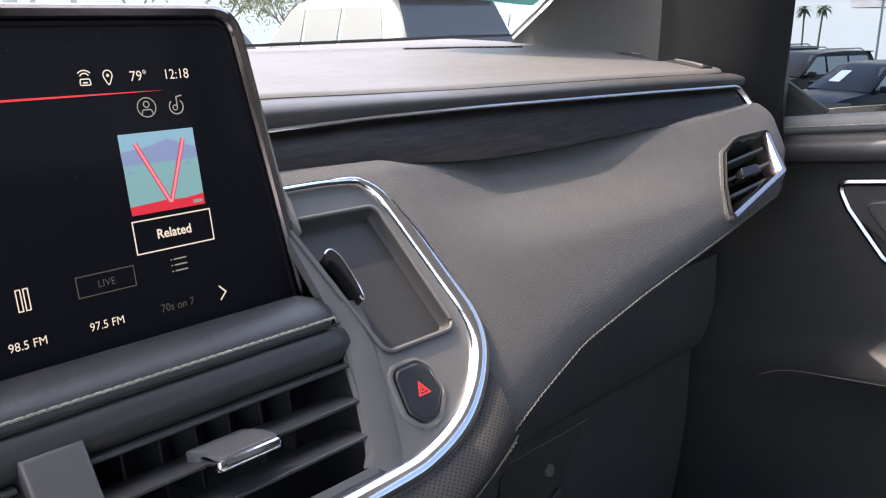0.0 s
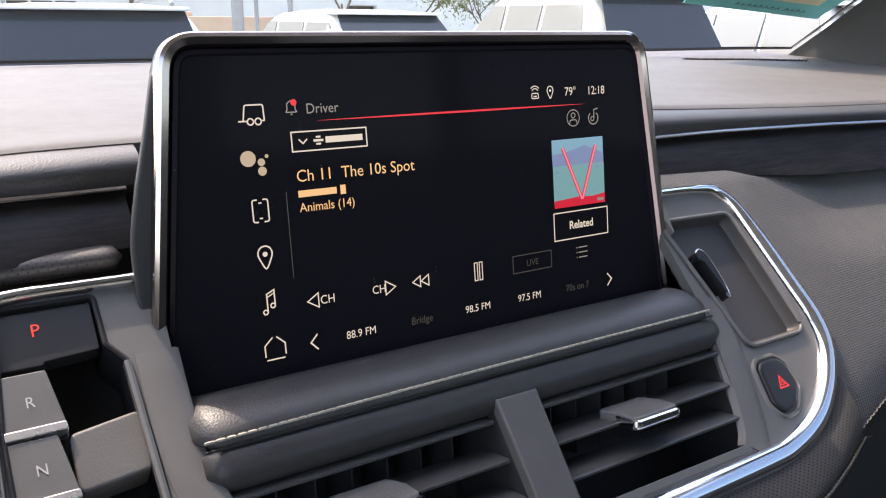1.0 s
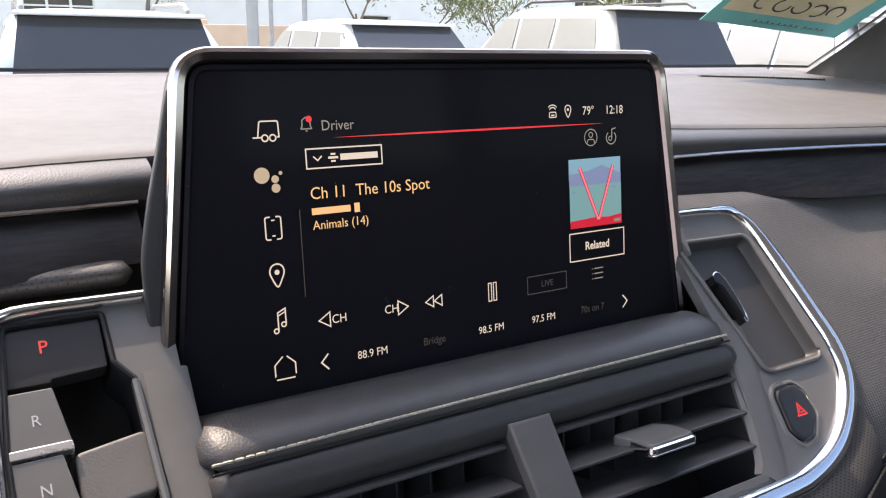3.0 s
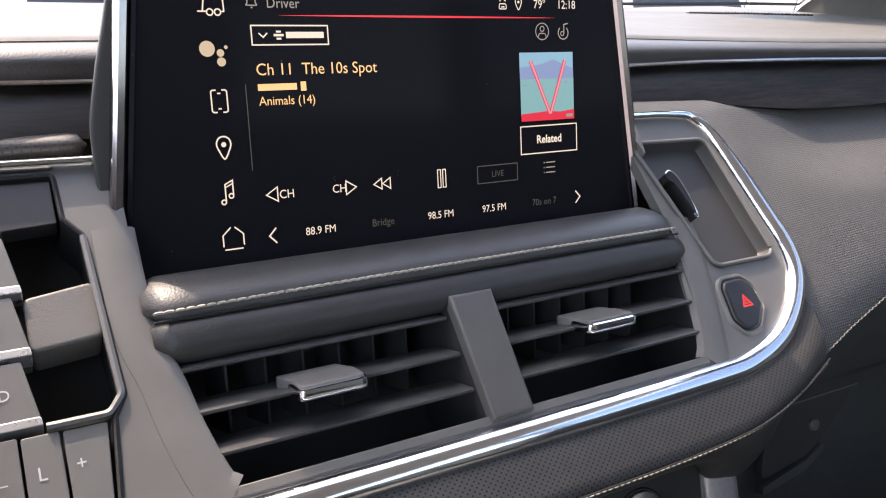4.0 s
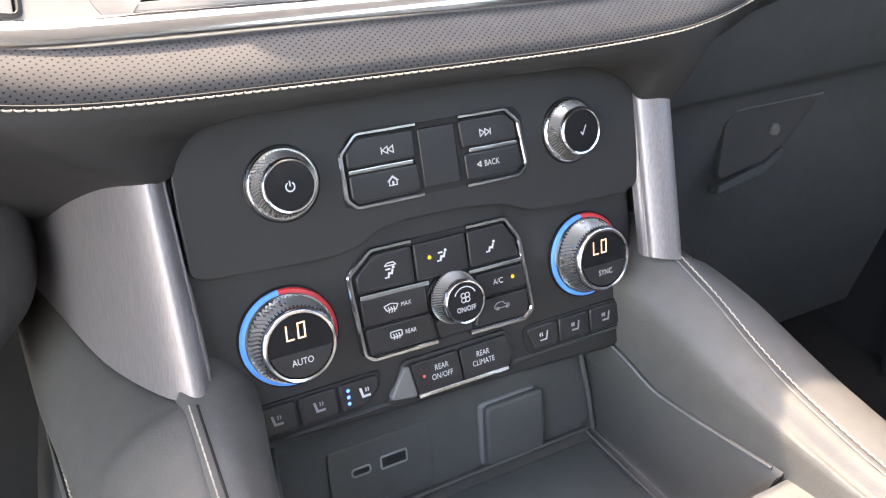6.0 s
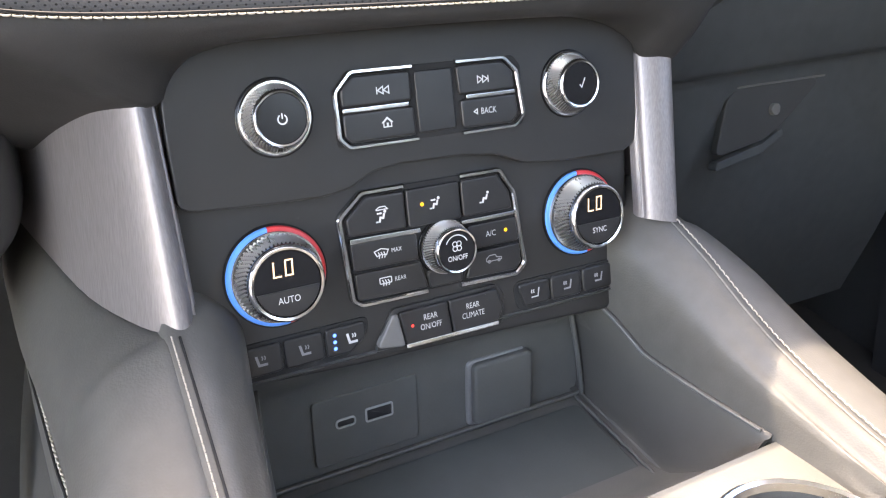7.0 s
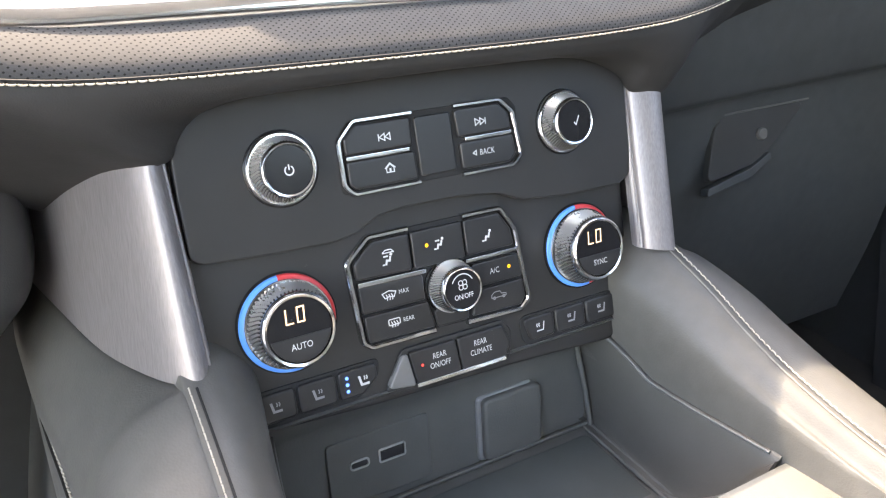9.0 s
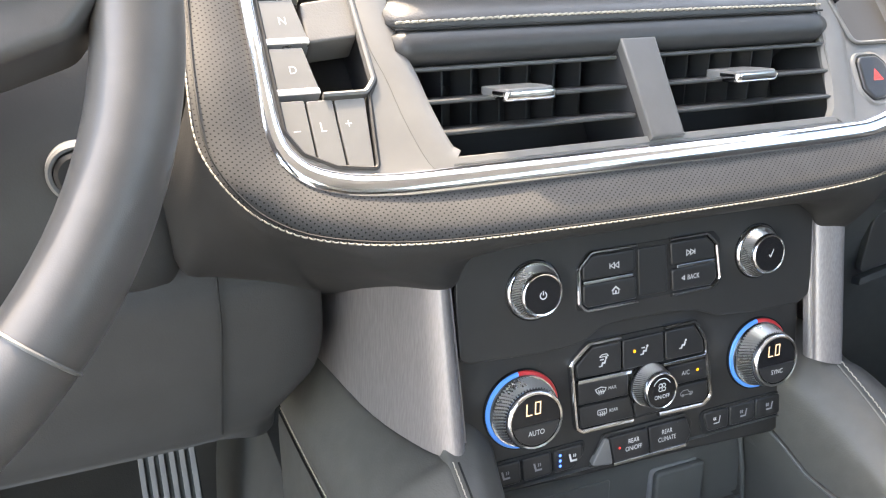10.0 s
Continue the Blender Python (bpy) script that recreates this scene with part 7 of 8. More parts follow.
for a in (-41.0, 221.0):
    a = radians(a)
    c, out, up = rim_point(a), (HUB.to_3x3() @ Vector((math.cos(a), math.sin(a), 0))), HUB.to_3x3() @ Vector((0, 0, 1))
    part("rim_seam", tube(bmesh.new(), [c + out * 0.0144 * math.cos(2 * math.pi * j / 24) + up * 0.0162 * math.sin(2 * math.pi * j / 24) for j in range(24)], 0.0007, 6, True), M_FASCIA, rim_ob)
for s in (-1, 1):
    pts = fillet([(s * 0.06, -0.040), (s * 0.130, -0.034), (s * 0.153, -0.026), (s * 0.162, -0.014), (s * 0.165, 0.0), (s * 0.164, 0.035), (s * 0.140, 0.040), (s * 0.06, 0.05)], [0, 0.02, 0.012, 0.010, 0.01, 0.008, 0.02, 0], 5)
    sp = part("spoke", slab(bmesh.new(), pts, HUB, -0.014, 0.013, 0.008), M_WHEEL, steering, "black spoke")
    pad = fillet([(s * 0.09, -0.014), (s * 0.143, -0.015), (s * 0.153, -0.006), (s * 0.154, 0.026), (s * 0.09, 0.030)], 0.006, 5)
    part("switch_pad", slab(bmesh.new(), pad, HUB, 0.008, 0.0155, 0.003), M_FASCIA, sp, "grey switch pad")
hub = [tuple(p) for p in spline([(-0.085, -0.03), (-0.06, -0.075), (0.0, -0.085), (0.06, -0.075), (0.085, -0.03), (0.082, 0.04), (0.05, 0.068), (0, 0.072), (-0.05, 0.068), (-0.082, 0.04)], 4, True)]
part("hub", slab(bmesh.new(), hub, HUB, -0.02, 0.022, 0.016), M_LEATHER, steering, "black hub cover")
part("column", tube(bmesh.new(), [HUB @ Vector((0, 0, -0.01)), HUB @ Vector((0, 0, -0.22))], 0.05, 24), M_KNEE, steering, "black steering column")

# round switch beside the column
switch = thing("rotary_switch", (-0.293, -0.03, -0.15), "round dark switch with a bright ring beside the steering column", "switch")
SW = plane_frame((-0.2865, -0.048, -0.129), (1, 0, 0), (0, 0.0, 1))
part("ring", lathe(bmesh.new(), SW, 0, 0, [(0.0135, -0.004), (0.0132, 0.003), (0.0120, 0.0042), (0.0104, 0.003), (0.010, 0.0)], 40, None, (False, False)), M_KEY2, switch, "bright ring")
part("dial", lathe(bmesh.new(), SW, 0, 0, [(0.0104, -0.002), (0.0098, 0.005), (0.008, 0.0065), (0.001, 0.0065)], 40), M_BUTTON, switch, "dark dial")

# ---- pedals ----
def pedal(x, y, z, w, h, label):
    p = thing("pedal", (x, y, z), label, "pedal", "foot pedals")
    PF = plane_frame((x, y, z), (1, 0, 0.03), (0, 0.55, 1))
    part("arm", tube(bmesh.new(), [PF @ Vector((0, h * 0.2, -0.01)), PF @ Vector((0, h * 1.4, -0.03)), PF @ Vector((0, h * 3, 0.02))], 0.007, 8), M_KNEE, p)
    pad = part("pad", slab(bmesh.new(), fillet([(-w, -h), (w, -h * 0.94), (w * 0.9, h), (-w * 0.8, h)], 0.006, 4), PF, -0.006, 0.003, 0.002), M_RUBBER, p, "ribbed rubber pad")
    for k in range(6):
        u = -w * 0.8 + 1.6 * w * k / 5
        part("rib", slab(bmesh.new(), box2(u - w * 0.085, u + w * 0.085, -h * 0.88, h * 0.9, 0.001), PF, 0.0, 0.0075, 0.0015), M_KEY2, pad, "metal rib")
    return p


pedal(-0.268, 0.215, -0.497, 0.027, 0.055, "ribbed metal accelerator pedal over the carpet")
pedal(-0.44, 0.19, -0.44, 0.05, 0.03, "ribbed brake pedal over the carpet")
# carpeted hump between the pedals and the console
alone("footwell_side", skin(bmesh.new(), [[(x, y, z) for x, z in ((-0.178, -0.46), (-0.192, -0.48), (-0.210, -0.53), (-0.240, -0.62), (-0.27, -0.68))] for y in (0.5, 0.2, -0.1, -0.5)], (0.02, 0, 0), 4, 4), M_CARPET, "dark carpeted side of the footwell", "footwell", "structure")

# ---- sticker on the windscreen ----
sticker = thing("price_sticker", (0.62, 0.30, 0.14), "teal and cream price sticker on the windscreen, seen from behind", "sticker")
M_TEAL = Mat("teal paper", (0.10, 0.42, 0.42), 0.6).vary(40, 0.12)
M_CREAM = Mat("cream paper", (0.62, 0.52, 0.36), 0.6).vary(40, 0.12)
M_INK = Mat("dark ink", (0.03, 0.05, 0.06), 0.6)
ST = plane_frame((0.535, 0.333, 0.150), (0.947, -0.292, -0.132), (0.0, -0.86, 0.51))
part("sheet", slab(bmesh.new(), [(0, 0), (0.1816, 0), (0.222, 0.25), (0.021, 0.25)], ST, -0.0006, 0.0004, 0.0002), M_TEAL, sticker, "teal sheet")
part("field", slab(bmesh.new(), [(0.011, 0.022), (0.163, 0.022), (0.196, 0.17), (0.025, 0.17)], ST, 0.0004, 0.0008, 0.0001), M_CREAM, sticker, "cream field")
bm = bmesh.new()
for k, u in enumerate((0.050, 0.075, 0.098, 0.121, 0.144)):
    ring_line(bm, u, 0.040 - 0.001 * (k % 2), 0.0095, 0.0024, ST, 0.0011, 40 + 70 * k, 300 + 70 * k, 12)
for k in range(12):
    u = 0.060 + 0.0078 * k + (0.004 if k > 7 else 0)
    stroke(bm, [(u, 0.008), (u + 0.0035, 0.0125 - 0.001 * (k % 2)), (u + 0.005, 0.0085)], 0.0012, ST, 0.0011)
part("pen_marks", bm, M_INK, sticker, "unreadable pen strokes")


# ---- outside: parking lot, cars, buildings, trees ----
M_ASPHALT = Mat("asphalt", (0.16, 0.155, 0.15), 0.9).vary(3, 0.25)
M_ASPHALT.bump(M_ASPHALT.noise(90, 4), 0.5, 0.01)
M_STUCCO = Mat("pale stucco", (0.62, 0.60, 0.56), 0.9).vary(2, 0.08)
M_STUCCO.bump(M_STUCCO.noise(40, 4), 0.3, 0.01)
M_TANWALL = Mat("tan block", (0.48, 0.33, 0.23), 0.9).vary(3, 0.12)
M_BRANCH = Mat("bark", (0.12, 0.09, 0.065), 0.9).vary(20, 0.3)
M_LEAF = Mat("olive leaves", (0.11, 0.13, 0.045), 0.7).vary(8, 0.35)
M_PALM = Mat("palm fronds", (0.05, 0.065, 0.03), 0.7).vary(8, 0.3)
M_STEEL = Mat("grey steel", (0.25, 0.25, 0.25), 0.5, 0.4).vary(6, 0.15)
M_CARGLASS = Mat("tinted car glass", (0.030, 0.033, 0.037), 0.12, spec=0.3)
M_CARLIGHT = Mat("clear glass car window", (0.22, 0.22, 0.20), 0.08)
M_PAPER = Mat("pale sheet", (0.40, 0.46, 0.50), 0.7).vary(6, 0.08)
M_TYRE = Mat("tyre", (0.02, 0.02, 0.02), 0.85)
M_LAMP = Mat("red lamp", (0.45, 0.03, 0.03), 0.2, coat=0.5)
M_HEAD = Mat("head lamp", (0.6, 0.62, 0.65), 0.12, coat=0.5)
M_BLACKTRIM = Mat("black car trim", (0.02, 0.02, 0.02), 0.5)
P_SILVER, P_WHITE = coated("silver paint", (0.50, 0.52, 0.54), 0.3, 0.5), coated("white paint", (0.78, 0.77, 0.74), 0.35)
P_CREAM, P_DARK, P_BROWN = coated("pearl paint", (0.66, 0.64, 0.58), 0.3), coated("dark blue paint", (0.006, 0.008, 0.013), 0.2, 0.0, 0.0, 0.12), coated("dark bronze paint", (0.014, 0.011, 0.009), 0.2, 0.0, 0.0, 0.12)


def lot(x, y):
    """Height of the ground: level ahead, falling to the passenger's side."""
    return -0.115 * min(10.0, max(0.0, x - 11.0)) - 0.045 * max(0.0, x - 35.0)


xs = [-400, -60, -20, -8, 0, 5, 8, 11, 14, 17.5, 21, 28, 35, 50, 85, 200, 900]
ys = [-300, -40, -10, 0, 6, 10, 15, 20, 30, 60, 200, 1500]
bm = bmesh.new()
sheet(bm, [[(x, y, lot(x, y)) for x in xs] for y in ys], (0, 0, -0.5))
ground = outdoors("ground", bm, M_ASPHALT, "grey asphalt of the parking lot")


def quad_panel(bm, c, out, inset_f=0.0):
    """A slightly raised pane on four corners."""
    c = [Vector(p) for p in c]
    mid = sum(c, Vector()) / 4
    o = Vector(out)
    f = [p.lerp(mid, inset_f) for p in c]
    rings(bm, [[p - o * 0.004 for p in f], [p + o * 0.006 for p in f]])
    return bm


def car(x, y, heading, paint, length, width, height, hood, label, glass, side_glass, rails=False, hatch=0.25):
    """A parked car of two lofts, lower body and cabin, with its windows, lamps and wheels. heading: degrees to the right of ahead."""
    L, W, Hh = length, width / 2, height
    belt = Hh * 0.60
    c = thing("car", (0, 0, 0), label, "car", "parked cars", pose(x, y, lot(x, y), 0, 0, -heading))
    # y runs from tail (0) to nose (L)
    body = []
    for f, wz, zt, zb in ((0.0, 0.86, belt * 0.93, 0.42), (0.015, 0.95, belt * 0.97, 0.34), (0.10, 1.0, belt, 0.28), (0.5, 1.0, belt, 0.26), (1 - hood, 1.0, belt * 0.985, 0.26), (0.93, 0.96, belt * 0.86, 0.28), (0.985, 0.86, belt * 0.74, 0.34), (1.0, 0.74, belt * 0.62, 0.42)):
        w = W * wz
        half = [(w * 0.90, zb), (w, zb + 0.12), (w * 1.0, zt * 0.62), (w * 0.985, zt * 0.86), (w * 0.95, zt), (w * 0.5, zt + 0.02)]
        body.append([Vector((a, f * L, z)) for a, z in half] + [Vector((-a, f * L, z)) for a, z in reversed(half)])
    part("body", rings_mesh(body), paint, c)
    top_f0, top_f1 = hatch * 0.45, 1 - hood - 0.17
    cab = []
    for f, wz, z in ((0.02, 0.94, belt), (hatch * 0.25, 0.86, belt + (Hh - belt) * 0.55), (top_f0, 0.79, Hh - 0.05), (top_f0 + 0.05, 0.78, Hh), (0.5 * (top_f0 + top_f1), 0.78, Hh + 0.01), (top_f1 - 0.05, 0.78, Hh - 0.02), (top_f1 + 0.01, 0.79, Hh - 0.07), (1 - hood + 0.02, 0.92, belt)):
        w = W * wz
        g = (z - belt) / (Hh - belt)
        half = [(W * 0.95, belt - 0.03), (W * 0.95 - (W * 0.95 - w) * min(1, g) * 0.98, max(belt - 0.02, z - 0.09 * g)), (w * 0.93, max(belt - 0.015, z - 0.025 * g)), (w * 0.5, max(belt - 0.01, z))]
        cab.append([Vector((a, f * L, zz)) for a, zz in half] + [Vector((-a, f * L, zz)) for a, zz in reversed(half)])
    part("cabin", rings_mesh(cab), paint, c)

    def wall(f, g, s, out=0.012):
        """A point on the cabin's flank: f along the car, g from belt to roof."""
        return Vector((s * (W * 0.95 - W * 0.165 * g + out), f * L, belt + (Hh - 0.11 - belt) * g))

    for s in (-1, 1):
        for f0, f1, lean0, lean1 in ((0.06 + hatch * 0.1, 0.30, 0.10, 0.0), (0.32, 0.50, 0.0, 0.0), (0.52, 1 - hood - 0.02, 0.0, -0.13)):
            bm = bmesh.new()
            quad_panel(bm, [wall(f0, 0.08, s), wall(f1, 0.08, s), wall(f1 + lean1, 0.93, s), wall(f0 + lean0 * 0.5, 0.93, s)], (s, 0, 0.2))
            part("side_window", bm, side_glass, c)
    tail1 = top_f0 * L - 0.01
    bm = bmesh.new()
    zc = belt + (Hh - belt) * 0.92
    quad_panel(bm, [(-W * 0.84, 0.02 * L - 0.09, belt + 0.04), (W * 0.84, 0.02 * L - 0.09, belt + 0.04), (W * 0.72, tail1 - 0.13, zc), (-W * 0.72, tail1 - 0.13, zc)], (0, -1, 0.5))
    rw = part("rear_window", bm, glass, c, "dark tinted rear window")
    bm = bmesh.new()
    block(bm, (-W * 0.76, tail1 - 0.24, Hh - 0.06), (W * 0.74, tail1 + 0.16, Hh - 0.025), 0.015)
    part("spoiler", bm, paint, c)
    bm = bmesh.new()
    quad_panel(bm, [(-W * 0.82, (1 - hood + 0.005) * L, belt + 0.03), (W * 0.82, (1 - hood + 0.005) * L, belt + 0.03), (W * 0.68, (top_f1 + 0.015) * L, Hh - 0.10), (-W * 0.68, (top_f1 + 0.015) * L, Hh - 0.10)], (0, 0.6, 0.8))
    part("front_window", bm, glass, c)
    if heading > 180:
        a, b = Vector((0, (1 - hood + 0.005) * L, belt + 0.03)), Vector((0, (top_f1 + 0.015) * L, Hh - 0.10))
        lo, hi, across = a.lerp(b, 0.25) + Vector((0, 0.012, 0.016)), a.lerp(b, 0.75) + Vector((0, 0.012, 0.016)), Vector((W * 0.30, 0, 0))
        bm = bmesh.new()
        quad_panel(bm, [lo + across * 0.6, lo + across * 1.7, hi + across * 1.5, hi + across * 0.5], (0, 0.6, 0.8))
        part("window_paper", bm, M_PAPER, c, "pale sheet behind the windscreen")
    for s in (-1, 1):
        bm = bmesh.new()
        block(bm, (s * W * 0.86 - 0.09, -0.02, belt * 0.72), (s * W * 0.86 + 0.07, 0.12, belt * 0.98), 0.02)
        part("tail_lamp", bm, M_LAMP, c)
        bm = bmesh.new()
        block(bm, (s * W * 0.70 - 0.14, L - 0.16, belt * 0.60), (s * W * 0.70 + 0.12, L - 0.01, belt * 0.74), 0.03)
        part("head_lamp", bm, M_HEAD, c)
        bm = bmesh.new()
        block(bm, (s * (W + 0.09) - 0.09, (1 - hood - 0.07) * L, belt - 0.02), (s * (W + 0.09) + 0.09, (1 - hood - 0.035) * L, belt + 0.14), 0.03)
        part("door_mirror", bm, paint, c)
        if rails:
            part("roof_rail", tube(bmesh.new(), [Vector((s * W * 0.68, f * L, Hh + dz)) for f, dz in ((top_f0 + 0.03, 0.0), (top_f0 + 0.06, 0.06), (top_f1 - 0.08, 0.06), (top_f1 - 0.04, 0.0))], 0.02, 6), M_STEEL if rails == "silver" else M_BLACKTRIM, c)
        for f in (0.19, 0.81):
            WF = plane_frame((s * (W - 0.10), f * L, 0.36), (0, 1, 0), (0, 0, 1))
            d = s
            wheel = part("wheel", lathe(bmesh.new(), WF, 0, 0, [(0.25, -0.11), (0.34, -0.11), (0.36, -0.08), (0.36, 0.08), (0.34, 0.11), (0.24, 0.11), (0.20, 0.08), (0.02, 0.08)], 28, None, (True, True)), M_TYRE, c)
            part("rim", lathe(bmesh.new(), WF, 0, 0, [(0.235, 0.112), (0.22, 0.095), (0.08, 0.10), (0.06, 0.118), (0.01, 0.118)], 20), M_STEEL, wheel)
    bm = bmesh.new()
    block(bm, (-W * 0.9, -0.06, 0.38), (W * 0.9, 0.12, 0.60), 0.05)
    part("rear_bumper", bm, M_BLACKTRIM, c)
    bm = bmesh.new()
    block(bm, (-W * 0.45, L - 0.06, 0.50), (W * 0.45, L + 0.01, 0.74), 0.03)
    part("grille", bm, M_BLACKTRIM, c)
    return c


def rings_mesh(loops):
    bm = bmesh.new()
    rings(bm, loops)
    return bm


car(0.95, 6.4, 2, P_SILVER, 4.7, 1.90, 1.65, 0.26, "silver sport utility car with a dark rear window, parked", M_CARGLASS, M_CARLIGHT, "silver")
car(4.5, 7.8, 0, P_WHITE, 4.6, 1.85, 1.64, 0.27, "white car with a sloping rear window parked in the row ahead", M_CARGLASS, M_CARLIGHT, False, 0.40)
car(7.2, 6.5, 8, P_CREAM, 5.0, 2.0, 1.88, 0.25, "pearl white large sport utility car with black roof rails", M_CARGLASS, M_CARLIGHT, True)
car(9.9, 5.2, 10, P_SILVER, 4.9, 1.95, 1.80, 0.26, "silver sport utility car at the end of the row", M_CARLIGHT, M_CARLIGHT, "silver")
car(24.2, 5.7, 290, P_DARK, 4.7, 1.9, 1.62, 0.27, "dark blue sport utility car with its nose towards us", M_CARGLASS, M_CARLIGHT, False)
car(27.6, 8.7, 290, P_BROWN, 4.7, 1.9, 1.72, 0.27, "dark bronze sport utility car with silver roof rails, nose towards us", M_CARGLASS, M_CARLIGHT, "silver")
car(31.0, 11.6, 290, P_DARK, 4.7, 1.9, 1.72, 0.27, "dark sport utility car behind the others", M_CARGLASS, M_CARLIGHT, True)


# building ahead
def building(name, x0, x1, y, h, label, wins):
    b = thing(name, ((x0 + x1) / 2, y, 0), label, "building", "", Matrix())
    BF = plane_frame((x0, y, 0), (1, 0, 0), (0, 0, 1))
    bm = bmesh.new()
    holes = [box2(u0, u1, v0, v1) for u0, u1, v0, v1, _, _ in wins]
    plate(bm, [(0, -2), (x1 - x0, -2), (x1 - x0, h), (0, h)], holes, BF, -0.35, 0.0)
    part("wall", bm, M_STUCCO, b, "pale stucco wall")
    bm = bmesh.new()
    block(bm, (x0 - 0.2, y - 0.15, h), (x1 + 0.2, y + 9, h + 0.5), 0.05)
    part("roof", bm, M_STUCCO, b)
    for u0, u1, v0, v1, nu, nv in wins:
        w = part("window", slab(bmesh.new(), box2(u0, u1, v0, v1), BF, -0.30, -0.22, 0.01), M_CARGLASS, b)
        for i in range(nu + 1):
            u = u0 + (u1 - u0) * i / nu
            part("mullion", slab(bmesh.new(), box2(u - 0.04, u + 0.04, v0, v1), BF, -0.24, -0.05, 0.01), M_STUCCO, w)
        for j in range(nv + 1):
            v = v0 + (v1 - v0) * j / nv
            part("mullion", slab(bmesh.new(), box2(u0, u1, v - 0.03, v + 0.03), BF, -0.24, -0.055, 0.01), M_STUCCO, w)
    return b


building("building", -14, 60, 31, 8.5, "long pale stucco building behind the parked cars", [(16.1, 18.35, 1.7, 4.4, 3, 9), (12.0, 15.2, 1.7, 4.4, 4, 9), (28.6, 30.0, 1.2, 2.0, 1, 1), (40, 46, 1.0, 4.0, 3, 2)])
bm = bmesh.new()
block(bm, (5.2, 22.0, -0.2), (11.6, 22.4, 1.52), 0.03)
block(bm, (4.9, 22.6, -0.2), (6.0, 25.0, 1.64), 0.03)
alone("block_wall", bm, M_TANWALL, "low tan block wall in front of the building", "wall", "structure", base=Matrix())
# hazy sky low over the passenger's side, far behind everything
M_FARSKY = Mat("hazy far sky", (0.0, 0.0, 0.0), 1.0, spec=0.0).glow((0.70, 0.79, 0.90), 0.42)
bm = bmesh.new()
sheet(bm, [[(600 + 40 * math.cos(k / 3), -300 + 85 * k, z) for k in range(9)] for z in (320, 150, 40, -80)], (4, 0, 0))
outdoors("backdrop", bm, M_FARSKY, "pale blue hazy sky at the horizon")

# rounded canopy of the showroom on the passenger's side
canopy = thing("showroom", (48, 13, -2.4), "showroom with a rounded pale canopy", "building", "", Matrix())
bm = bmesh.new()
CF = plane_frame((50, 11.6, 1.55), (1, 0, 0), (0, 1, 0))
part("canopy", slab(bmesh.new(), oval(0, 0, 7.0, 4.6, 48), CF, 0.45, 3.6, 0.25), M_STUCCO, canopy, "rounded pale canopy")
part("canopy_band", slab(bmesh.new(), oval(0, 0, 7.08, 4.68, 48), CF, 1.3, 1.5, 0.02), M_STEEL, canopy)
bm = bmesh.new()
block(bm, (49, 3, -3), (60, 13.0, 1.1), 0.05)
part("wall", bm, M_STUCCO, canopy)


def pole(x, y, h, r, label, sign=False):
    p = thing("lamp_post" if not sign else "sign_post", (x, y, lot(x, y)), label, "post", "", Matrix())
    z = lot(x, y)
    part("shaft", tube(bmesh.new(), [(x, y, z), (x, y, z + h)], r, 12), M_STEEL, p)
    bm = bmesh.new()
    block(bm, (x - 2 * r, y - 2 * r, z), (x + 2 * r, y + 2 * r, z + 0.25), 0.03)
    part("foot", bm, M_STUCCO, p)
    if sign:
        bm = bmesh.new()
        block(bm, (x - 0.25, y - 0.03, z + h - 0.7), (x + 0.25, y - 0.01, z + h), 0.01)
        part("plate", bm, P_WHITE, p, "white sign plate")
    return p


pole(5.5, 17.2, 7.0, 0.13, "grey steel lamp post behind the parked cars")
pole(8.2, 21.0, 6.0, 0.07, "thin grey steel post behind the parked cars")
pole(6.2, 18.0, 2.8, 0.05, "small white sign on a steel post", True)
pole(38, 11.4, 4.0, 0.05, "thin grey lamp post across the lot")


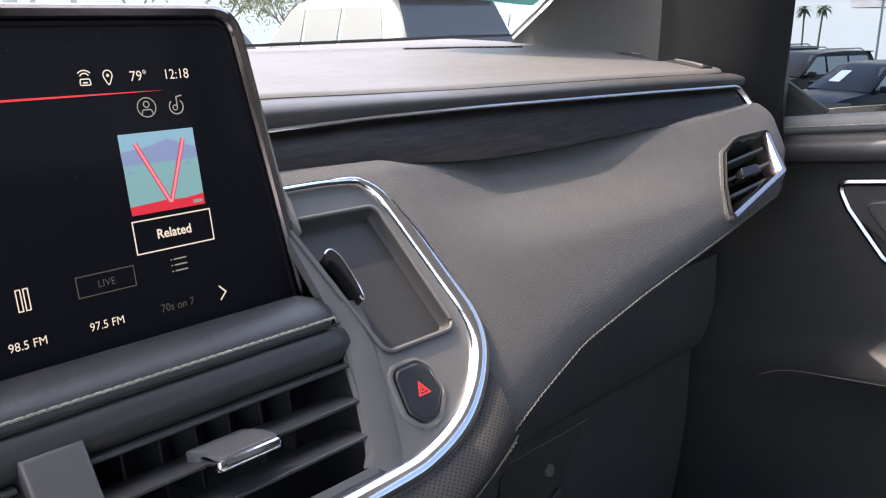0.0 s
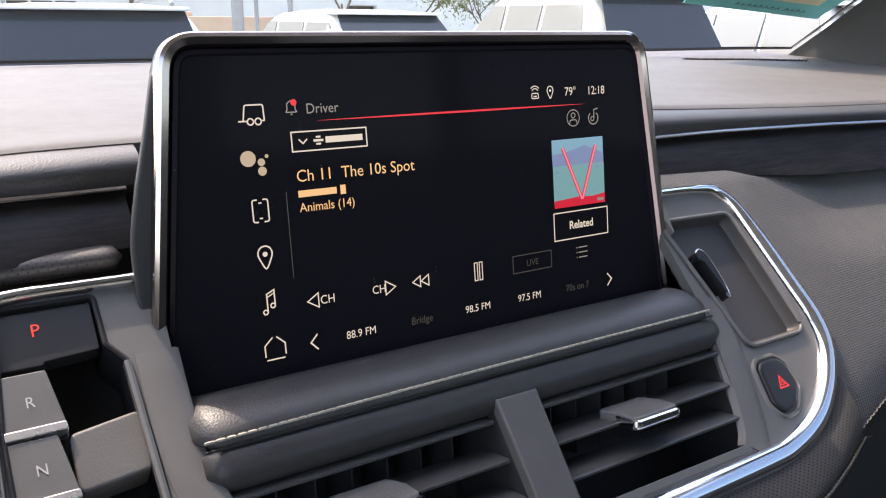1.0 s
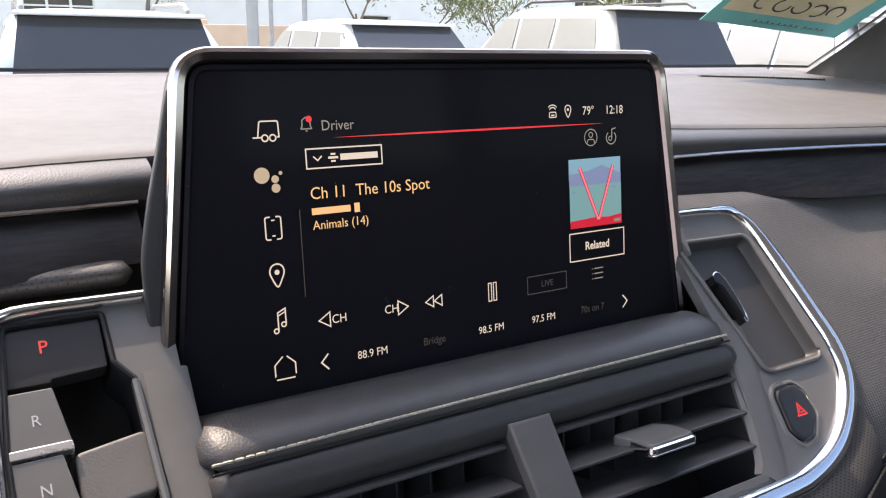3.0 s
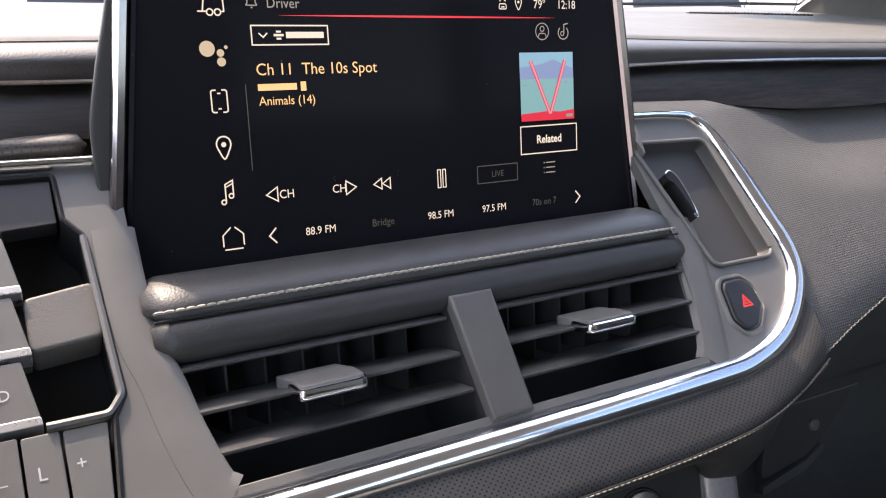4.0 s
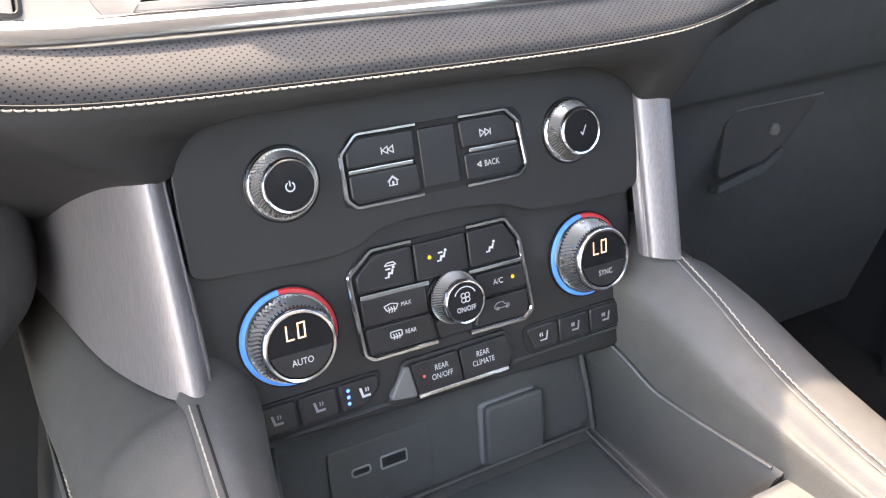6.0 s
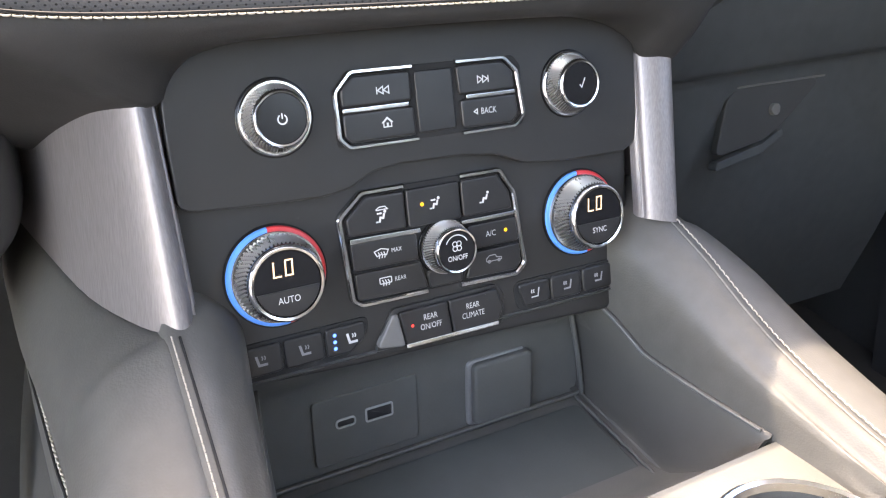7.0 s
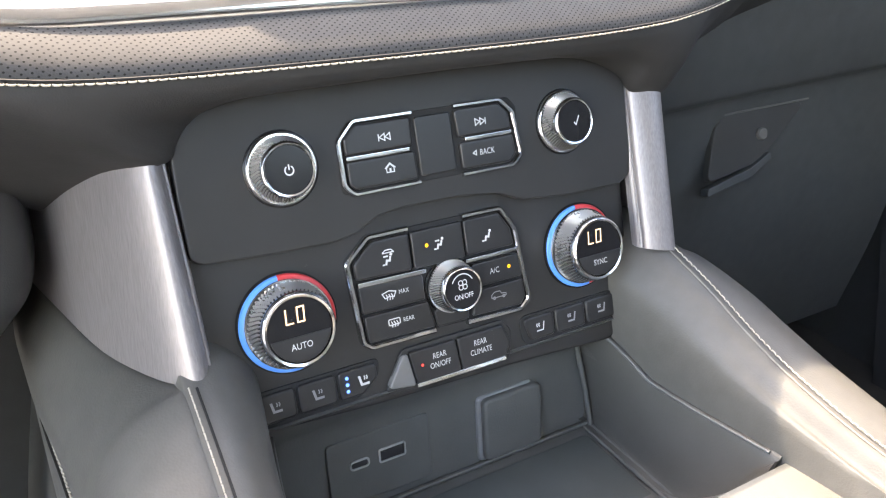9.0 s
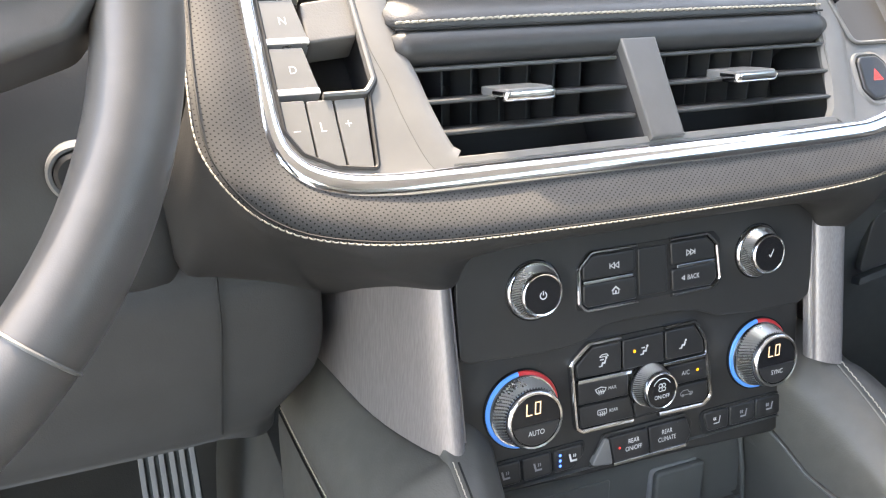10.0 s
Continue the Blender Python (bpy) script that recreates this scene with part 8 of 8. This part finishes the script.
def tree(x, y, h, spread, seed, label):
    """A slender desert tree: forked limbs and a loose crown of small drooping leaf clumps."""
    rnd = random.Random(seed)
    t = thing("tree", (x, y, lot(x, y)), label, "tree", "trees behind the lot", Matrix())
    z0 = lot(x, y)
    bm = bmesh.new()
    tips = []

    def limb(a, d, length, r, depth):
        pts = [a]
        for k in range(4):
            d = (d + Vector((rnd.uniform(-0.25, 0.25), rnd.uniform(-0.25, 0.25), rnd.uniform(-0.05, 0.15)))).normalized()
            pts.append(pts[-1] + d * length / 4)
        loops = [[p + Vector((math.cos(b), math.sin(b), 0)) * r * (1 - 0.16 * k) for b in [2 * math.pi * j / 6 for j in range(6)]] for k, p in enumerate(pts)]
        rings(bm, loops)
        if depth == 0:
            tips.extend(pts[2:])
            return
        for _ in range(3):
            limb(pts[-1 - rnd.randint(0, 1)], (d + Vector((rnd.uniform(-1, 1), rnd.uniform(-1, 1), rnd.uniform(-0.1, 0.5)))).normalized(), length * 0.62, r * 0.55, depth - 1)

    limb(Vector((x, y, z0)), Vector((0, 0, 1)), h * 0.42, 0.10, 3)
    part("trunk", bm, M_BRANCH, t)
    bm = bmesh.new()
    for p in tips:
        for _ in range(16):
            c = p + Vector((rnd.gauss(0, 1), rnd.gauss(0, 1), rnd.gauss(-0.25, 0.8))) * spread * 0.16
            a, b = Vector((rnd.uniform(-1, 1), rnd.uniform(-1, 1), rnd.uniform(-1, 0.2))).normalized() * rnd.uniform(0.10, 0.22), Vector((rnd.uniform(-1, 1), rnd.uniform(-1, 1), rnd.uniform(-0.4, 0.4))).normalized() * 0.035
            bm.faces.new([bm.verts.new(q) for q in (c, c + a * 0.5 + b, c + a, c + a * 0.5 - b)])
    part("crown", bm, M_LEAF, t)
    return t


tree(5.3, 27.5, 5.4, 2.0, 2, "slender olive-green tree before the building")
tree(11.6, 25.0, 5.0, 2.2, 5, "airy olive-green tree before the building")
tree(13.2, 24.0, 5.0, 2.2, 9, "airy olive-green tree with drooping twigs")
tree(17.5, 24.5, 5.2, 2.4, 12, "tree with pale drooping foliage before the building")
tree(20.0, 22.5, 5.0, 2.2, 15, "tree with drooping foliage at the end of the lot")


def palm(x, y, h, seed):
    rnd = random.Random(seed)
    z0 = lot(x, y)
    t = thing("palm_tree", (x, y, z0), "tall thin palm tree against the sky", "palm tree", "palm trees", Matrix())
    lean = rnd.uniform(-0.5, 0.5)
    path = spline([(x, y, z0), (x + lean * 0.3, y, z0 + h * 0.5), (x + lean, y, z0 + h)], 8)
    part("trunk", tube(bmesh.new(), path, 0.09, 8), M_BRANCH, t)
    bm = bmesh.new()
    top = path[-1]
    for k in range(34):
        a, up = rnd.uniform(0, 2 * math.pi), rnd.uniform(-1.1, 0.9)
        d = Vector((math.cos(a), math.sin(a), up)).normalized()
        pts = [top + d * 0.95 * f + Vector((0, 0, -0.45 * f * f)) for f in (0, 0.33, 0.66, 1.0)]
        side = d.cross(Vector((0, 0, 1))).normalized()
        vs = [(bm.verts.new(p + side * w), bm.verts.new(p - side * w)) for p, w in zip(pts, (0.03, 0.13, 0.11, 0.02))]
        for u, v in zip(vs, vs[1:]):
            bm.faces.new((u[0], u[1], v[1], v[0]))
    part("crown", bm, M_PALM, t)
    return t


palm(86.0, 33.4, 5.9, 1), palm(80.0, 29.6, 5.6, 2)
